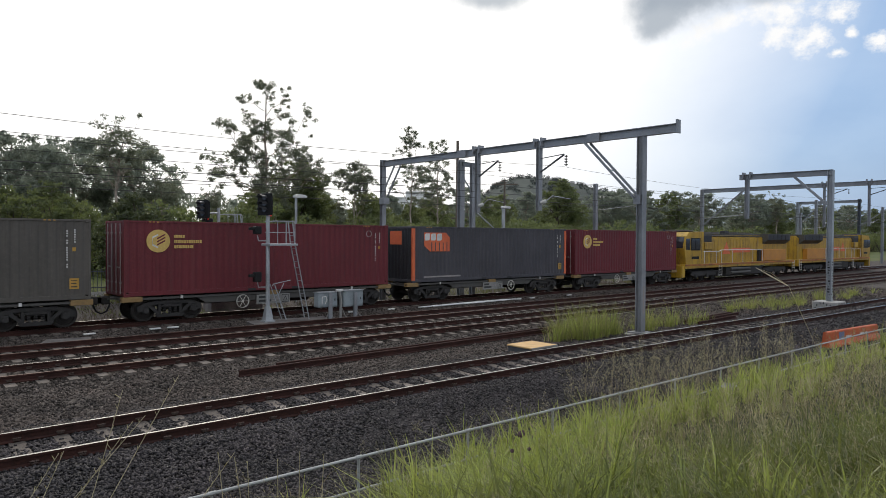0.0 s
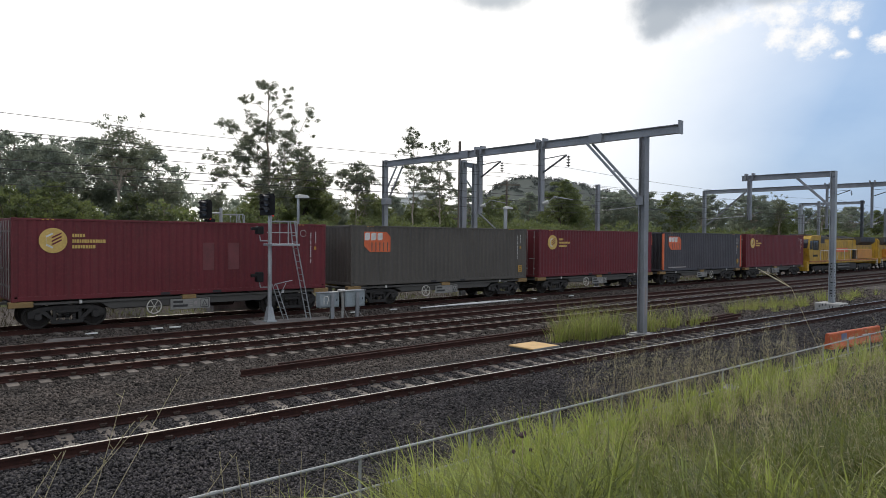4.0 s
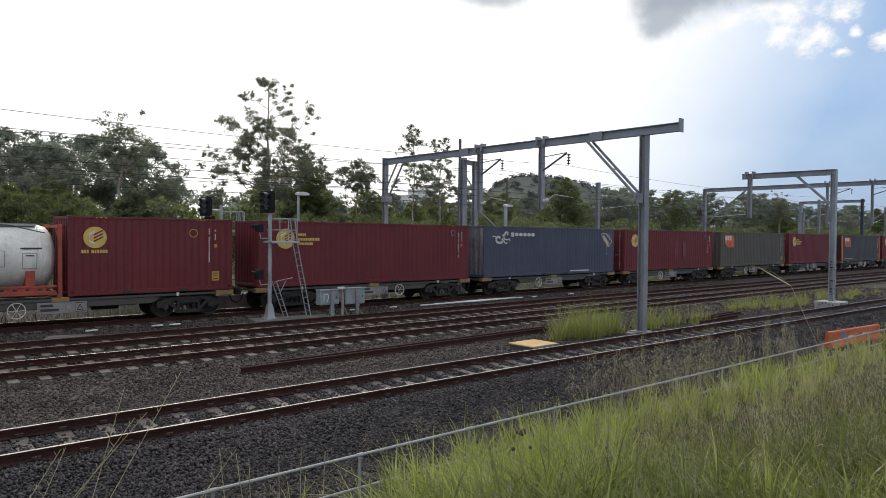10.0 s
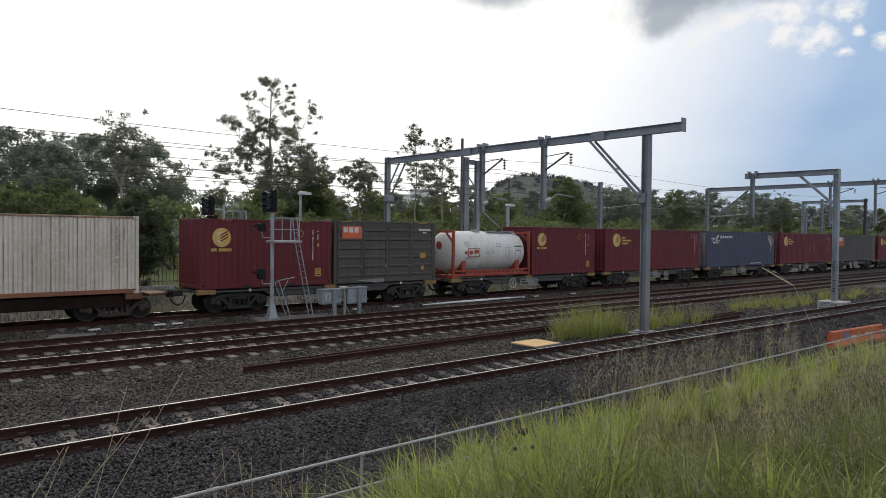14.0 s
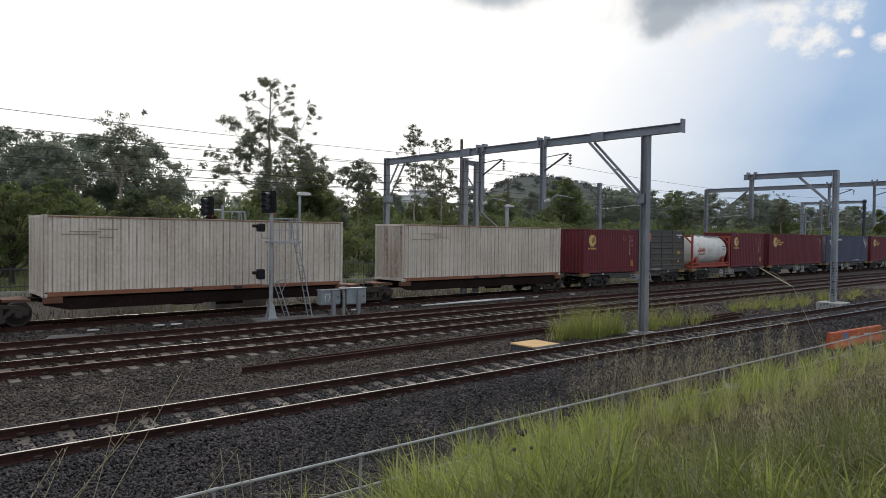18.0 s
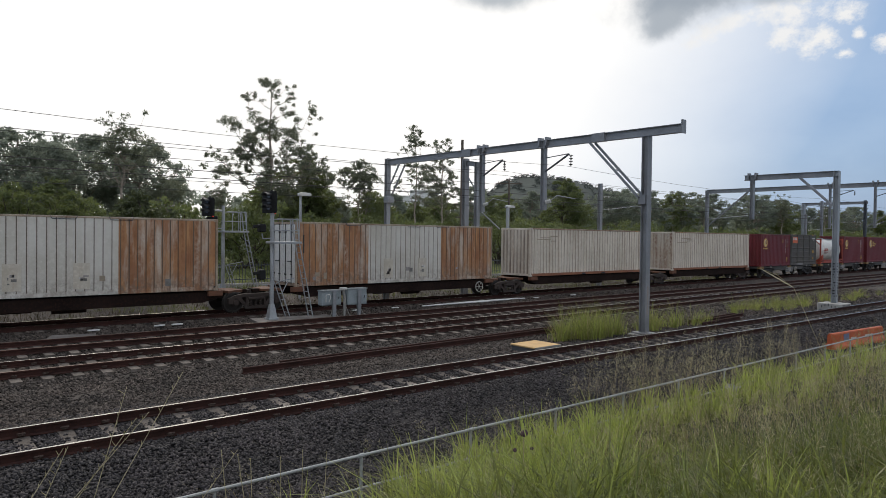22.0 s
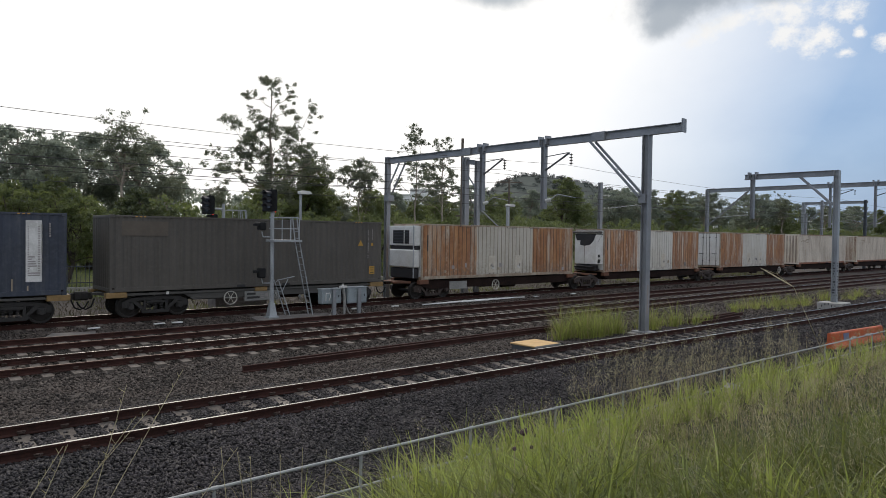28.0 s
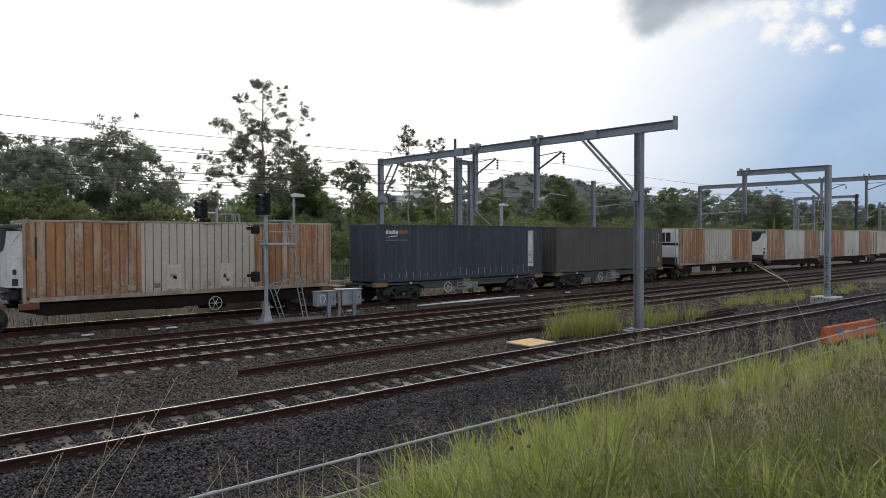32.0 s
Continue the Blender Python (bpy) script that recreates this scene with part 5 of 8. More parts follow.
def logo_block(x0, z1, w, h):
    def f(t, length, height):
        z = DECK + height - z1
        b = part("orange_emblem", Geo().prism([(x0, z), (x0 + w * 0.85, z), (x0 + w, z - h * 0.25), (x0 + w, z - h), (x0 + w * 0.22, z - h), (x0, z - h * 0.7)], "y", SIDE - 0.006, SIDE + 0.004), M_DECAL_O, t, "orange block emblem")
        for k in range(3):
            a = x0 + 0.03 + k * w * 0.24
            part("lettering_bar", Geo().prism([(a, z - 0.10), (a + w * 0.05, z - 0.05), (a + w * 0.19, z - 0.05), (a + w * 0.19, z - h * 0.36), (a + w * 0.14, z - h * 0.42), (a, z - h * 0.42)], "y", SIDE - 0.012, SIDE - 0.004), M_DECAL_W, b, "white lettering bar")
        for k in range(5):
            a = x0 + w * (0.27 + 0.15 * k)
            part("worn_stripe", Geo().box(a, SIDE - 0.009, z - h * 0.97, a + w * 0.035, SIDE - 0.004, z - h * 0.52), mat_of(t), b)
    return f


def logo_horse(t, length, height):
    """White emblem with a row of letter blocks."""
    z = DECK + height - 0.20
    g = Geo()

    def ribbon(pts, wide):
        for (xa, za), (xb, zb) in zip(pts, pts[1:]):
            g.bar((xa, SIDE - 0.002, z + za), (xb, SIDE - 0.002, z + zb), 0.008, wide)

    coil = [(1.18 + (0.06 + 0.031 * k) * math.cos(0.55 * k), -0.52 + (0.05 + 0.021 * k) * math.sin(0.55 * k)) for k in range(14)]
    ribbon(coil, 0.13)
    ribbon([(0.66, -0.42), (0.82, -0.36), (0.98, -0.44)], 0.07)
    ribbon([(1.40, -0.62), (1.58, -0.44), (1.66, -0.22), (1.78, -0.12), (1.92, -0.20), (1.84, -0.30)], 0.13)
    ribbon([(1.62, -0.50), (1.82, -0.58), (2.0, -0.52), (2.08, -0.64)], 0.07)
    ribbon([(1.55, -0.60), (1.70, -0.78), (1.86, -0.74)], 0.06)
    part("white_emblem", g, M_DECAL_W, t, "white coiled emblem")
    for k in range(6):
        x = 2.16 + k * 0.35
        a, c = (z - 0.40, z - 0.14) if k == 0 else (z - 0.36, z - 0.16)
        part("lettering_bar", Geo().prism([(x, a + 0.05), (x + 0.05, a), (x + 0.22, a), (x + 0.27, a + 0.05), (x + 0.27, c - 0.05), (x + 0.22, c), (x + 0.05, c), (x, c - 0.05)], "y", SIDE - 0.006, SIDE + 0.004), M_DECAL_W, t, "white lettering block")
    g = Geo()
    for a, b in (((10.82, -0.12), (11.40, -0.15)), ((11.40, -0.15), (11.95, -0.62)), ((11.95, -0.62), (11.62, -0.98)), ((11.62, -0.98), (10.86, -0.30)), ((10.86, -0.30), (10.82, -0.12))):
        g.bar((a[0], SIDE - 0.002, z + a[1]), (b[0], SIDE - 0.002, z + b[1]), 0.008, 0.07)
    g.bar((10.98, SIDE - 0.004, z - 0.30), (11.55, SIDE - 0.004, z - 0.86), 0.008, 0.26)
    part("shield_emblem", g, M_BUFF, t, "buff tilted emblem")
    part("blue_scuff", plate(7.55, DECK + 0.17, 9.5, DECK + 0.24), M_DECAL_W, t, "chalky scuff along the bottom rail")


def logo_sea(t, length, height):
    z = DECK + height - 0.26
    for k in range(7):
        x = 0.52 + k * 0.20
        m = M_DECAL_W if k < 4 else M_FADED_ORANGE
        part("lettering_bar", Geo().prism([(x, z - 0.20), (x + 0.03, z - 0.23), (x + 0.16, z - 0.23), (x + 0.16, z - 0.02 - 0.05 * (k % 2)), (x, z - 0.06)], "y", SIDE - 0.006, SIDE + 0.004), m, t, "worn white lettering bar" if k < 4 else "faded orange lettering bar")
    part("swoosh", Geo().prism([(0.5, z - 0.40), (0.9, z - 0.32), (1.28, z - 0.29), (1.28, z - 0.33), (0.9, z - 0.38)], "y", SIDE - 0.006, SIDE + 0.004), M_DECAL_W, t, "white swoosh")
    part("lettering_line", Geo().box(0.5, SIDE - 0.006, z - 0.55, 1.1, SIDE + 0.004, z - 0.51).box(1.14, SIDE - 0.006, z - 0.55, 1.88, SIDE + 0.004, z - 0.51), M_DECAL_P, t, "thin pale lettering bars")
    part("white_panel", plate(10.94, DECK + 0.50, 11.42, DECK + 2.62), M_DECAL_W, t, "white upright marking panel")
    g = Geo()
    rng = random.Random(2)
    for k in range(22):
        zz = DECK + 0.7 + k * 0.08
        g.box(11.00, SIDE - 0.009, zz, 11.03 + rng.uniform(0, 0.3) * (k < 9), SIDE - 0.004, zz + 0.045)
        g.box(11.30, SIDE - 0.009, zz, 11.37, SIDE - 0.004, zz + 0.045)
    part("panel_mark", g, M_DECAL_P, t)
    g = Geo()
    for k in range(24):
        x = 0.4 + k * 0.46
        g.box(x, SIDE - 0.004, DECK + 0.2, x + 0.045, SIDE + 0.006, DECK + 0.2 + rng.uniform(0.12, 0.42))
    part("scrape_mark", g, M_STAIN_PALE, t, "pale scrapes along the foot of the wall")


M_FADED_ORANGE = material("faded_orange_lettering", (0.30, 0.16, 0.08), 0.7, grain=12, blotch=2)
M_BUFF = material("buff_marking", (0.52, 0.46, 0.36), 0.6, dark=(0.40, 0.35, 0.27), grain=14, blotch=2)
M_PATCH = material("faded_maroon_patch", (0.165, 0.045, 0.05), 0.6, grain=9, blotch=2)
M_STAIN_PALE = material("pale_scrapes", (0.33, 0.27, 0.20), 0.7, grain=9, blotch=2)
M_ENDDARK = material("near_black", (0.022, 0.022, 0.026), 0.6, grain=9, blotch=1)


def logo_slate(t, length, height):
    logo_block(0.75, 0.32, 1.75, 0.98)(t, length, height)
    for x in (0.0, length - 0.1):
        part("orange_post", Geo().box(x - 0.006, SIDE - 0.006, DECK + 0.12, x + 0.16, SIDE + 0.1, DECK + height - 0.12), M_DECAL_O, t, "orange corner post")
    part("orange_emblem", Geo().box(-0.012, -0.3, DECK + height - 0.95, 0.0, 0.7, DECK + height - 0.25), M_DECAL_O, t, "orange block emblem")
    part("lettering_line", plate(0.75, DECK + 0.24, 3.3, DECK + 0.32), M_DECAL_P, t, "thin grey lettering bar")


def tank_container(at):
    t = thing("tank_container", "white tank container in an orange-red frame, soiled", "container", "shipping containers")
    L, H, z, s = 6.058, 2.59, DECK, 1.219
    for x in (0.0, L - 0.13):
        for y in (-s, s - 0.13):
            part("corner_post", Geo().box(x, y, z + 0.118, x + 0.13, y + 0.13, z + H - 0.118, 0.01), M_TANKFRAME, t)
            for zz in (z, z + H - 0.118):
                part("corner_casting", Geo().box(max(-0.004, x - 0.03), min(y, s - 0.162) , zz, min(L + 0.004, x + 0.16), max(y + 0.13, -s + 0.162), zz + 0.118, 0.01), M_TANKFRAME, t)
        part("end_beam", Geo().box(x + 0.01, -s + 0.165, z + H - 0.13, x + 0.12, s - 0.165, z + H - 0.02), M_TANKFRAME, t)
        part("end_beam", Geo().box(x + 0.01, -s + 0.165, z + 0.02, x + 0.12, s - 0.165, z + 0.18), M_TANKFRAME, t)
        for a in (-1, 1):
            part("diagonal_brace", Geo().bar((x + 0.065, a * 1.1, z + H - 0.6), (x + 0.065, a * 0.55, z + H - 0.1), 0.08, 0.09), M_TANKFRAME, t)
            part("diagonal_brace", Geo().bar((x + 0.065, a * 1.1, z + 0.55), (x + 0.065, a * 0.5, z + 0.12), 0.08, 0.09), M_TANKFRAME, t)
    for y in (-s + 0.02, s - 0.12):
        part("side_rail", Geo().box(0.17, y, z + 0.10, L - 0.17, y + 0.1, z + 0.24, 0.01), M_TANKFRAME, t)
        part("upper_side_rail", Geo().box(0.17, y + 0.01, z + 0.36, L - 0.17, y + 0.07, z + 0.44, 0.01), M_TANKFRAME, t)
        part("rail_web", Geo().box(0.9, y + 0.03, z + 0.235, L - 0.5, y + 0.05, z + 0.365), M_TANKFRAME, t)
    for k in range(14):
        x = 0.5 + k * 0.37
        part("rail_slot", Geo().box(x, -s + 0.045, z + 0.27, x + 0.12, -s + 0.055, z + 0.335), M_GRILLE, t)
    for x in (0.75, L - 1.1):
        part("saddle", Geo().prism([(-1.1, z + 0.2), (1.1, z + 0.2), (1.1, z + 0.95), (0.85, z + 0.62), (-0.85, z + 0.62), (-1.1, z + 0.95)], "x", x, x + 0.28), M_TANKFRAME, t)
    r, cz = 1.15, z + 1.42
    prof = [(0.001, 0.05), (0.45, 0.08), (0.85, 0.19), (1.07, 0.36), (r, 0.62), (r, L - 0.62), (1.07, L - 0.36), (0.85, L - 0.19), (0.45, L - 0.08), (0.001, L - 0.05)]
    g = Geo().lathe(prof, n=40)
    g.v = [(y, x, zz + cz) for x, y, zz in g.v]
    shell = part("tank_shell", g, M_TANK, t, "white cylindrical tank", True)
    for x in (0.66, 2.2, 3.9, L - 0.66):
        part("cladding_band", Geo().lathe([(r + 0.001, -0.03), (r + 0.012, -0.02), (r + 0.012, 0.02), (r + 0.001, 0.03)], n=40), M_TANK, shell)
        o = shell.children[-1]
        o.matrix_basis = Matrix.Translation((x, 0, cz)) @ Matrix.Rotation(radians(-90), 4, "Z")
    walk_ = part("roof_walkway", Geo().box(3.2, -0.55, cz + r - 0.06, L - 0.7, 0.05, cz + r + 0.02), M_STEEL_LIGHT, t)
    part("hatch", Geo().tube((2.5, -0.2, cz + r - 0.05), (2.5, -0.2, cz + r + 0.1), 0.26, n=16), M_STEEL_LIGHT, t)
    part("handrail", Geo().path([(L - 2.2, -0.6, cz + r + 0.02), (L - 1.5, -0.75, cz + r - 0.05), (L - 0.5, -0.95, cz + 0.85)], 0.02), M_STEEL_DARK, t)
    def panel(x0, x1, a0, a1, m, lab):
        g = Geo()
        n = 5
        v, f = [], []
        for i in range(n + 1):
            a = radians(a0 + (a1 - a0) * i / n)
            for x in (x0, x1):
                v.append((x, -math.cos(a) * (r + 0.016), cz + math.sin(a) * (r + 0.016)))
        for i in range(n):
            f.append((2 * i, 2 * i + 1, 2 * i + 3, 2 * i + 2))
        part("placard", g.add(v, f), m, shell, lab)
    def outline(x0, x1, a0, a1, m, lab, e=0.025, w=1.2):
        panel(x0, x1, a0, a0 + w, m, lab), panel(x0, x1, a1 - w, a1, m, lab)
        panel(x0, x0 + e, a0 + w, a1 - w, m, lab), panel(x1 - e, x1, a0 + w, a1 - w, m, lab)
    outline(1.15, 2.05, -14, 10, M_TANKFRAME, "faded red emblem outline", 0.05, 2.2)
    panel(0.9, 1.1, -6, 2, M_TANKFRAME, "faded red lettering bar")
    panel(1.25, 1.5, -6, 4, M_TANKFRAME, "faded red lettering bar")
    panel(1.6, 1.95, -4, 5, M_TANKFRAME, "faded red lettering bar")
    panel(0.95, 1.9, -17, -15.5, M_DECAL_K, "dark lettering bar")
    outline(0.95, 1.3, 16, 28, M_DECAL_P, "grey placard outline")
    outline(2.55, 2.7, -6, 0, M_DECAL_P, "small data plate")
    outline(2.85, 3.1, -4, 6, M_DECAL_P, "small data plate")
    outline(3.35, 3.7, 14, 24, M_DECAL_P, "grey placard outline")
    outline(4.05, 4.35, -16, 12, M_DECAL_P, "grey access panel outline")
    outline(4.85, 5.3, -20, 8, M_DECAL_P, "grey access panel outline")
    panel(4.8, 5.45, 14, 17, M_DECAL_K, "dark lettering bar")
    panel(4.95, 5.2, 2, 4, M_DECAL_K, "dark lettering bar")
    part("end_plate", Geo().tube((0.03, 0, cz + 0.35), (0.06, 0, cz + 0.35), 0.22, n=16), M_TANKFRAME, shell, "red end emblem")
    return mover(t, at)


def open_side_container(at):
    """Ribbed bulk container with side gates."""
    t = thing("bulk_container", "grey-olive ribbed bulk container with side gates and a red emblem", "container", "shipping containers")
    L, H, z, s = 6.058, 2.96, DECK, 1.219
    frame_parts(t, L, H, M_OLIVE, w=0.12)
    for y0, y1, out in ((-s + 0.03, -s + 0.07, -1), (s - 0.07, s - 0.03, 1)):
        part("side_wall", Geo().box(0.12, y0, z + 0.18, L - 0.12, y1, z + H - 0.085), M_OLIVE, t)
        if out < 0:
            for k in range(4):
                x0 = 0.14 + k * 1.445
                gate = part("side_gate", Geo().box(x0 + 0.04, -s - 0.002, z + 0.24, x0 + 0.10, -s + 0.03, z + H - 0.16).box(x0 + 1.34, -s - 0.002, z + 0.24, x0 + 1.40, -s + 0.03, z + H - 0.16), M_OLIVE, t)
                for j in range(6):
                    zz = z + 0.30 + j * 0.43
                    part("gate_rib", Geo().prism([(-s + 0.03, zz), (-s - 0.012, zz + 0.03), (-s - 0.012, zz + 0.11), (-s + 0.03, zz + 0.14)], "x", x0 + 0.10, x0 + 1.34), M_OLIVE, gate)
            for x in (1.5, 2.95, 4.4):
                part("gate_post", Geo().box(x, -s - 0.02, z + 0.18, x + 0.1, -s + 0.03, z + H - 0.085, 0.01), M_OLIVE, t)
                part("latch", Geo().box(x - 0.08, -s - 0.04, z + 0.75, x + 0.0, -s - 0.0, z + 0.82), M_PLATE, t)
    for x in (0.02, L - 0.06):
        part("end_wall", Geo().box(x, -s + 0.12, z + 0.16, x + 0.04, s - 0.12, z + H - 0.12), M_OLIVE, t)
    part("roof", Geo().box(0.12, -s + 0.07, z + H - 0.06, L - 0.12, s - 0.07, z + H - 0.01), M_OLIVE, t)
    zz = z + H - 0.18
    b = part("red_emblem", Geo().prism([(0.42, zz - 0.08), (1.42, zz - 0.08), (1.5, zz - 0.2), (1.5, zz - 0.66), (0.42, zz - 0.66)], "y", SIDE - 0.026, SIDE - 0.014), M_DECAL_O, t, "red-orange emblem block")
    for k in range(3):
        a = 0.42 + k * 0.3
        part("lettering_bar", Geo().box(a + 0.06, SIDE - 0.034, zz - 0.38, a + 0.28, SIDE - 0.022, zz - 0.14), M_DECAL_W, b, "white lettering bar")
    part("serial_marking", plate(4.95, z + H - 0.42, 5.7, z + H - 0.33, proud=0.02), M_DECAL_W, t, "white serial bar")
    part("serial_marking", plate(5.2, z + H - 0.56, 5.45, z + H - 0.49, proud=0.02), M_DECAL_W, t, "white serial bar")
    part("placard", plate(5.05, z + 1.15, 5.4, z + 1.42, proud=0.02), M_DECAL_Y, t, "yellow placard")
    part("placard", plate(5.1, z + 0.55, 5.3, z + 0.76, proud=0.02), M_DECAL_Y, t, "yellow warning sign")
    part("height_marking", plate(0.4, z + H - 0.07, 0.9, z + H - 0.035).box(5.0, SIDE - 0.006, z + H - 0.07, 5.5, SIDE + 0.004, z + H - 0.035), M_DECAL_Y, t)
    part("bent_flap", Geo().prism([(1.2, z + 0.14), (2.8, z + 0.2), (2.8, z + 0.02), (2.3, z + 0.0)], "y", SIDE - 0.02, SIDE - 0.005), M_PLATE, t)
    return mover(t, at)


def reefer(label, at, wall, unit, door_left=False):
    """Insulated container: flat cream panels with dark joints; a cooling unit or doors at its rear end."""
    t = thing("refrigerated_container", label, "container", "shipping containers")
    L, H, z, s = 12.192, 2.896, DECK, 1.219
    frame_parts(t, L, H, M_REEFER_TRIM, foot=wall if wall is M_REEFER_A else None)
    n = 40
    p = (L - 0.18) / n
    for k in range(n):
        x0 = 0.09 + k * p
        part("side_panel", Geo().box(x0 + 0.015, -s + 0.008, z + 0.18, x0 + p - 0.015, -s + 0.05, z + H - 0.085, 0.006), wall, t)
    part("inner_skin", Geo().box(0.09, -s + 0.024, z + 0.18, L - 0.09, -s + 0.06, z + H - 0.085), M_GROOVE, t)
    part("side_wall", Geo().box(0.09, s - 0.06, z + 0.18, L - 0.09, s - 0.01, z + H - 0.085), wall, t)
    part("end_wall", Geo().box(L - 0.06, -s + 0.09, z + 0.16, L - 0.012, s - 0.09, z + H - 0.12), M_WHITE, t)
    part("roof", Geo().box(0.09, -s + 0.07, z + H - 0.06, L - 0.09, s - 0.07, z + H - 0.01), M_WHITE, t)
    for x in (2.6, 6.2, 8.1):
        part("top_loop", Geo().path([(x, SIDE, z + H - 0.02), (x + 0.05, SIDE - 0.012, z + H - 0.12), (x + 0.8, SIDE - 0.012, z + H - 0.12), (x + 0.85, SIDE, z + H - 0.02)], 0.012, 5), M_STEEL_DARK, t)
    rng = random.Random(int(at * 7) % 97)
    for k in range(6):
        x = rng.uniform(0.6, 11.2)
        zz = z + rng.uniform(0.25, 0.6)
        w = rng.uniform(0.10, 0.28)
        part("worn_label", plate(x, zz, x + w, zz + rng.uniform(0.1, 0.3), y=-s + 0.004), rng.choice([M_DECAL_P, M_SCRAP, M_REEFER_TRIM, M_STAIN_PALE]), t, "worn label on the side")
    for x0, x1 in ((4.78, 5.34), (6.92, 7.46)):
        # smooth plates over the joints, with a scraped sticker on each
        p = part("access_plate", Geo().box(x0, SIDE - 0.004, z + 0.26, x1, SIDE + 0.02, z + 1.20, 0.004), M_ACCESS, t, "smooth cream plate with a scraped sticker")
        for k in range(5):
            a, c = x0 + 0.12 + rng.uniform(0, 0.22), z + 0.42 + rng.uniform(0, 0.32)
            part("sticker_scrap", Geo().box(a, SIDE - 0.008, c, a + rng.uniform(0.04, 0.2), SIDE, c + rng.uniform(0.03, 0.16)), rng.choice([M_DECAL_P, M_SCRAP, M_DECAL_W]), p)
    part("serial_marking", Geo().box(0.35, SIDE - 0.002, z + 1.5, 0.42, SIDE + 0.012, z + 2.3), M_DECAL_K, t, "dark upright serial bar")
    if door_left:
        doors_end(t, 0.012, -1, H, M_UNITWHITE, M_ENDDARK)
        part("door_gasket", Geo().box(0.02, -s + 0.09, z + 0.16, 0.06, s - 0.09, z + H - 0.12), M_ENDDARK, t, "black door gasket")
    else:
        part("end_wall", Geo().box(0.02, -s + 0.09, z + 0.16, 0.08, s - 0.09, z + H - 0.12), M_UNITWHITE, t)
    if unit == "hood":
        # bowed white cover with a dark upper screen
        out = [(0.02, -1.1), (-0.42, -0.85), (-0.5, 0.0), (-0.42, 0.85), (0.02, 1.1)]
        u = part("cooling_unit", Geo().prism(out, "z", z + 0.55, z + H - 0.32), M_UNITWHITE, t, "white bowed cooling unit")
        scr = [(a - 0.012, b) for a, b in out[1:4]]
        part("screen", Geo().add([(-0.435, -0.86, z + H - 0.34), (-0.515, 0, z + H - 0.34), (-0.435, 0.86, z + H - 0.34), (-0.435, 0.6, z + H - 1.05), (-0.52, 0, z + H - 1.15), (-0.435, -0.6, z + H - 1.05),
                                  (0.0, -1.11, z + H - 0.34), (-0.30, -0.935, z + H - 0.9)], [(0, 1, 4, 5), (1, 2, 3, 4), (6, 0, 5, 7)]), M_GRILLE, u, "dark upper screen")
        part("visor", Geo().box(-0.56, -1.05, z + H - 0.32, 0.05, 1.05, z + H - 0.17, 0.04), M_UNDER, u)
        part("control_panel", Geo().box(-0.29, -1.02, z + 0.62, -0.05, -0.9, z + 0.86), M_GRILLE, u)
        part("control_window", Geo().box(-0.27, -1.03, z + 1.0, -0.17, -0.92, z + 1.18), M_GRILLE, u)
        part("seam", Geo().box(-0.512, -0.01, z + 0.55, -0.498, 0.01, z + H - 1.1), M_GROOVE, u)
        part("pipework", Geo().path([(-0.35, -0.95, z + 0.45), (-0.5, -0.5, z + 0.35), (-0.5, 0.5, z + 0.4), (-0.35, 0.95, z + 0.3)], 0.05, 6).path([(-0.2, -1.0, z + 0.2), (-0.45, -0.3, z + 0.15), (-0.4, 0.8, z + 0.2)], 0.06, 6)
             .box(-0.42, -0.8, z + 0.08, -0.05, 0.8, z + 0.5, 0.05), M_GRILLE, u, "dark compressor pipework")
    elif unit == "cabinet":
        u = part("cooling_unit", Geo().box(-0.42, -1.08, z + 0.62, 0.02, 1.08, z + 1.55, 0.06), M_UNITWHITE, t, "white lower cooling cabinet")
        part("upper_cabinet", Geo().box(-0.36, -1.08, z + 1.75, 0.02, 1.08, z + H - 0.12, 0.03), M_UNITWHITE, u)
        part("band", Geo().box(-0.3, -1.06, z + 1.55, 0.0, 1.06, z + 1.75), M_GRILLE, u)
        for y0, y1 in ((-0.15, 0.75), (-0.62, -0.25)):
            gr = part("grille", Geo().box(-0.375, y0, z + 1.85, -0.35, y1, z + H - 0.35), M_GRILLE, u, "dark louvred grille")
            for k in range(4):
                part("slat", Geo().box(-0.395, y0, z + 1.93 + k * 0.16, -0.372, y1, z + 1.95 + k * 0.16), M_STEEL_DARK, gr)
        part("skirt", Geo().box(-0.34, -1.0, z + 0.06, 0.0, 1.0, z + 0.6, 0.04), M_GRILLE, u)
        for y in (-1.1, 1.0):
            part("guard_bar", Geo().tube((-0.45, y, z + 0.1), (-0.45, y, z + H - 0.1), 0.03, n=6), M_STEEL_LIGHT, u)
    return mover(t, at)


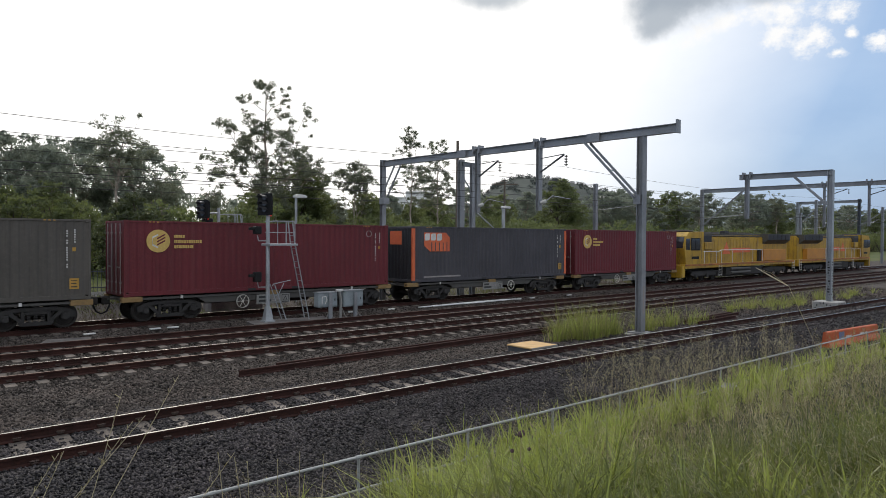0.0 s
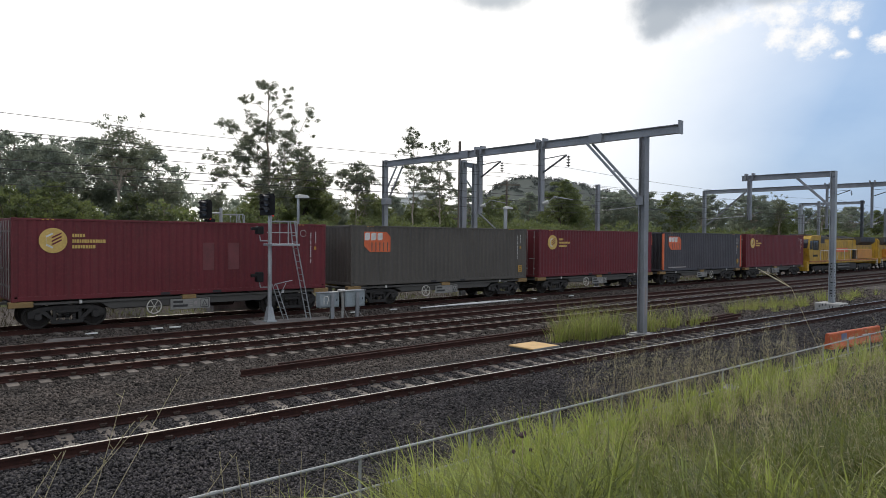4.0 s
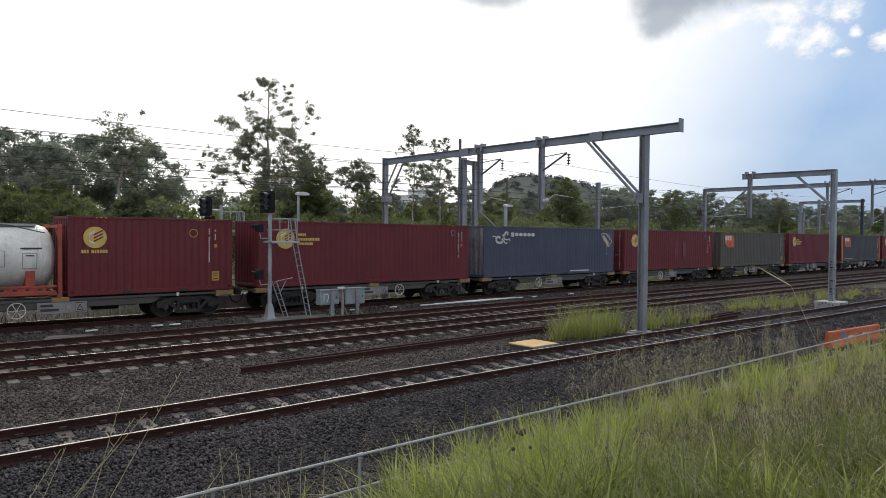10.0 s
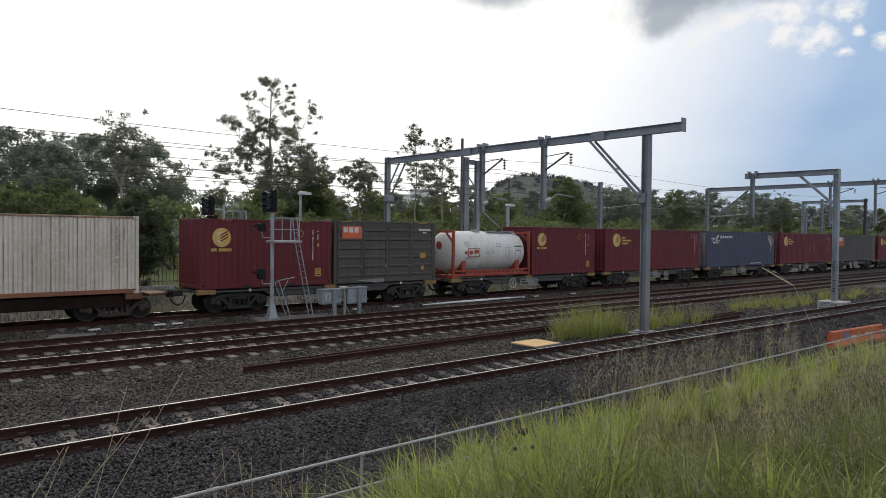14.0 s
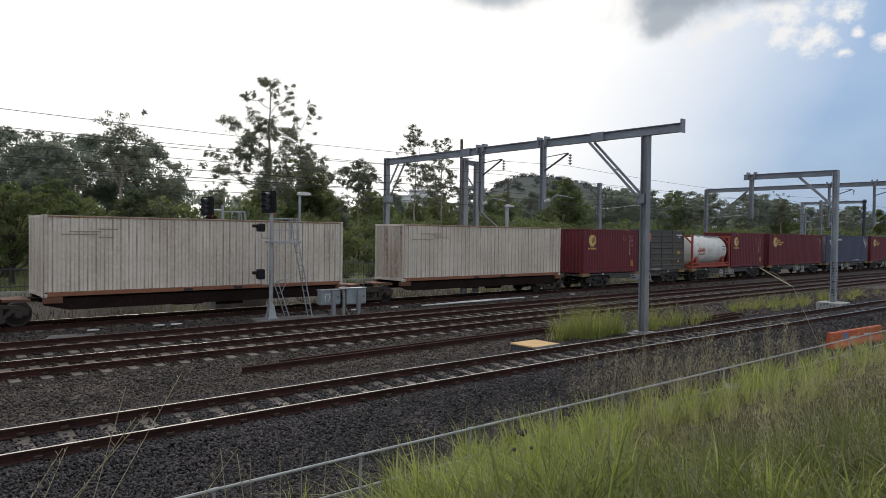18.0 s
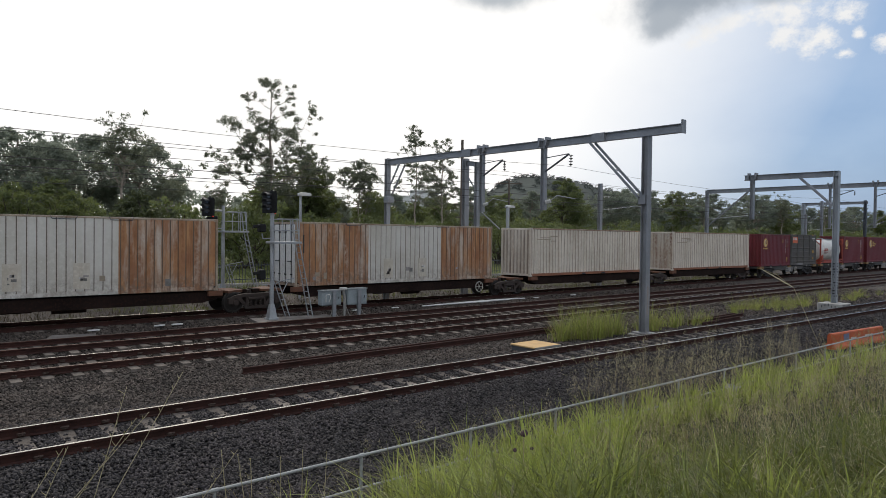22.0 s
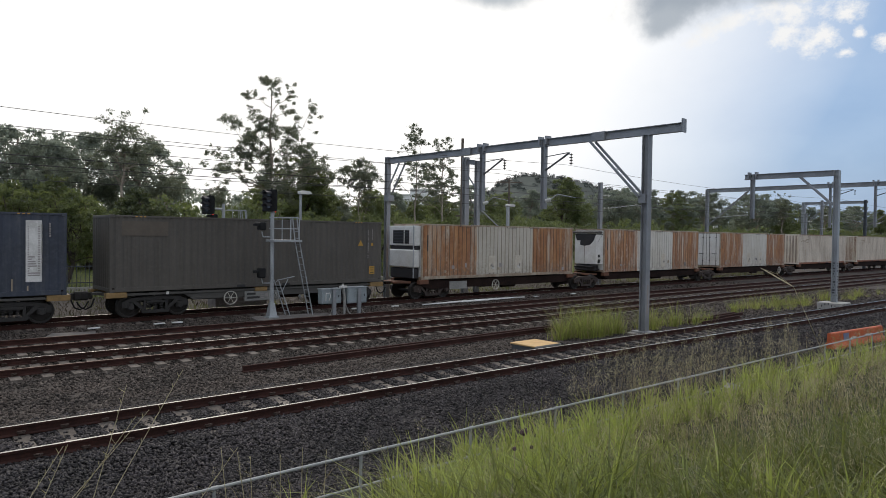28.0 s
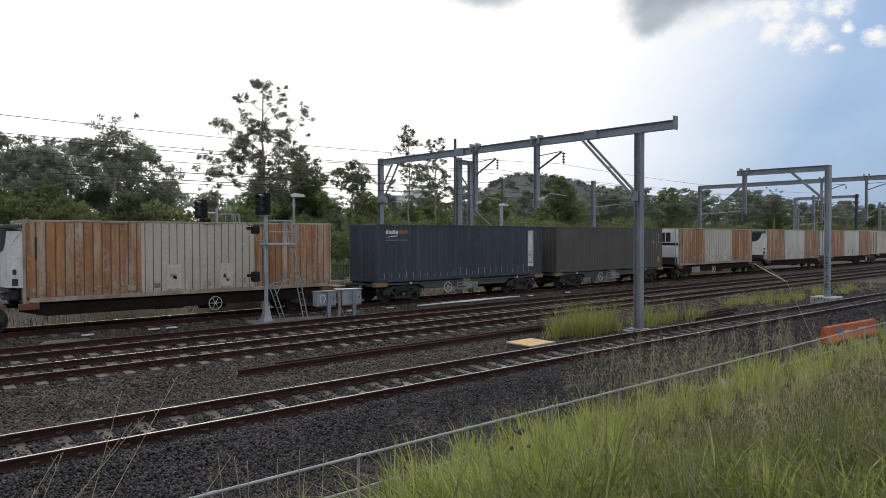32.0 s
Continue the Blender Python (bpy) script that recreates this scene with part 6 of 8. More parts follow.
def bogie_meshes(mat, tag):
    sides = []
    for s in (-1, 1):
        g = Geo()
        y0, y1 = (s * 0.99 - 0.07, s * 0.99 + 0.07)
        # cast side frame: arched top, sloping legs, spring nest
        g.prism([(-1.22, 0.40), (-1.22, 0.62), (-0.95, 0.74), (-0.5, 0.80), (0.5, 0.80), (0.95, 0.74), (1.22, 0.62), (1.22, 0.40), (1.02, 0.40), (1.0, 0.58), (0.78, 0.62), (0.55, 0.66), (-0.55, 0.66), (-0.78, 0.62), (-1.0, 0.58), (-1.02, 0.40)], "y", y0, y1)
        for m in (-1, 1):
            pts = [(m * 0.86, 0.60), (m * 0.70, 0.64), (m * 0.30, 0.24), (m * 0.42, 0.22)]
            g.prism(pts if m > 0 else pts[::-1], "y", y0 + 0.01, y1 - 0.01)
            g.box(m * 0.40 - 0.05, y0, 0.30, m * 0.40 + 0.05, y1, 0.68)
        g.prism([(-0.48, 0.16), (0.48, 0.16), (0.56, 0.28), (-0.56, 0.28)], "y", y0, y1)
        for k in (-0.22, 0, 0.22):
            for j in range(4):
                g.tube((k, s * 0.99, 0.28 + j * 0.07), (k, s * 0.99, 0.32 + j * 0.07), 0.075, n=8)
        g.box(-0.36, s * 0.99 - 0.1, 0.54, 0.36, s * 0.99 + 0.1, 0.64, 0.02)
        for m in (-0.915, 0.915):
            g.box(m - 0.13, s * 0.99 - 0.09, 0.33, m + 0.13, s * 0.99 + 0.11, 0.57, 0.03)
            g.tube((m, s * 1.08, 0.43), (m, s * 1.13, 0.43), 0.10, n=10)
        sides.append(g.mesh("side_frame", mat))
    bolster = Geo().box(-0.24, -1.05, 0.50, 0.24, 1.05, 0.74, 0.03).tube((0, 0, 0.7), (0, 0, 0.9), 0.22, n=12).mesh("bolster", mat)
    w = Geo()
    R = WHEEL_R
    for s in (-1, 1):
        prof = [(0.12, s * 0.70), (R - 0.08, s * 0.715), (R - 0.07, s * 0.69), (R + 0.028, s * 0.69), (R + 0.028, s * 0.715), (R, s * 0.73), (R - 0.01, s * 0.82), (R - 0.07, s * 0.82), (R - 0.085, s * 0.76), (0.14, s * 0.80), (0.12, s * 0.83), (0.001, s * 0.83)]
        w.lathe(prof if s > 0 else prof, n=26)
        for a in range(3):
            an = a * 2.094
            w.tube((0.22 * math.cos(an), s * 0.77, 0.22 * math.sin(an)), (0.22 * math.cos(an), s * 0.80, 0.22 * math.sin(an)), 0.03, n=6)
    w.tube((0, -1.05, 0), (0, 1.05, 0), 0.075, n=10)
    ws = w.mesh("wheelset", M_WHEEL)
    tr = Geo()
    for s in (-1, 1):
        tr.lathe([(R - 0.066, s * 0.8215), (R - 0.012, s * 0.8215)], n=26)
    return sides, bolster, ws, tr.mesh("wheel_rim", M_TREAD if tag == "rust" else M_WHEEL)


BOGIE_GREY = bogie_meshes(M_BOGIE, "grey")
BOGIE_RUSTY = bogie_meshes(M_BOGIE_RUST, "rust")


def add_bogie(t, x, kit):
    b = part("bogie", kit[1], None, t)
    b.location = (x, 0, 0)
    for me in kit[0]:
        part("side_frame", me, None, b)
    for dx in (-0.915, 0.915):
        w = part("wheelset", kit[2], None, b)
        w.location = (dx, 0, WHEEL_R)
        w.data = kit[2]
        WHEELS.append((w, dx))


def handwheel(t, x, z, y=-1.16):
    g = Geo().lathe([(0.25, -0.018), (0.285, -0.018), (0.285, 0.018), (0.25, 0.018), (0.25, -0.018)], n=22, at=(x, y, z))
    w = part("brake_wheel", g, M_HANDWHEEL, t, "pale spoked brake wheel")
    for k in range(6):
        a = k * math.pi / 3
        part("spoke", Geo().tube((x, y, z), (x + 0.26 * math.cos(a), y, z + 0.26 * math.sin(a)), 0.014, n=5), M_HANDWHEEL, w)
    part("hub", Geo().tube((x, y - 0.03, z), (x, y + 0.1, z), 0.04, n=8), M_HANDWHEEL, w)


def coupler(t, x, out):
    part("coupler", Geo().box(min(x, x + out * 0.42), -0.11, 0.72, max(x, x + out * 0.42), 0.11, 0.96, 0.03).box(min(x + out * 0.36, x + out * 0.66), -0.17, 0.68, max(x + out * 0.36, x + out * 0.66), 0.15, 1.0, 0.05), M_BOGIE, t, "grimy knuckle coupler")
    part("brake_hose", Geo().path([(x, -0.35, 0.75), (x + out * 0.12, -0.37, 0.45), (x + out * 0.3, -0.36, 0.36), (x + out * 0.48, -0.35, 0.45), (x + out * 0.6, -0.34, 0.66)], 0.028, 6), M_BLACK, t, "black brake hose")


def wagon(at, wheel_x=4.65, plate_x=5.25, label="grey skeletal container wagon with ochre end pads"):
    """Skeletal wagon: a centre sill, thin side sills with cross arms, two bogies. Its deck runs from x = -0.15 to 12.35."""
    t = thing("container_wagon", label, "wagon", "container wagons")
    L = 12.192
    part("centre_sill", Geo().prism([(-0.35, 0.86), (2.6, 0.86), (3.4, 0.50), (L - 3.4, 0.50), (L - 2.6, 0.86), (L + 0.35, 0.86), (L + 0.35, 0.94), (-0.35, 0.94)], "y", -0.2, 0.2), M_UNDER, t)
    for y in (-1.17, 1.05):
        part("side_sill", Geo().box(-0.12, y, 0.86, L + 0.12, y + 0.12, 0.95, 0.01), M_UNDER, t)
        part("sill_web", Geo().prism([(2.75, 0.86), (3.1, 0.62), (L - 3.1, 0.62), (L - 2.75, 0.86)], "y", y + 0.05, y + 0.07), M_UNDER, t)
    for x in (0.0, 1.7, 3.4, 5.95, 8.6, 10.4, L - 0.1):
        part("cross_arm", Geo().box(x, -1.05, 0.82, x + 0.18, 1.05, 0.93), M_UNDER, t)
    for x in (-0.12, L - 0.62):
        for y in (-1.225, 0.965):
            part("end_pad", Geo().box(x, y, 0.80, x + 0.74, y + 0.26, 0.998, 0.012), M_YELLOW_PAD, t, "ochre corner pad")
    for x in (5.7,):
        part("middle_pad", Geo().box(x, -1.225, 0.83, x + 0.55, -0.99, 0.998, 0.012), M_YELLOW_PAD, t, "ochre pad")
    p = part("data_plate", Geo().box(plate_x, -1.2, 0.43, plate_x + 1.56, -1.16, 0.83, 0.008), M_PLATE, t, "pale grey data plate")
    part("plate_mark", Geo().box(plate_x + 0.1, -1.206, 0.68, plate_x + 0.48, -1.198, 0.77).box(plate_x + 0.1, -1.206, 0.52, plate_x + 0.66, -1.198, 0.61), M_DECAL_K, p)
    g, a, b = Geo(), plate_x + 1.18, plate_x + 1.50
    for q0, q1 in (((a, 0.48), (b, 0.48)), ((b, 0.48), (b, 0.79)), ((b, 0.79), (a, 0.79)), ((a, 0.79), (a, 0.48)), ((a + 0.07, 0.54), (b - 0.07, 0.54)), ((b - 0.07, 0.54), ((a + b) / 2, 0.73)), (((a + b) / 2, 0.73), (a + 0.07, 0.54))):
        g.bar((q0[0], -1.203, q0[1]), (q1[0], -1.203, q1[1]), 0.012, 0.022)
    part("plate_triangle", g, M_DECAL_K, p, "black triangle in a square")
    part("plate_mark", Geo().box(plate_x + 0.92, -1.206, 0.58, plate_x + 1.04, -1.198, 0.72).box(plate_x + 0.72, -1.206, 0.52, plate_x + 0.86, -1.198, 0.56).box(plate_x + 0.72, -1.206, 0.62, plate_x + 0.86, -1.198, 0.65).box(plate_x + 0.72, -1.206, 0.70, plate_x + 0.86, -1.198, 0.73), M_DECAL_P, p)
    handwheel(t, wheel_x, 0.60)
    part("brake_cylinder", Geo().tube((3.9, 0.45, 0.6), (4.7, 0.45, 0.6), 0.17, n=12), M_UNDER_DARK, t)
    part("air_tank", Geo().tube((7.1, -0.6, 0.62), (8.0, -0.6, 0.62), 0.19, n=12), M_UNDER_DARK, t)
    part("brake_rod", Geo().tube((2.6, -0.75, 0.66), (9.6, -0.75, 0.6), 0.025, n=5), M_UNDER_DARK, t)
    for k in (2.05, 10.0):
        part("tie_down", Geo().box(k, -1.21, 0.86, k + 0.09, -1.16, 0.99), M_DECAL_W, t)
    add_bogie(t, 1.70, BOGIE_GREY)
    add_bogie(t, L - 1.66, BOGIE_GREY)
    coupler(t, -0.3, -1)
    coupler(t, L + 0.3, 1)
    return mover(t, at)


def platform_pack(at, n, pitch, first, last, wheels=()):
    """Articulated well-less wagon: n platforms share the bogies between them."""
    for k in range(n):
        t = thing("articulated_wagon", "rust-brown articulated container wagon with a deep dark sill", "wagon", "articulated container wagons")
        L = 12.192
        lo, hi = -1.75, L + 1.75
        part("centre_sill", Geo().prism([(lo + 0.2, 0.80), (0.4, 0.80), (1.3, 0.44), (L - 1.3, 0.44), (L - 0.4, 0.80), (hi - 0.2, 0.80), (hi - 0.2, 0.92), (lo + 0.2, 0.92)], "y", -0.28, 0.28), M_UNDER_DARK, t)
        for y in (-1.10, 0.95):
            part("side_sill", Geo().prism([(-0.1, 0.72), (0.7, 0.52), (L - 0.7, 0.52), (L + 0.1, 0.72), (L + 0.1, 0.95), (-0.1, 0.95)], "y", y, y + 0.15), M_UNDER_DARK, t)
        for x in (-0.12, L - 0.5):
            for y in (-1.225, 0.98):
                part("end_pad", Geo().box(x, y, 0.78, x + 0.6, y + 0.25, 0.998, 0.012), M_RUSTSTEEL, t, "rusty corner pad")
        for x in (lo + 0.5, hi - 1.3):
            part("end_platform", Geo().prism([(x, -0.5), (x + 0.8, -0.9), (x + 0.8, 0.9), (x, 0.5)] if x < 0 else [(x, -0.9), (x + 0.8, -0.5), (x + 0.8, 0.5), (x, 0.9)], "z", 0.83, 0.93), M_RUSTSTEEL, t)
        if k in dict(wheels):
            handwheel(t, dict(wheels)[k], 0.58, -1.14)
        if k == 0 and n > 1:
            part("data_plate", Geo().box(2.0, -1.12, 0.44, 3.25, -1.09, 0.86, 0.008), M_PLATE, t, "pale data plate")
        part("brake_gear", Geo().box(4.5, -0.9, 0.46, 5.6, -0.5, 0.62, 0.03).tube((6.2, -0.8, 0.5), (7.3, -0.8, 0.5), 0.13, n=10), M_UNDER_DARK, t)
        mover(t, at + k * pitch)
        add_bogie(t, -1.75 if k else first, BOGIE_RUSTY)
        if k == n - 1:
            add_bogie(t, last, BOGIE_RUSTY)


M_LOCO_BOX = material("orange_yellow_locker", (0.50, 0.22, 0.03), 0.55, dark=(0.40, 0.17, 0.03), grain=9, blotch=0.8)


def locomotive(at, cab_left):
    """Hood locomotive: cab at one end, long hood, radiator wings, two three-axle bogies. Built with the cab at x = 0, mirrored for the other."""
    t = thing("locomotive", "faded yellow diesel hood locomotive with a sooty roof", "locomotive", "diesel locomotives")
    L, Y = 21.2, M_LOCO

    def X(a):
        return a if cab_left else L - a

    def bx(a0, y0, z0, a1, y1, z1, b=0.0):
        p, q = sorted((X(a0), X(a1)))
        return Geo().box(p, y0, z0, q, y1, z1, b)

    part("underframe", bx(0.5, -1.4, 1.05, L - 0.4, 1.4, 1.38, 0.02), Y, t)
    cab = part("cab", Geo().prism([(X(0.7), 1.38), (X(0.45), 2.55), (X(0.75), 3.55), (X(1.1), 3.86), (X(3.35), 3.92), (X(3.35), 1.38)], "y", -1.42, 1.42), Y, t, "yellow driving cab")
    for s in (-1, 1):
        w = part("side_window", bx(1.45, s * 1.43 - 0.012, 2.52, 2.72, s * 1.43 + 0.012, 3.34, 0.01), M_LENS, cab, "dark side window")
        for a0, z0, a1, z1 in ((1.38, 2.45, 2.79, 2.52), (1.38, 3.34, 2.79, 3.41), (1.38, 2.52, 1.45, 3.34), (2.72, 2.52, 2.79, 3.34), (2.06, 2.52, 2.11, 3.34)):
            part("window_frame", bx(a0, s * 1.435 - 0.02, z0, a1, s * 1.435 + 0.02, z1), M_BLACK, w)
        part("quarter_window", bx(0.66, s * 1.43 - 0.014, 2.5, 1.26, s * 1.43 + 0.014, 3.36, 0.01), M_LENS, cab, "dark quarter window")
        part("number_bar", bx(1.5, s * 1.43 - 0.006, 1.78, 2.6, s * 1.43 + 0.006, 1.98), M_BLACK, cab, "dark number bar")
        part("walkway_edge", bx(0.6, s * 1.41 - 0.03, 1.24, L - 0.5, s * 1.41 + 0.03, 1.37, 0.01), M_LOCO_SILL, t, "rust-orange walkway edge")
        part("roof_edge", bx(5.5, s * 0.86 - 0.1, 3.56, 14.6, s * 0.86 + 0.1, 3.66, 0.03), M_LOCO_ROOF, t)
        part("cab_door", bx(2.75, s * 1.43 - 0.008, 1.4, 3.25, s * 1.43 + 0.008, 3.3), Y, cab)
    part("windscreen", Geo().prism([(X(0.44), 2.62), (X(0.73), 3.5), (X(0.77), 3.48), (X(0.48), 2.6)], "y", -1.25, 1.25), M_LENS, cab, "dark windscreen")
    part("pilot", bx(0.25, -1.35, 0.35, 0.75, 1.35, 1.3, 0.05), Y, t)
    part("headlamp", bx(0.40, -0.25, 2.3, 0.50, 0.25, 2.45), M_DECAL_W, cab)
    hood = part("long_hood", Geo().prism([(-0.95, 1.38), (0.95, 1.38), (0.95, 3.45), (0.7, 3.72), (-0.7, 3.72), (-0.95, 3.45)], "x", min(X(3.35), X(L - 1.0)), max(X(3.35), X(L - 1.0))), Y, t)
    part("hood_roof", bx(3.4, -0.78, 3.70, L - 1.1, 0.78, 3.80, 0.02), M_LOCO_ROOF, hood, "sooty grey roof")
    n = 18
    for k in range(n):
        a = 5.4 + k * 0.55
        if a < 14.6:
            part("hood_door", bx(a + 0.02, -0.975, 1.5, a + 0.53, -0.945, 3.3), Y, hood)
    for a in (6.2, 7.6, 11.0, 12.4, 13.6):
        part("roof_fan", Geo().tube((X(a), 0, 3.8), (X(a), 0, 3.95), 0.5, 0.46, n=14), M_LOCO_ROOF, hood)
    part("exhaust_stack", bx(9.2, -0.2, 3.8, 10.0, 0.2, 4.05, 0.03), M_GRILLE, hood)
    part("cab_roof_unit", bx(1.3, -0.8, 3.9, 2.9, 0.8, 4.05, 0.05), M_LOCO_ROOF, cab)
    part("horn", Geo().tube((X(1.1), 0.5, 4.0), (X(0.75), 0.5, 4.02), 0.03, 0.08, n=8), M_STEEL_DARK, cab)
    # no opening here: a near-black block gives the shade beside the locker
    part("dark_gap", bx(13.75, -1.2, 1.42, 14.15, -0.95, 2.45), M_GRILLE, hood, "dark block standing for the shaded gap")
    for k in range(5):
        part("radiator_slat", bx(15.1 + k * 0.9, -1.44, 3.32, 15.9 + k * 0.9, -1.415, 3.8), M_GRILLE, hood)
    part("intake_mouth", bx(3.7, -1.17, 3.15, 5.1, -1.14, 3.6), M_GRILLE, hood, "dark air intake")
    part("intake_housing", bx(3.6, -1.15, 3.05, 5.2, 1.15, 3.85, 0.05), M_LOCO_ROOF, hood)
    wing = part("radiator_wing", Geo().prism([(-0.9, 2.9), (-1.42, 3.3), (-1.42, 3.85), (1.42, 3.85), (1.42, 3.3), (0.9, 2.9)], "x", min(X(14.9), X(L - 1.4)), max(X(14.9), X(L - 1.4))), M_LOCO_ROOF, hood, "dark radiator wing")
    part("dynamic_brake_bay", bx(3.9, -1.25, 2.5, 5.3, -0.9, 3.1, 0.04), Y, hood)
    part("equipment_locker", bx(14.2, -1.4, 1.42, 18.9, -0.95, 2.45, 0.03), M_LOCO_BOX, t, "orange-yellow equipment locker")
    part("faded_emblem", Geo().prism([(X(7.3), 2.1), (X(8.0), 3.1), (X(8.7), 2.1)], "y", -0.99, -0.975), M_DECAL_O, hood, "faded orange emblem")
    part("faded_emblem", bx(9.0, -0.99, 2.2, 12.4, -0.975, 2.6), M_DECAL_O, hood, "faded orange bars")
    for s in (-1, 1):
        part("handrail", Geo().path([(X(3.4), s * 1.36, 2.35), (X(6.0), s * 1.36, 2.35), (X(6.4), s * 1.36, 2.45), (X(14.0), s * 1.36, 2.45)], 0.032), M_DECAL_W, t, "pale handrail")
        for a in (3.6, 5.6, 6.4, 8.3, 10.2, 12.1, 14.0):
            part("stanchion", Geo().tube((X(a), s * 1.36, 1.38), (X(a), s * 1.36, 2.38), 0.026, n=5), M_DECAL_W, t)
        for a in (5.9, L - 0.9):
            g = Geo()
            for k in range(4):
                g.box(min(X(a), X(a + 0.5)), s * 1.42 - 0.03, 0.40 + 0.24 * k, max(X(a), X(a + 0.5)), s * 1.42 + 0.03, 0.43 + 0.24 * k)
            part("steps", g.tube((X(a), s * 1.42, 0.35), (X(a), s * 1.42, 1.4), 0.02, n=5).tube((X(a + 0.5), s * 1.42, 0.35), (X(a + 0.5), s * 1.42, 1.4), 0.02, n=5), M_DECAL_W, t, "pale access steps")
    part("fuel_tank", Geo().prism([(-1.3, 0.35), (-0.9, 0.22), (0.9, 0.22), (1.3, 0.35), (1.3, 0.98), (-1.3, 0.98)], "x", 7.4, 14.0), M_BOGIE, t)
    for k in range(2):
        part("air_reservoir", Geo().tube((8.0, -1.36, 0.86 - k * 0.3), (11.5, -1.36, 0.86 - k * 0.3), 0.12, n=10), M_UNDER, t)
    for bxx in (4.3, 16.9):
        b = part("bogie_frame", Geo().prism([(bxx - 2.5, 0.55), (bxx - 2.3, 0.8), (bxx + 2.3, 0.8), (bxx + 2.5, 0.55), (bxx + 2.2, 0.42), (bxx - 2.2, 0.42)], "y", -1.22, -1.08)
                 .prism([(bxx - 2.5, 0.55), (bxx - 2.3, 0.8), (bxx + 2.3, 0.8), (bxx + 2.5, 0.55), (bxx + 2.2, 0.42), (bxx - 2.2, 0.42)], "y", 1.08, 1.22).box(bxx - 1.6, -0.9, 0.5, bxx + 1.6, 0.9, 0.8), M_BOGIE, t)
        for dx in (-1.75, 0, 1.75):
            part("axle_box", Geo().box(bxx + dx - 0.2, -1.3, 0.3, bxx + dx + 0.2, -1.2, 0.62, 0.03), M_BOGIE, b)
            w = part("wheelset", BOGIE_GREY[2], None, b)
            w.location = (bxx + dx, 0, WHEEL_R)
            WHEELS.append((w, 0))
    coupler(t, 0.25, -1)
    coupler(t, L - 0.25, 1)
    part("end_buffer_beam", bx(L - 0.5, -1.38, 0.75, L - 0.2, 1.38, 1.38, 0.03), Y, t)
    return mover(t, at)


def build_train():
    locomotive(164.2, False)
    locomotive(142.55, True)
    carl = "maroon forty-foot high-cube container with a faded yellow disc emblem"
    container("container", carl, 129.97, M_RED, placard="small", logo=logo_red, doors_left=True)
    container("container", "slate-grey forty-foot container with orange posts and emblem", 116.78, M_DARKGREY, logo=logo_slate, wall_left=M_ENDDARK)
    container("container", carl, 103.05, M_RED, placard="small", logo=logo_red, doors_left=True)
    container("container", "grey-olive forty-foot container with an orange block emblem", 89.75, M_OLIVE, logo=logo_block(0.72, 0.30, 1.55, 0.98))
    container("container", "maroon forty-foot container with two lighter repainted patches", 76.17, M_RED, placard="small", logo=logo_patches, doors_left=True)
    container("container", "dusty blue forty-foot container with white emblem and block lettering", 62.72, M_BLUE, logo=logo_horse, placard=False, wall_left=M_BLUE_END)
    container("container", carl, 49.37, M_RED, placard="small", logo=logo_red)
    tank_container(35.92)
    small = "maroon twenty-foot container with a yellow disc emblem"
    container("container", small, 42.15, M_REDB, 6.058, logo=logo_disc_small)
    container("container", small, 22.42, M_REDB, 6.058, logo=logo_disc_small)
    open_side_container(28.62)
    container("container", "cream forty-foot container with rust-stained ends", 7.9, M_WHITE, logo=logo_bare, wall_left=M_WHITE_RUST, placard=False, marks=True, dim=True, foot=M_FOOT, trim=M_CREAM_TRIM)
    container("container", "cream forty-foot container with dark run-down stains", -7.82, M_WHITE, logo=logo_bare, placard=False, marks=True, dim=True, foot=M_FOOT, trim=M_CREAM_TRIM)
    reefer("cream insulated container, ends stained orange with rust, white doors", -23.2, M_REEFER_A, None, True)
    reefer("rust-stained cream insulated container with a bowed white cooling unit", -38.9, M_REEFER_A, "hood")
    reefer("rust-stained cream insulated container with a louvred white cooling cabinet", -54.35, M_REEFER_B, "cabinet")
    container("container", "plain grey-olive forty-foot container, scuffed", -69.07, M_OLIVE, logo=logo_faded, dim=True)
    container("container", "worn blue-grey forty-foot container with white block emblem and panel", -82.66, M_BLUEGREY, logo=logo_sea, placard=False, dim=True)
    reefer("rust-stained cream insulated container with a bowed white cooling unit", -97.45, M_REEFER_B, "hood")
    for k, x in enumerate((129.97, 116.55, 103.1, 89.7, 76.2, 62.75, 49.37, 35.95, 22.45, -69.07, -82.66)):
        wagon(x, 7.55 if x in (22.45, 49.37, 116.55) else 4.65)
    platform_pack(-54.35, 5, 15.57, 0.9, 11.4, ((0, 5.44), (2, 11.3)))
    platform_pack(-97.45, 1, 15.6, -1.75, 11.4, ((0, 6.75),))


def logo_faded(t, length, height):
    part("faded_emblem", plate(0.42, DECK + height - 0.77, 2.1, DECK + height - 0.22, proud=0.003), M_FADED, t, "faded brown emblem patch")
    part("warning_sign", Geo().prism([(length - 1.35, DECK + 1.75), (length - 1.05, DECK + 1.75), (length - 1.2, DECK + 2.02)], "y", SIDE - 0.006, SIDE + 0.004), M_DECAL_Y, t, "yellow triangle sign")


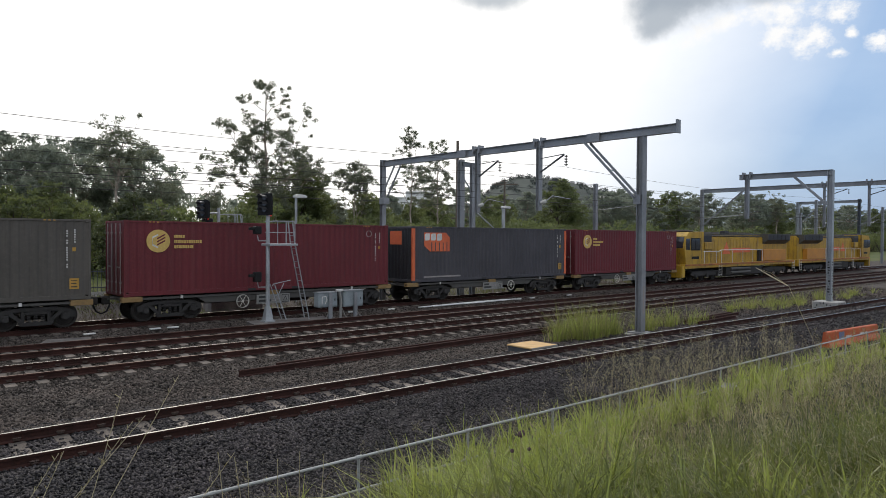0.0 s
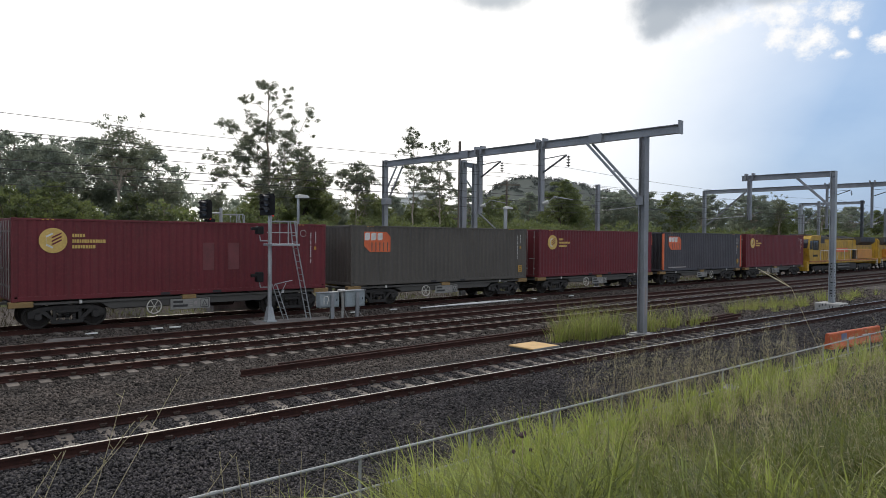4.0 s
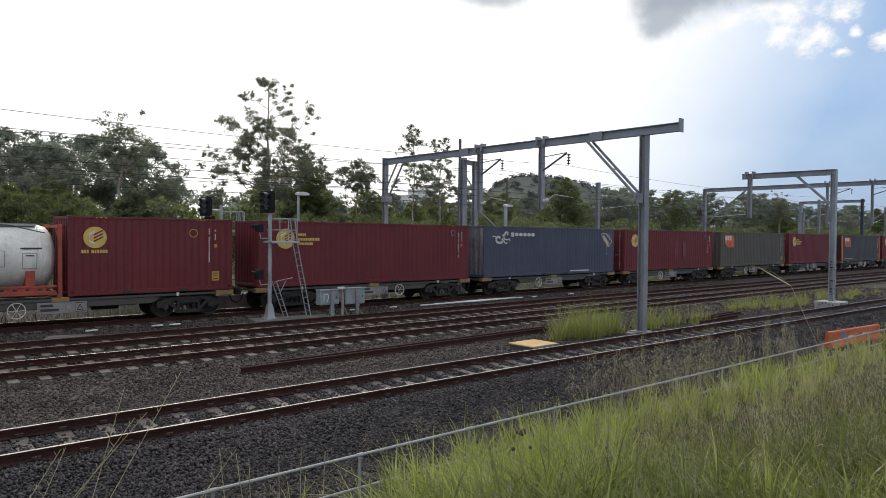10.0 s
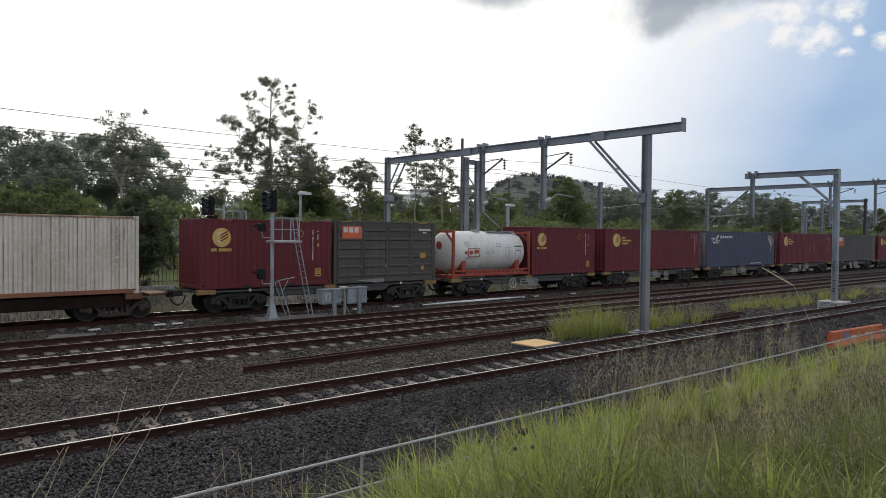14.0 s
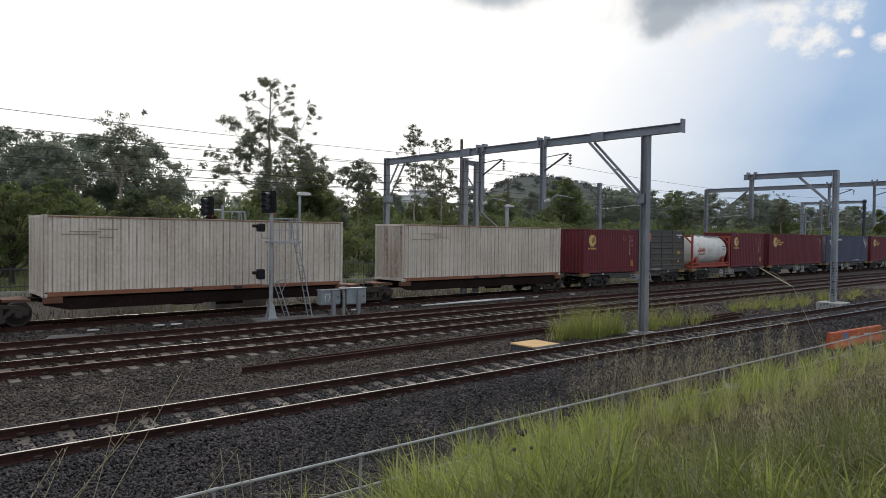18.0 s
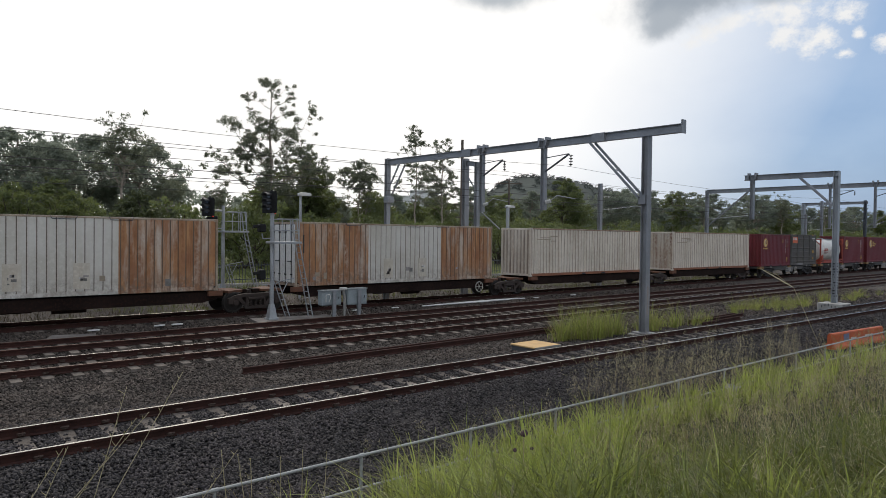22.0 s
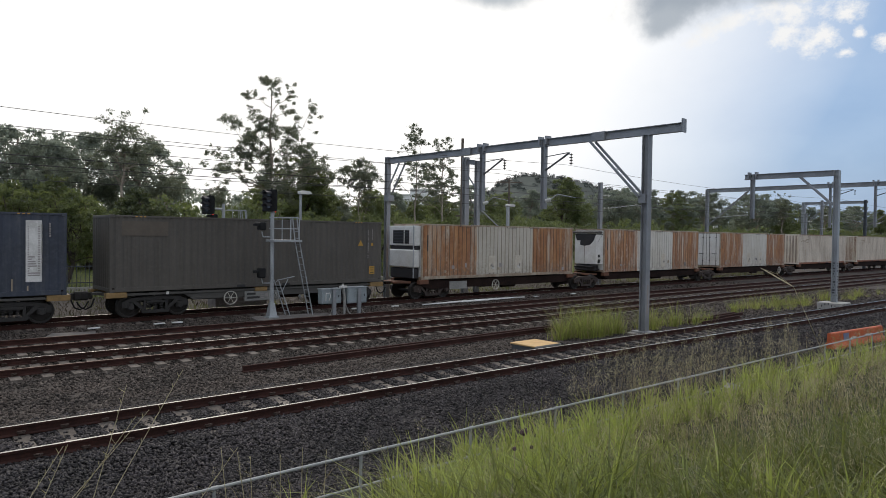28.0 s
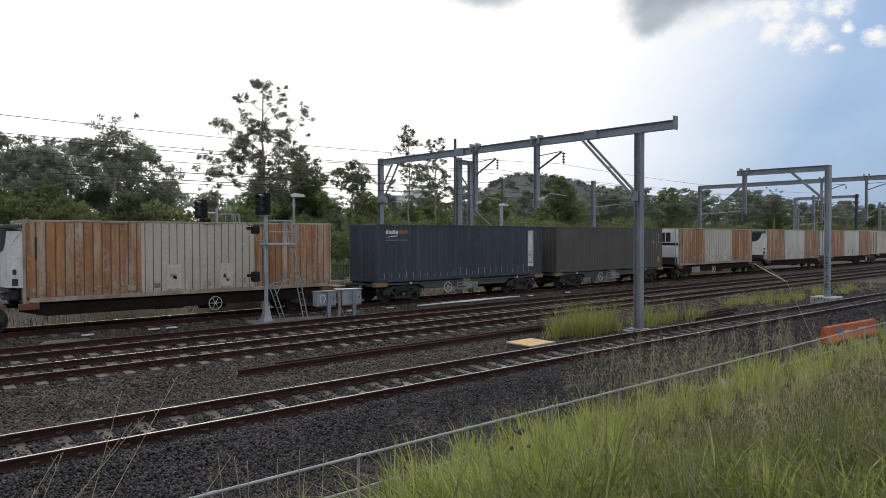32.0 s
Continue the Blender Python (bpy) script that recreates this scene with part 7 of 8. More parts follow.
def logo_bare(t, length, height):
    rng = random.Random(int(length) + len(MOVERS))
    for k in range(4):
        x = rng.uniform(0.5, 2.2)
        part("worn_label", plate(x, DECK + height - 0.5 - k * 0.1, x + rng.uniform(0.5, 1.4), DECK + height - 0.46 - k * 0.1, y=SIDE + 0.012), M_STAIN_PALE, t, "worn lettering bar")
    for k in range(9):
        n = int(rng.uniform(4, 41))
        x = 0.09 + (n + 0.62) * 0.27935
        w, top = rng.uniform(0.012, 0.026), DECK + height - rng.uniform(0.12, 0.4)
        drop = rng.uniform(0.2, 1.0) ** 2 * 1.7
        part("rust_run", Geo().prism([(x - w, top), (x + w, top - 0.02), (x + w * 0.9, top - drop * 0.8), (x + w * 0.2, top - drop), (x - w * 0.9, top - drop * 0.9)], "y", SIDE + 0.049, SIDE + 0.058), M_RUSTSTEEL, t, "dark rust run")


M_FOOT = material("rusted_bottom_rail", (0.27, 0.11, 0.055), 0.7, dark=(0.20, 0.08, 0.045), grain=10, blotch=1.2)
M_WHITE_RUST = material("cream_end_rust_streaked", (0.52, 0.47, 0.40), 0.6, dark=(0.45, 0.38, 0.30), grain=8, blotch=0.6, bump=0.04, streak=(0.16, 0.065, 0.03), streak_amount=1.0)
M_BLUE_END = material("chalky_blue_end", (0.13, 0.135, 0.155), 0.65, dark=(0.075, 0.078, 0.10), grain=9, blotch=1.0, streak=(0.42, 0.38, 0.33), streak_amount=0.8)
M_FADED = material("faded_brown_emblem", (0.105, 0.085, 0.066), 0.6, grain=8, blotch=1.5)
build_train()


def motions():
    ts = [k * 2.0 for k in range(17)]
    for ob, at in MOVERS:
        walk(ob, [(t, pose(at + run(t), TRAIN_Y, 0)) for t in ts])
    # wheels roll with the train: a seventh of a turn between rows at most
    n = 320
    spin = [(SECONDS * k / n, (run(SECONDS * k / n) - run(0)) / WHEEL_R) for k in range(n + 1)]
    for w, dx in WHEELS:
        at = w.location.copy()
        walk(w, [(t, Matrix.Translation(at) @ Matrix.Rotation(a, 4, "Y")) for t, a in spin])

# ---- vegetation ----
def leaf_cloud(rng, centres, radii, dens, size, flat=0.78):
    """Small leaf diamonds in clumps; each clump is broken into knots with gaps between. dens: leaves for each square metre of a clump's radius."""
    centres, radii = np.asarray(centres, float), np.asarray(radii, float)
    k = np.repeat(np.arange(len(centres)), np.maximum(4, dens * radii ** 2).astype(int))
    n = len(k)

    def ball(m, power):
        d = rng.normal(size=(m, 3))
        return d / np.linalg.norm(d, axis=1, keepdims=True) * rng.random((m, 1)) ** power
    knots = 9
    spots = ball(len(centres) * knots, 0.5).reshape(-1, knots, 3) * np.array([1.0, 1.0, flat])
    loose = rng.uniform(0.26, 0.46, (len(centres), knots))
    j = rng.integers(0, knots, n)
    p = centres[k] + radii[k][:, None] * (spots[k, j] * 0.78 + ball(n, 0.55) * loose[k, j][:, None] * np.array([1.1, 1.1, flat]))
    a = rng.normal(size=(n, 3)) + np.array([0, 0, -0.6])
    a /= np.linalg.norm(a, axis=1, keepdims=True)
    b = np.cross(a, rng.normal(size=(n, 3)))
    b /= np.linalg.norm(b, axis=1, keepdims=True) + 1e-9
    s = size * rng.uniform(0.6, 1.4, (n, 1))
    v = np.stack([p - a * s, p + b * s * 0.42, p + a * s, p - b * s * 0.42], 1)
    return v.reshape(-1, 3), (np.arange(n)[:, None] * 4 + np.arange(4)).reshape(-1, 4)


def bend(p, q, rng, amount, n=4):
    p, q = Vector(p), Vector(q)
    out = [p.lerp(q, k / n) for k in range(n + 1)]
    for k in range(1, n):
        out[k] += Vector(rng.normal(0, amount, 3))
    return out


def limb(g, pts, r0, r1, n=7):
    m = len(pts) - 1
    for k in range(m):
        a, b = r0 + (r1 - r0) * k / m, r0 + (r1 - r0) * (k + 1) / m
        g.tube(pts[k], pts[k + 1], a, b, n, cap=False)


def make_tree(name, label, seed, height, trunk_r, limbs, clump, dens, leaf, leaf_mat=None, bark=None, lean=(0, 0), fill=0, dome=(0, 0, 0, 0), more=3, layers=False):
    """limbs: (height on the trunk as a share, reach across, reach back, rise, clump size). fill: extra clumps spread over a dome (centre height, radius, half-height, clump radius)."""
    rng = np.random.default_rng(seed)
    t = thing(name, label, "tree", "trees behind the railway")
    g = Geo()
    top = Vector((lean[0], lean[1], height * 0.93))
    stem = bend((0, 0, -0.6), top, rng, trunk_r * 0.7, 7)
    limb(g, stem, trunk_r, trunk_r * 0.16, 9)
    cs, rs = [], []
    for _ in range(4):
        cs.append(tuple(top + Vector((rng.normal(0, 0.55 * clump), rng.normal(0, 0.5 * clump), height * 0.03 + rng.normal(0, 0.25 * clump))))), rs.append(clump * rng.uniform(0.5, 0.9))
    for share, across, back, rise, size in limbs:
        i = share * 7
        k = min(6, int(i))
        base = stem[k].lerp(stem[k + 1], i - k)
        tip = base + Vector((across, back, rise))
        reach = (tip - base).length
        pts = bend(base, tip, rng, 0.055 * reach, 4)
        r = trunk_r * (1 - share) * 0.30 + 0.022
        limb(g, pts, r, 0.014, 6)
        cs.append(tuple(tip)), rs.append(size * clump * 0.85)
        for _ in range(int(more + reach * 0.9)):
            f = 1 - 0.5 * rng.random() ** 1.5
            k = min(3, int(f * 4))
            start = pts[k].lerp(pts[k + 1], f * 4 - k)
            side = start + Vector(rng.normal(0, 0.62 * size * clump + 0.10, 3)) + Vector((0, 0, 0.12))
            limb(g, [start, start.lerp(side, 0.5) + Vector((0, 0, -0.06)), side], 0.017, 0.008, 4)
            cs.append(tuple(side)), rs.append(size * clump * rng.uniform(0.35, 0.75))
    for n in range(fill):
        d = rng.normal(size=3)
        d /= np.linalg.norm(d)
        q = rng.random() ** 0.3
        z = d[2] * q
        if layers:
            z = round(z * 2.2) / 2.2 + rng.normal(0, 0.05)
        c = Vector((lean[0] * 0.7 + d[0] * q * dome[1], lean[1] * 0.7 + d[1] * q * dome[1], dome[0] + z * dome[2]))
        cs.append(tuple(c)), rs.append(dome[3] * rng.uniform(0.5, 1.25))
        if n % 3 == 0:
            limb(g, bend(stem[int(rng.integers(2, 6))], c, rng, 0.15, 3), trunk_r * 0.2, 0.02, 5)
    part("trunk", g, bark or M_BARK, t, smooth=True)
    v, q = leaf_cloud(rng, cs, rs, dens, leaf, 0.5 if layers else 0.78)
    part("crown", mesh_np("crown", v, q, leaf_mat or M_LEAF), None, t)
    return t


def gum_limbs(seed, n, lo, hi, reach, rise):
    rng = np.random.default_rng(seed)
    out = []
    for k in range(n):
        s = lo + (hi - lo) * (k + rng.random() * 0.6) / n
        a = k * 2.4 + rng.random()
        w = reach * (1.1 - 0.75 * (s - lo) / (hi - lo)) * rng.uniform(0.7, 1.15)
        out.append((s, w * math.cos(a), w * math.sin(a), rise * rng.uniform(0.5, 1.3), rng.uniform(0.75, 1.25)))
    return out


def place(t, x, y, turn=0, size=1.0):
    t.matrix_basis = pose(x, y, float(ground_z(x, y)), 0, 0, turn) @ Matrix.Scale(size, 4)
    return t


RIGHT = Vector((0.76, -0.65, 0))


def build_trees():
    # tall open gum: limbs given as (share, reach across the view, rise, clump)
    raw = [(0.49, -3.9, 5.2, 1.15), (0.53, -2.2, 3.2, 0.95), (0.45, -2.5, 2.7, 1.0), (0.56, -1.2, 1.2, 1.35), (0.67, -1.2, 2.4, 1.05), (0.69, -0.6, 1.1, 1.0), (0.56, 1.35, 3.2, 1.1),
           (0.87, -2.1, 0.8, 0.65), (0.84, 1.8, 2.2, 0.55), (0.81, 1.7, 0.7, 0.6), (0.91, 0.8, 0.4, 0.6), (0.45, 3.6, 7.6, 0.62), (0.47, 2.5, 2.9, 1.15), (0.40, 3.3, 2.8, 1.5), (0.40, 4.9, 2.6, 1.0),
           (0.42, 5.6, 3.0, 0.42), (0.39, -6.3, 4.1, 0.62), (0.38, -5.2, 2.9, 0.8), (0.40, -4.0, 2.2, 0.85), (0.42, 1.8, 1.5, 1.3), (0.40, 0.4, 0.9, 1.3)]
    limbs = []
    for k, (s, a, rise, c) in enumerate(raw):
        w = RIGHT * a + Vector((0.65, 0.76, 0)) * (1.6 * math.sin(k * 2.4))
        limbs.append((s, w.x, w.y, rise, c))
    place(make_tree("gum_tree", "tall open gum tree with clumped grey-green foliage", 21, 17.8, 0.22, limbs, 1.08, 700, 0.075, M_LEAF, M_BARK, more=5), 29.5, 60)
    a = make_tree("gum_tree", "gum tree with a loose domed crown and pale forked trunk", 31, 11.4, 0.2, gum_limbs(1, 13, 0.58, 0.93, 2.2, 1.3), 0.85, 270, 0.09, M_LEAF, M_BARK, lean=(1.0, -0.5), fill=18, dome=(9.7, 2.5, 1.5, 0.8))
    place(a, 15.6, 60)
    b = make_tree("gum_tree", "small gum tree with a rounded grey-green crown", 32, 10.3, 0.13, gum_limbs(2, 10, 0.52, 0.9, 1.8, 0.8), 0.7, 480, 0.085, M_LEAF, M_BARK, fill=32, dome=(8.7, 2.1, 1.5, 0.75))
    place(b, 39.6, 60)
    c = make_tree("gum_tree", "thin gum tree with bare twisted stems and a sparse top", 33, 13.4, 0.14, gum_limbs(3, 10, 0.42, 0.97, 2.6, 2.4), 0.85, 600, 0.08, M_LEAF, M_BARK, more=2)
    place(c, 47.2, 60)
    copy_thing(c, place_pose(50.4, 59, 130, 0.93))
    copy_thing(c, place_pose(52.6, 61.5, 250, 0.82))
    d = make_tree("gum_tree", "dense green-leaved tree with a broad crown", 34, 10.6, 0.3, gum_limbs(4, 8, 0.3, 0.9, 2.6, 1.2), 1.1, 260, 0.12, M_LEAF_BUSH, M_BARK_DARK, fill=44, dome=(7.2, 3.0, 3.0, 1.15))
    place(d, 73.4, 60)
    e = make_tree("umbrella_tree", "broad tree with a dense rounded dome, haze tinted into its leaves", 35, 11.0, 0.32, gum_limbs(5, 10, 0.28, 0.95, 4.0, 1.3), 1.1, 230, 0.125, M_LEAF_FAR, M_BARK, fill=105, dome=(7.0, 5.0, 3.6, 1.05))
    place(e, 9.6, 66)
    f = make_tree("gum_tree", "mid-height gum tree with bright green clumps", 36, 9.5, 0.17, gum_limbs(6, 10, 0.3, 0.92, 2.2, 1.0), 0.9, 260, 0.11, M_LEAF_LIME, M_BARK, fill=60, dome=(5.6, 2.9, 3.3, 0.9))
    place(f, 3.6, 58)
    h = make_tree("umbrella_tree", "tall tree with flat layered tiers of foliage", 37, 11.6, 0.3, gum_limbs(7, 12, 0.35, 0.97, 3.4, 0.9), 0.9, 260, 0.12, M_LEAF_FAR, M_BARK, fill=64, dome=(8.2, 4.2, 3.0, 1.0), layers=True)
    place(h, 1.2, 67)
    rng = np.random.default_rng(77)
    # woodland belt: copies turned and sized so that no two stand alike
    spots = [(h, -5, 71, 1.0), (e, 15.5, 73, 1.08), (e, 3.5, 70, 0.92), (a, 5.5, 63, 0.72), (f, 11.5, 61, 0.72), (e, 20.5, 69, 1.0), (a, 20.6, 63, 0.66), (a, 25.5, 64, 0.60), (f, 29.5, 62, 0.72), (f, 38.5, 66, 0.74), (d, 36.8, 70, 0.72), (f, 42, 62, 0.78), (e, 44, 74, 0.74), (f, 33, 61, 0.62), (f, 49.5, 63, 0.70), (f, 53.5, 64, 0.66), (d, 57, 68, 0.6), (e, 52, 73, 0.58), (f, 46.8, 66, 0.76), (e, 55.5, 75, 0.74), (f, 59.5, 72, 0.82), (d, 33, 68, 0.78), (f, 35, 63, 0.80), (d, 34.3, 62.5, 0.98), (f, 37.2, 63.5, 0.84),
             (d, 40, 72, 0.80), (f, 44.2, 64, 0.80), (e, 47, 76, 0.55), (f, 56, 66, 0.80), (d, 60, 70, 0.74), (f, 64, 64, 0.85), (h, 67, 72, 0.85), (f, 69, 67, 0.92), (e, 78, 70, 0.86), (f, 84, 66, 0.98), (a, 88, 70, 0.84),
             (e, 95, 68, 0.95), (h, 101, 64, 0.92), (e, 106, 72, 1.05), (f, 112, 66, 1.15), (h, 116, 67, 1.0), (d, 122, 70, 1.0), (a, 127, 68, 0.92), (e, 132, 70, 1.08), (h, 140, 64, 1.05), (e, 148, 68, 1.12), (f, 154, 64, 1.15), (a, 150, 62, 1.02),
             (h, 161, 68, 1.02), (d, 170, 70, 1.05), (a, 177, 64, 0.98), (e, 184, 72, 1.08), (f, 192, 68, 1.2), (h, 205, 66, 1.05), (e, 222, 72, 1.15), (d, 240, 70, 1.15), (e, 262, 74, 1.15), (h, 286, 70, 1.15), (e, 312, 78, 1.15), (e, 345, 80, 1.2)]
    for src, x, y, size in spots:
        copy_thing(src, place_pose(x, y, float(rng.uniform(0, 360)), size))
    # dark dense tree beside the fence
    k = make_tree("bushy_tree", "dense dark green tree beside the paling fence", 41, 5.2, 0.2, gum_limbs(8, 8, 0.1, 0.85, 1.5, 0.6), 0.55, 800, 0.07, M_LEAF_DARK, M_BARK_DARK, fill=96, dome=(2.95, 2.05, 2.25, 0.62))
    place(k, 11.3, 38.9)
    w = make_tree("bushy_tree", "leafy green tree with low branches beyond the paling fence", 43, 5.3, 0.16, gum_limbs(9, 9, 0.2, 0.85, 1.7, 0.7), 0.6, 520, 0.075, M_LEAF_BUSH, M_BARK_DARK, fill=70, dome=(3.3, 2.0, 2.0, 0.65))
    place(w, 6.0, 43)
    copy_thing(w, place_pose(8.6, 42.2, 140, 0.94))
    copy_thing(w, place_pose(3.2, 44, 250, 1.02))
    bush = make_bush("bush", "leafy green bush at the edge of the woodland", 51, 2.6, 2.3, M_LEAF_BUSH)
    place(bush, 2.0, 50)
    dark = make_bush("bush", "dark green bush at the edge of the woodland", 52, 2.8, 2.5, M_LEAF_BUSH)
    place(dark, 7.0, 52)
    for i in range(64):
        x = -8 + i * 3.3 + rng.uniform(-1.2, 1.2)
        y = 50 + rng.uniform(-2.5, 5) + (3 if i > 20 else 0)
        copy_thing(bush if i % 3 == 0 else dark, place_pose(x, y, float(rng.uniform(0, 360)), float(rng.uniform(1.1, 1.9))))
    for i in range(8):
        copy_thing(bush, place_pose(16.5 + i * 1.7 + rng.uniform(-0.5, 0.5), 39.2 + rng.uniform(0, 1.5), float(rng.uniform(0, 360)), float(rng.uniform(0.3, 0.55))))


def place_pose(x, y, turn, size):
    return pose(x, y, float(ground_z(x, y)), 0, 0, turn) @ Matrix.Scale(size, 4)


def make_bush(name, label, seed, height, radius, mat):
    rng = np.random.default_rng(seed)
    t = thing(name, label, "bush", "bushes behind the railway")
    g = Geo()
    cs, rs = [], []
    for k in range(9):
        a = k * 0.7 + rng.random()
        w = radius * rng.uniform(0.3, 0.9)
        tip = (w * math.cos(a), w * math.sin(a), height * rng.uniform(0.5, 0.95))
        limb(g, bend((rng.normal(0, 0.15), rng.normal(0, 0.15), -0.3), tip, rng, 0.12, 4), 0.06, 0.012, 6)
        cs.append(tip), rs.append(0.62)
    for _ in range(34):
        d = rng.normal(size=3)
        d /= np.linalg.norm(d)
        q = rng.random() ** 0.4
        cs.append((d[0] * q * radius, d[1] * q * radius, height * 0.5 + d[2] * q * height * 0.48)), rs.append(rng.uniform(0.35, 0.75))
    part("branching_stem", g, M_BARK_DARK, t, smooth=True)
    v, q = leaf_cloud(rng, cs, rs, 300, 0.08)
    part("foliage", mesh_np("foliage", v, q, mat), None, t)
    return t


def build_far_woods():
    """Closed forest behind the belt, and the wooded hill, in many crown clumps."""
    rng = np.random.default_rng(90)
    cs, rs = [], []
    for k in range(1050):
        x = rng.uniform(-40, 420)
        y = rng.uniform(72, 100) + 0.10 * max(0, x)
        h = rng.uniform(5.6, 8.3) if x < 46 else rng.uniform(5.0, 7.2) if x < 95 else rng.uniform(7.5, 11.5)
        for z in np.linspace(1.5, h, 4):
            cs.append((x + rng.normal(0, 1.3), y + rng.normal(0, 1.3), z + rng.normal(0, 0.4))), rs.append(rng.uniform(0.9, 2.0))
    # the belt's haze comes from its leaf colour alone
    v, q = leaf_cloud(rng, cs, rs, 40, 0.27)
    tagged(new("far_woodland", mesh_np("far_woodland", v, q, M_LEAF_FAR)), "belt of woodland beyond the railway, leaves greyed with painted haze", "woodland", kind="stuff")
    # hill
    n = 70
    xs, ys = np.linspace(-1, 1, n), np.linspace(-1, 1, n)
    X, Y = np.meshgrid(xs, ys)
    R = np.sqrt(X ** 2 + Y ** 2)

    def hill_z(u, w):
        side = np.where(u < 0, 0.125, 0.285)  # steep to one side, a long shoulder on the other
        return 56 * np.exp(-0.5 * (u / side) ** 2 - 0.5 * (w / 0.30) ** 2) + 17 * np.exp(-0.5 * ((u + 0.62) / 0.16) ** 2 - 0.5 * (w / 0.25) ** 2) - 3
    Z = hill_z(X, Y)
    cx, cy, w = 411.0, 375.0, 330.0
    P = np.stack([cx + (X * 0.76 + Y * 0.65) * w, cy + (-X * 0.65 + Y * 0.76) * w, Z], -1).reshape(-1, 3)
    i, j = np.meshgrid(np.arange(n - 1), np.arange(n - 1))
    q = np.stack([j * n + i, j * n + i + 1, (j + 1) * n + i + 1, (j + 1) * n + i], -1).reshape(-1, 4)
    tagged(new("hill", mesh_np("hill", P, q, M_HILL, True)), "wooded hill in the distance, haze tinted into its colour", "hill", kind="structure")
    m = 3800
    u, ww = rng.uniform(-0.95, 0.95, m), rng.uniform(-0.9, 0.3, m)
    zz = hill_z(u, ww)
    ok = zz > -2
    u, ww, zz = u[ok], ww[ok], zz[ok]
    c = np.stack([cx + (u * 0.76 + ww * 0.65) * w, cy + (-u * 0.65 + ww * 0.76) * w, zz + 0.8], -1)
    v, q = leaf_cloud(rng, c, rng.uniform(2.0, 4.0, len(c)), 6.0, 0.55)
    tagged(new("hill_forest", mesh_np("hill_forest", v, q, M_HILL)), "forest crowns covering the distant hill", "forest", kind="stuff")


build_trees()
build_far_woods()


def build_warehouse():
    """Pale clad building whose stepped top shows over the woodland."""
    t = thing("warehouse", "pale grey clad warehouse with a stepped roofline beyond the trees", "building")
    t.matrix_basis = pose(95, 121, 0, 0, 0, -38)
    for x0, x1, h in ((-4.5, -1.0, 12.4), (-1.0, 5.5, 13.7)):
        w = part("wall", Geo().box(x0, 0, 0, x1, 9, h, 0.05), M_CLAD, t)
        n = int((x1 - x0) / 1.15)
        for k in range(n):
            part("cladding_panel", Geo().box(x0 + k * 1.15 + 0.05, -0.04, 5.0, x0 + k * 1.15 + 1.1, 0.0, h - 0.35, 0.01), M_CLAD, w)
        part("roof", Geo().box(x0 - 0.2 + 0.21 * (x0 > -4), -0.3, h + 0.004, x1 + 0.004, 9.2, h + 0.28, 0.04), M_CLAD_ROOF, t)


# pale sheeting, raised towards white so the colour carries the distance haze
M_CLAD = material("pale_cladding", (0.80, 0.81, 0.82), 0.6, grain=2, blotch=0.3, bump=0.02)
M_CLAD_ROOF = material("pale_sheet_roof", (0.84, 0.84, 0.84), 0.5, grain=2, blotch=0.3, bump=0.02)
build_warehouse()


def blades(rng, x, y, z, height, width, lean, curl, segs=3, way=None):
    """Bent grass blades as tapering strips."""
    n = len(x)
    a = rng.uniform(0, 6.283, n) if way is None else way
    # most blades lean with the breeze, to the left of the bank
    dx, dy = np.cos(a) * lean - 0.10 * lean, np.sin(a) * lean + 0.05 * lean
    side = rng.uniform(0, 6.283, n)
    sx, sy = np.cos(side) * width / 2, np.sin(side) * width / 2
    rows = []
    for k in range(segs + 1):
        u = k / segs
        px, py = x + dx * height * u ** (1 + curl), y + dy * height * u ** (1 + curl)
        pz = z + height * (u - 0.35 * curl * lean * u ** 2)
        taper = (1 - u ** 1.6) * 0.95 + 0.05
        rows.append(np.stack([px - sx * taper, py - sy * taper, pz], -1))
        rows.append(np.stack([px + sx * taper, py + sy * taper, pz], -1))
    v = np.stack(rows, 1)
    m = 2 * (segs + 1)
    f = np.array([(2 * k, 2 * k + 1, 2 * k + 3, 2 * k + 2) for k in range(segs)])
    return v.reshape(-1, 3), (np.arange(n)[:, None, None] * m + f).reshape(-1, 4)


def bank_points(rng, n, dlo, dhi, alo, ahi, ylo, yhi):
    d = np.exp(rng.uniform(math.log(dlo), math.log(dhi), n * 3))
    a = np.radians(rng.uniform(alo, ahi, n * 3))
    x, y = d * np.sin(a), d * np.cos(a)
    ok = (y > ylo) & (y < yhi)
    return x[ok][:n], y[ok][:n], d[ok][:n]


def patchy(x, y, s, seed):
    """A smooth field between 0 and 1 over the ground."""
    r = np.random.default_rng(seed)
    out = np.zeros_like(x)
    for k in range(6):
        fx, fy, ph = r.normal(0, s), r.normal(0, s), r.uniform(0, 6.28)
        out += np.sin(fx * x + fy * y + ph)
    return 0.5 + out / 8


def tuft_points(rng, tx, ty, per, spread):
    """Blade roots gathered round tuft centres, with the way out from each centre."""
    n = len(tx) * per
    k = np.repeat(np.arange(len(tx)), per)
    a, r = rng.uniform(0, 6.283, n), np.abs(rng.normal(0, spread, n))
    return k, tx[k] + r * np.cos(a), ty[k] + r * np.sin(a), a


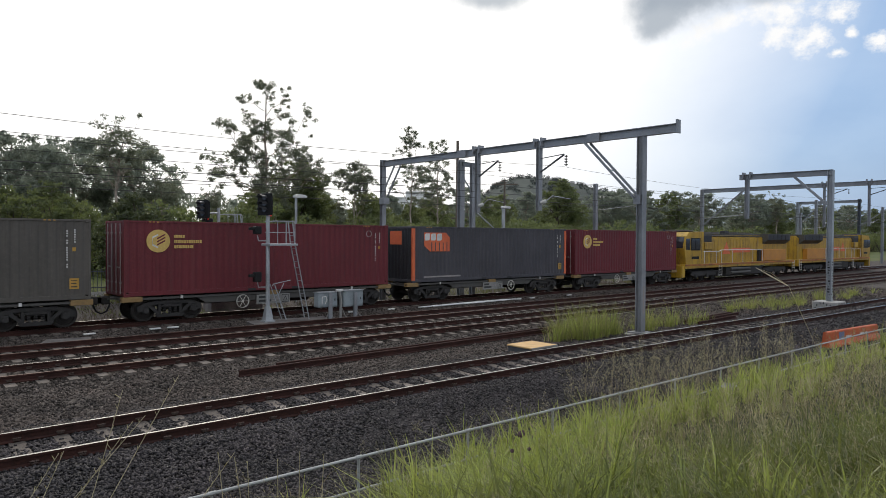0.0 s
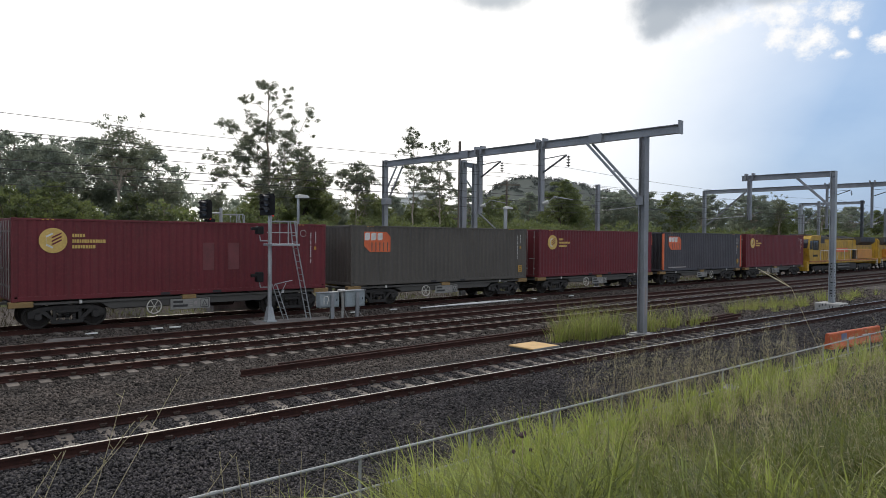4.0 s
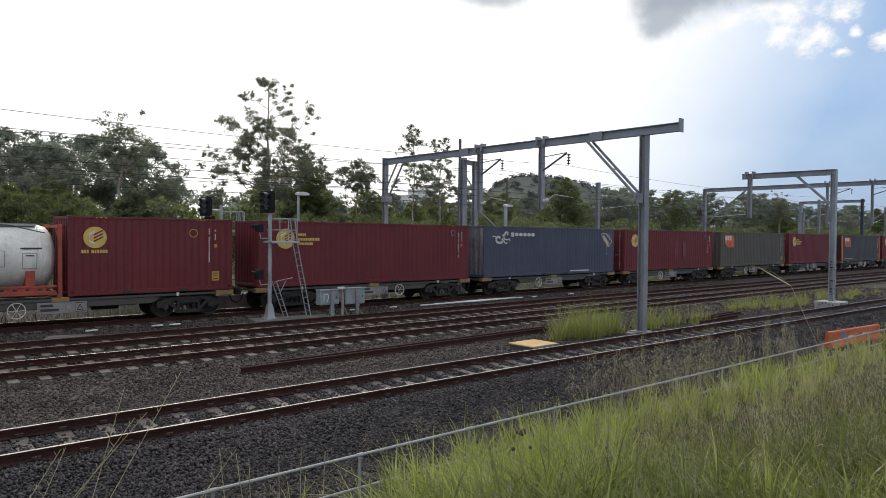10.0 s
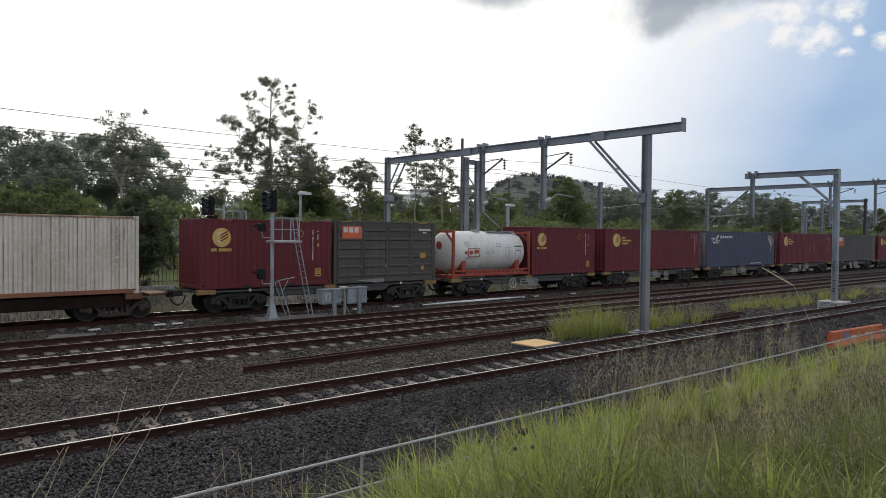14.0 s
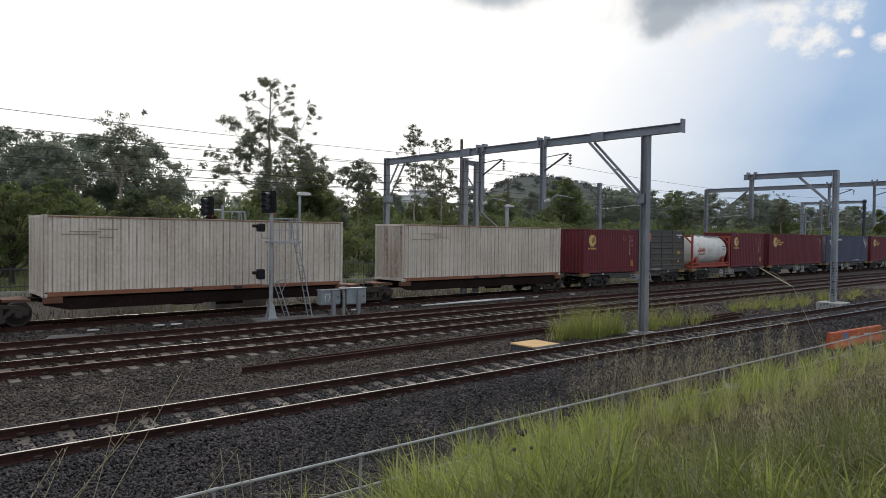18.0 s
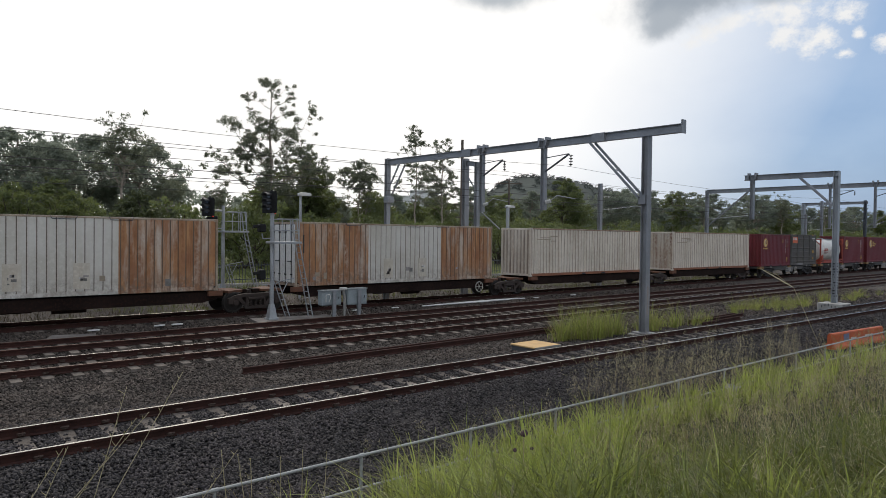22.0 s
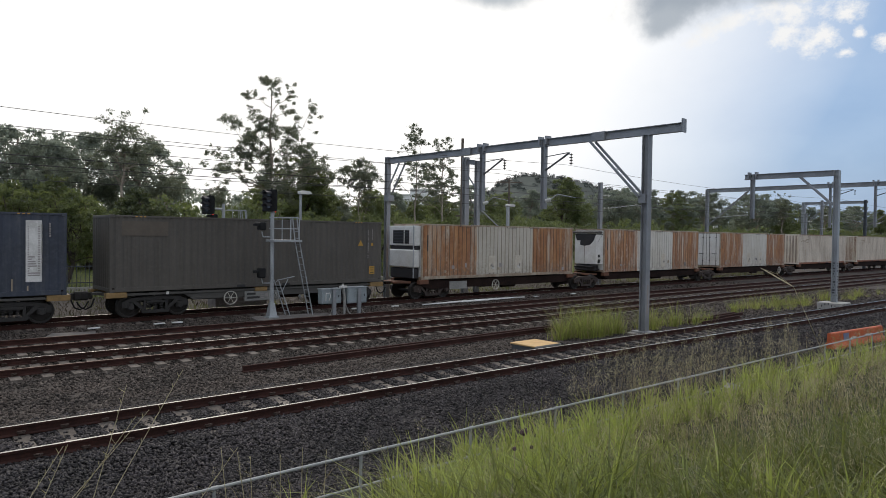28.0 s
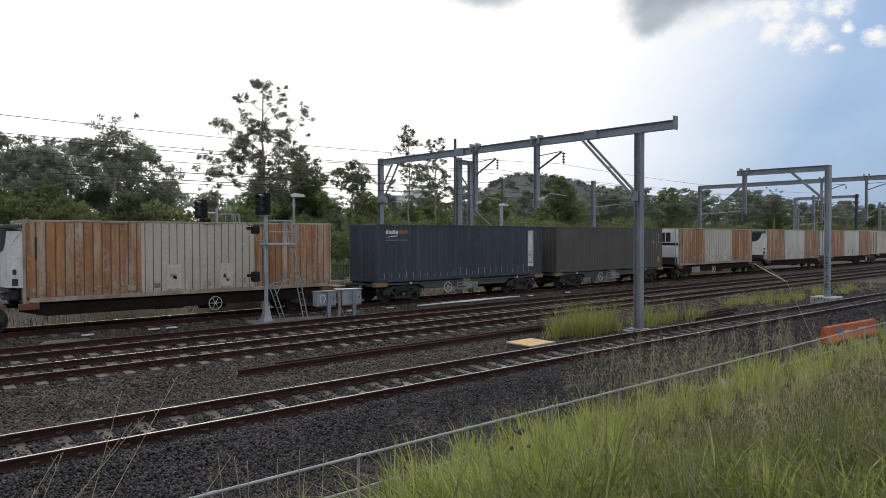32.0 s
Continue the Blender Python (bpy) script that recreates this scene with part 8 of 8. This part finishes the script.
def build_grass():
    rng = np.random.default_rng(61)
    # tufts: taller along the fence, broad blades arching outwards; brighter, middling and deep green ones
    tx, ty, d = bank_points(rng, 3600, 2.7, 46, 6, 88, -2.5, 7.9)
    p = patchy(tx, ty, 0.9, 5)
    keep = rng.random(len(tx)) < 0.25 + 0.95 * p - 0.42 * np.clip((tx - 5) / 8, 0, 1) * (ty < 6.0)
    keep &= (np.degrees(np.arctan2(tx, ty)) > 33.9 + 2.8 * rng.random(len(tx))) | (rng.random(len(tx)) < 0.05)
    tx, ty, d, p = tx[keep], ty[keep], d[keep], p[keep]
    tone = 0.5 * patchy(tx, ty, 1.6, 15) + 0.75 * rng.random(len(tx)) + 0.42 * np.clip((ty - 3.5) / 1.5, 0, 1) - 0.3 * np.clip((tx - 5) / 6, 0, 1) * (ty < 5)
    for lo, hi, m, name, lab in ((0.86, 9, M_GRASS_LIME, "lime_grass", "bright lime grass tufts on the bank"), (0.60, 0.86, M_GRASS, "green_grass", "green grass tufts on the bank"), (-9, 0.60, M_GRASS_DEEP, "deep_green_grass", "deep green grass tufts on the bank")):
        w = (tone >= lo) & (tone < hi)
        bx, by, bd, bp = tx[w], ty[w], d[w], p[w]
        k, x, y, a = tuft_points(rng, bx, by, 18, 0.085)
        tall = (0.48 + 0.55 * rng.random(len(bx))) * (0.70 + 0.5 * bp) * np.where(by > 5.2, 1.12, 0.95)
        rise = np.clip((by - 4.6) / 1.2, 0, 1)
        tall *= 1 - 0.40 * np.clip((bx - 5) / 6, 0, 1) * (1 - rise) - rise * np.where(bx < 8, 0.0, 0.17)
        fine = 1 - 0.5 * np.clip((bx - 4) / 4, 0, 1) * (by < 4.8)
        h = tall[k] * rng.uniform(0.5, 1.08, len(x))
        v, q = blades(rng, x, y, ground_z(x, y) - 0.04, h, (0.012 + 0.020 * rng.random(len(x))) * fine[k] * (1 + bd[k] * 0.02), rng.uniform(0.10, 1.2, len(x)) * (1 - 0.5 * rise[k]), rng.uniform(0.7, 2.4, len(x)), 4, a)
        tagged(new(name, mesh_np(name, v, q, m)), lab, "grass", kind="stuff")
    # low undergrowth
    x, y, d = bank_points(rng, 32000, 2.6, 46, 6, 88, -2.5, 7.85)
    thin = (np.degrees(np.arctan2(x, y)) > 30) | (rng.random(len(x)) < 0.25)
    x, y, d = x[thin], y[thin], d[thin]
    h = 0.12 + 0.30 * rng.random(len(x))
    v, q = blades(rng, x, y, ground_z(x, y) - 0.03, h, 0.006 * (1 + d * 0.05), rng.uniform(0.2, 0.9, len(x)), rng.uniform(0.4, 1.3, len(x)), 2)
    tagged(new("undergrowth", mesh_np("undergrowth", v, q, M_GRASS_OLIVE)), "low olive undergrowth on the bank", "grass", kind="stuff")
    # the bank goes on behind and beside: thinner growth
    tx, ty = rng.uniform(-28, 60, 5200), rng.uniform(-14, 7.6, 5200)
    near = np.hypot(tx, ty)
    seen = (near < 46) & (np.degrees(np.arctan2(tx, ty)) > 6) & (np.degrees(np.arctan2(tx, ty)) < 88) & (ty > -2.5)
    tx, ty = tx[~seen & (near > 1.5)], ty[~seen & (near > 1.5)]
    k, x, y, a = tuft_points(rng, tx, ty, 9, 0.12)
    h = rng.uniform(0.25, 0.85, len(x))
    v, q = blades(rng, x, y, ground_z(x, y) - 0.04, h, rng.uniform(0.012, 0.03, len(x)), rng.uniform(0.1, 0.8, len(x)), rng.uniform(0.6, 1.8, len(x)), 3, a)
    tagged(new("bank_grass", mesh_np("bank_grass", v, q, M_GRASS)), "green grass spreading along the bank", "grass", kind="stuff")
    # and thicker close round the standpoint
    tx, ty = rng.uniform(-9, 9, 2600), rng.uniform(-9, 7.4, 2600)
    near, way = np.hypot(tx, ty), np.degrees(np.arctan2(tx, ty))
    ok = (near > 0.5) & ~((near > 2.7) & (way > 6) & (way < 88))
    k, x, y, a = tuft_points(rng, tx[ok], ty[ok], 12, 0.1)
    v, q = blades(rng, x, y, ground_z(x, y) - 0.04, rng.uniform(0.15, 0.55, len(x)) * np.where(np.hypot(x, y) < 3, 0.6, 1), rng.uniform(0.01, 0.025, len(x)), rng.uniform(0.1, 0.8, len(x)), rng.uniform(0.6, 1.8, len(x)), 3, a)
    tagged(new("trodden_grass", mesh_np("trodden_grass", v, q, M_GRASS)), "short trodden grass on top of the bank", "grass", kind="stuff")
    # dry stems, mostly leaning one way
    x, y, d = bank_points(rng, 40000, 2.4, 44, 14, 88, -2.5, 8.6)
    p = patchy(x, y, 0.7, 9)
    dryness = np.clip((x - 4.5) / 6, 0.10, 1) * np.where(y > 5.5, 0.6, 1.0)
    keep = rng.random(len(x)) < p * dryness * 0.55
    x, y, d = x[keep], y[keep], d[keep]
    h = 0.40 + 0.60 * rng.random(len(x))
    v, q = blades(rng, x, y, ground_z(x, y) - 0.03, h, 0.0055 * (1 + d * 0.04), rng.uniform(0.3, 1.5, len(x)), rng.uniform(0.6, 2.0, len(x)), 4, rng.normal(2.6, 1.5, len(x)))
    tagged(new("dry_grass", mesh_np("dry_grass", v, q, M_GRASS_DRY)), "wispy dry grass stems on the bank", "grass", kind="stuff")
    # feathery seed heads on thin stalks, thickest towards the far end and along the fence
    x, y, d = bank_points(rng, 8500, 3.0, 40, 16, 88, -1.5, 8.8)
    pp = patchy(x, y, 1.1, 33)
    rim = (y > 6.3) & (x > 10.5) & (x < 20) & (pp > 0.25)
    keep = (rng.random(len(x)) < np.clip((x - 3.5) / 7, 0.05, 1) * np.where(y > 5.5, 0.16, 0.36)) | rim
    x, y, d, rim = x[keep], y[keep], d[keep], rim[keep]
    n = len(x)
    h = rng.uniform(0.45, 0.95, n) + rim * rng.uniform(0.1, 0.85, n)
    lx, ly = rng.normal(0.10, 0.20, n), rng.normal(0.02, 0.14, n)
    stem, q = blades(rng, x, y, ground_z(x, y) - 0.02, h * 0.98, 0.0034 * (1 + d * 0.05), np.hypot(lx, ly) / h * 1.1, np.full(n, 0.7), 3, np.arctan2(ly, lx))
    tagged(new("seed_stalks", mesh_np("seed_stalks", stem, q, M_GRASS_DRY)), "thin stalks of the seeding grass", "grass", kind="stuff")
    m = 26
    u = rng.uniform(0.55, 1.0, (n, m))
    spread = 0.11 * (1.05 - u) / 0.45 + 0.012
    px = x[:, None] + lx[:, None] * u ** 1.7 + rng.normal(0, 1, (n, m)) * spread * 0.6
    py = y[:, None] + ly[:, None] * u ** 1.7 + rng.normal(0, 1, (n, m)) * spread * 0.6
    pz = ground_z(x, y)[:, None] + h[:, None] * u
    c = np.stack([px, py, pz], -1).reshape(-1, 3)
    a = rng.normal(size=c.shape) * 0.8 + np.array([-0.3, 0, 1.3])
    a /= np.linalg.norm(a, axis=1, keepdims=True)
    b = np.cross(a, rng.normal(size=c.shape))
    b /= np.linalg.norm(b, axis=1, keepdims=True)
    s = 0.028 * (1 + np.repeat(d, m)[:, None] * 0.03)
    v = np.stack([c - a * s, c + b * s * 0.055, c + a * s, c - b * s * 0.055], 1).reshape(-1, 3)
    tagged(new("seed_heads", mesh_np("seed_heads", v, (np.arange(n * m)[:, None] * 4 + np.arange(4)), M_SEED)), "feathery brown seed heads over the grass", "grass", kind="stuff")
    # tufts among the tracks: arching blades, with straw and seed stems through them
    cx, cy = [], []
    for mx, my, rx, ry, n in ((20.0, 15.05, 1.9, 0.7, 60), (23.9, 14.75, 1.6, 0.5, 22), (36.5, 15.6, 4.6, 1.0, 40), (45.5, 15.3, 3.0, 0.8, 13), (27.0, 14.6, 1.4, 0.35, 5), (52, 15.4, 4, 0.8, 8)):
        r, an = np.sqrt(rng.random(n)), rng.uniform(0, 6.283, n)
        cx.append(mx + rx * r * np.cos(an)), cy.append(my + ry * r * np.sin(an))
    cx, cy = np.concatenate(cx), np.concatenate(cy)
    tall = (0.6 + 0.95 * rng.random(len(cx)) ** 1.4) * np.where(cx > 30, 0.72, np.where(cx < 22.4, 1.15, 0.85))
    for name, m, per, wide, lab in (("track_side_grass", M_GRASS, 18, 0.014, "green grass tufts between the tracks"), ("bright_track_side_grass", M_GRASS_LIME, 8, 0.013, "bright grass blades between the tracks"), ("track_side_straw", M_GRASS_DRY, 9, 0.008, "straw stems among the track-side grass")):
        k, x, y, a = tuft_points(rng, cx, cy, per, 0.16)
        h = tall[k] * rng.uniform(0.45, 1.1, len(x)) * (1.15 if wide < 0.01 else 1)
        v, q = blades(rng, x, y, ground_z(x, y) - 0.05, h, wide * rng.uniform(0.8, 1.7, len(x)), rng.uniform(0.1, 0.7, len(x)), rng.uniform(0.5, 1.8, len(x)), 4, a)
        tagged(new(name, mesh_np(name, v, q, m)), lab, "grass", kind="stuff")
    # rough verge behind the freight track
    x, y = rng.uniform(-6, 75, 26000), rng.uniform(30.2, 37.6, 26000)
    p = patchy(x, y, 0.8, 21)
    for name, keep, m, lab in (("verge_grass", p > 0.52, M_GRASS_OLIVE, "rough olive grass behind the freight track"), ("dead_verge_grass", p <= 0.60, M_GRASS_DEAD, "dead straw-coloured grass behind the freight track")):
        n = int(keep.sum())
        v, q = blades(rng, x[keep], y[keep], ground_z(x[keep], y[keep]) - 0.04, rng.uniform(0.12, 0.45, n), 0.028, rng.uniform(0.2, 0.9, n), rng.uniform(0.3, 1.2, n), 2)
        tagged(new(name, mesh_np(name, v, q, m)), lab, "grass", kind="stuff")
    # meadow grass behind the train
    x, y = rng.uniform(-5, 60, 12000), 36.8 + 16 * rng.random(12000) ** 1.5
    v, q = blades(rng, x, y, ground_z(x, y) - 0.03, rng.uniform(0.12, 0.35, len(x)), 0.03, rng.uniform(0.2, 0.7, len(x)), rng.uniform(0.3, 1, len(x)), 2)
    tagged(new("meadow_grass", mesh_np("meadow_grass", v, q, M_GRASS)), "mown green grass beyond the railway", "grass", kind="stuff")


build_grass()


def build_stalks():
    """Single tall straw stalks that stand up before the near track."""
    for k, (x, y, z, tip, lab) in enumerate(STALKS):
        t = thing("grass_stalk", lab, "grass stalk", "tall grass stalks")
        p, q = Vector((x, y, z)), Vector(tip)
        mid = p.lerp(q, 0.55) + Vector((0, 0, 0.05 * (q - p).length))
        long = k == len(STALKS) - 1
        if long:
            mid = q + Vector((0.47, 0, -0.13))
        pts = [p, p.lerp(mid, 0.5) + Vector((0, 0, 0.12 if long else 0)), mid, mid.lerp(q, 0.55) + Vector((0, 0, 0.02 if long else 0)), q]
        g = Geo()
        limb(g, pts, 0.0014 if long else 0.0062 if "dead" in lab else 0.0034, 0.0014 if "dead" not in lab else 0.003, 5)
        part("stem", g, M_STRAW, t)
        rng = np.random.default_rng(k)
        head = Geo()
        for j in range(7):
            u = 0.80 + 0.03 * j
            c = mid.lerp(q, (u - 0.55) / 0.45)
            if not long:
                head.tube(c, c + Vector((rng.normal(0, 0.012), rng.normal(0, 0.012), 0.022)), 0.0022, 0.0008, 4)
        if long:
            a, c = mid.lerp(q, 0.05), q + (q - mid) * 0.02
            for e, r0, r1 in ((0, 0.002, 0.0042), (1, 0.0042, 0.0036), (2, 0.0036, 0.0015)):
                head.tube(a.lerp(c, e / 3), a.lerp(c, (e + 1) / 3), r0, r1, 6)
        part("seed_head", head, M_STALK if long else M_SEED, t)


STALKS = [(0.458, 3.3, 0.75, (0.910, 3.3, 2.578), "tall dry straw stalk with a thin seed head"),
          (0.205, 3.3, 0.75, (1.168, 3.3, 2.617), "tall dry straw stalk bent by the breeze"),
          (-0.369, 3.3, 0.75, (1.010, 3.3, 2.444), "dry straw stalk with a drooping head"),
          (-0.177, 3.3, 0.75, (0.954, 3.3, 2.426), "dry straw stalk with a drooping head"),
          (0.071, 3.3, 0.75, (0.668, 3.3, 2.346), "short dry straw stalk"),
          (0.381, 3.3, 0.75, (1.452, 3.3, 2.180), "dry straw stalk leaning over the fence"),
          (-0.228, 3.3, 0.75, (0.650, 3.3, 2.342), "short dry straw stalk"),
          (2.46, 5.6, -0.1, (2.31, 5.6, 1.44), "dead brown stem at the edge of the ballast"),
          (2.66, 5.6, -0.1, (2.46, 5.6, 1.36), "dead brown stem with a bent tip"),
          (2.63, 5.6, -0.1, (2.58, 5.6, 1.30), "short dead brown stem"),
          (3.08, 5.6, -0.1, (3.10, 5.6, 1.28), "dead brown stem at the edge of the ballast"),
          (2.89, 5.6, -0.1, (2.87, 5.6, 1.26), "dead brown stem at the edge of the ballast"),
          (3.30, 5.6, -0.1, (3.36, 5.6, 1.21), "short dead brown stem"),
          (6.4, 1.8, 1.0, (4.055, 1.8, 3.121), "long tan grass stalk arching over the bank")]
build_stalks()


def build_weed_head():
    t = thing("weed_flower", "dark purple-brown dried flower head on a thin stem", "weed")
    t.matrix_basis = pose(4.56, 4.16, 0.84)
    part("stem", Geo().tube((0, 0, -0.25), (0.02, 0, 0.62), 0.005, 0.004, n=5), M_STRAW, t)
    g = Geo().lathe([(0.001, -0.035), (0.026, -0.025), (0.036, 0), (0.022, 0.028), (0.001, 0.04)], n=9)
    g.v = [(a * (1.35 + 0.25 * math.sin(31 * b + 17 * c)) + 0.02, c * 0.8, b * (0.95 + 0.2 * math.sin(43 * a)) + 0.65) for a, b, c in g.v]
    part("flower", g, M_WEED, t, "dark dried flower")
    for x, z, k in ((4.46, 1.36, 0.55), (4.69, 1.33, 0.5)):
        t = thing("weed_flower", "small reddish dried flower head in the grass", "weed", "dried weeds")
        t.matrix_basis = pose(x, 4.16, z)
        part("stem", Geo().tube((0.02, 0, -0.8), (0, 0, -0.01), 0.004, 0.003, n=5), M_STRAW, t)
        g = Geo().lathe([(0.001, -0.035), (0.026, -0.025), (0.036, 0), (0.022, 0.028), (0.001, 0.04)], n=9)
        g.v = [(a * k, c * k, b * k) for a, b, c in g.v]
        part("flower", g, M_WEED, t, "reddish dried flower")


M_WEED = material("dried_flower", (0.085, 0.045, 0.055), 0.8)
build_weed_head()


def build_litter():
    rng = np.random.default_rng(3)
    g = Geo()
    n = 7
    for j in range(n):
        for i in range(n):
            g.v.append((i * 0.07 - 0.2, j * 0.04 - 0.12, float(rng.uniform(0, 0.11)) * (0.4 + 0.6 * (1 - abs(i - 3) / 3.0))))
    g.f = [(j * n + i, j * n + i + 1, (j + 1) * n + i + 1, (j + 1) * n + i) for j in range(n - 1) for i in range(n - 1)]
    o = solo("plastic_sheet", g, M_PLATE, "crumpled grey plastic sheet lying in the grass", "litter")
    o.matrix_basis = pose(13.45, 6.5, float(ground_z(13.45, 6.5)) + 0.34, 0, 0, 12)


build_litter()

motions()
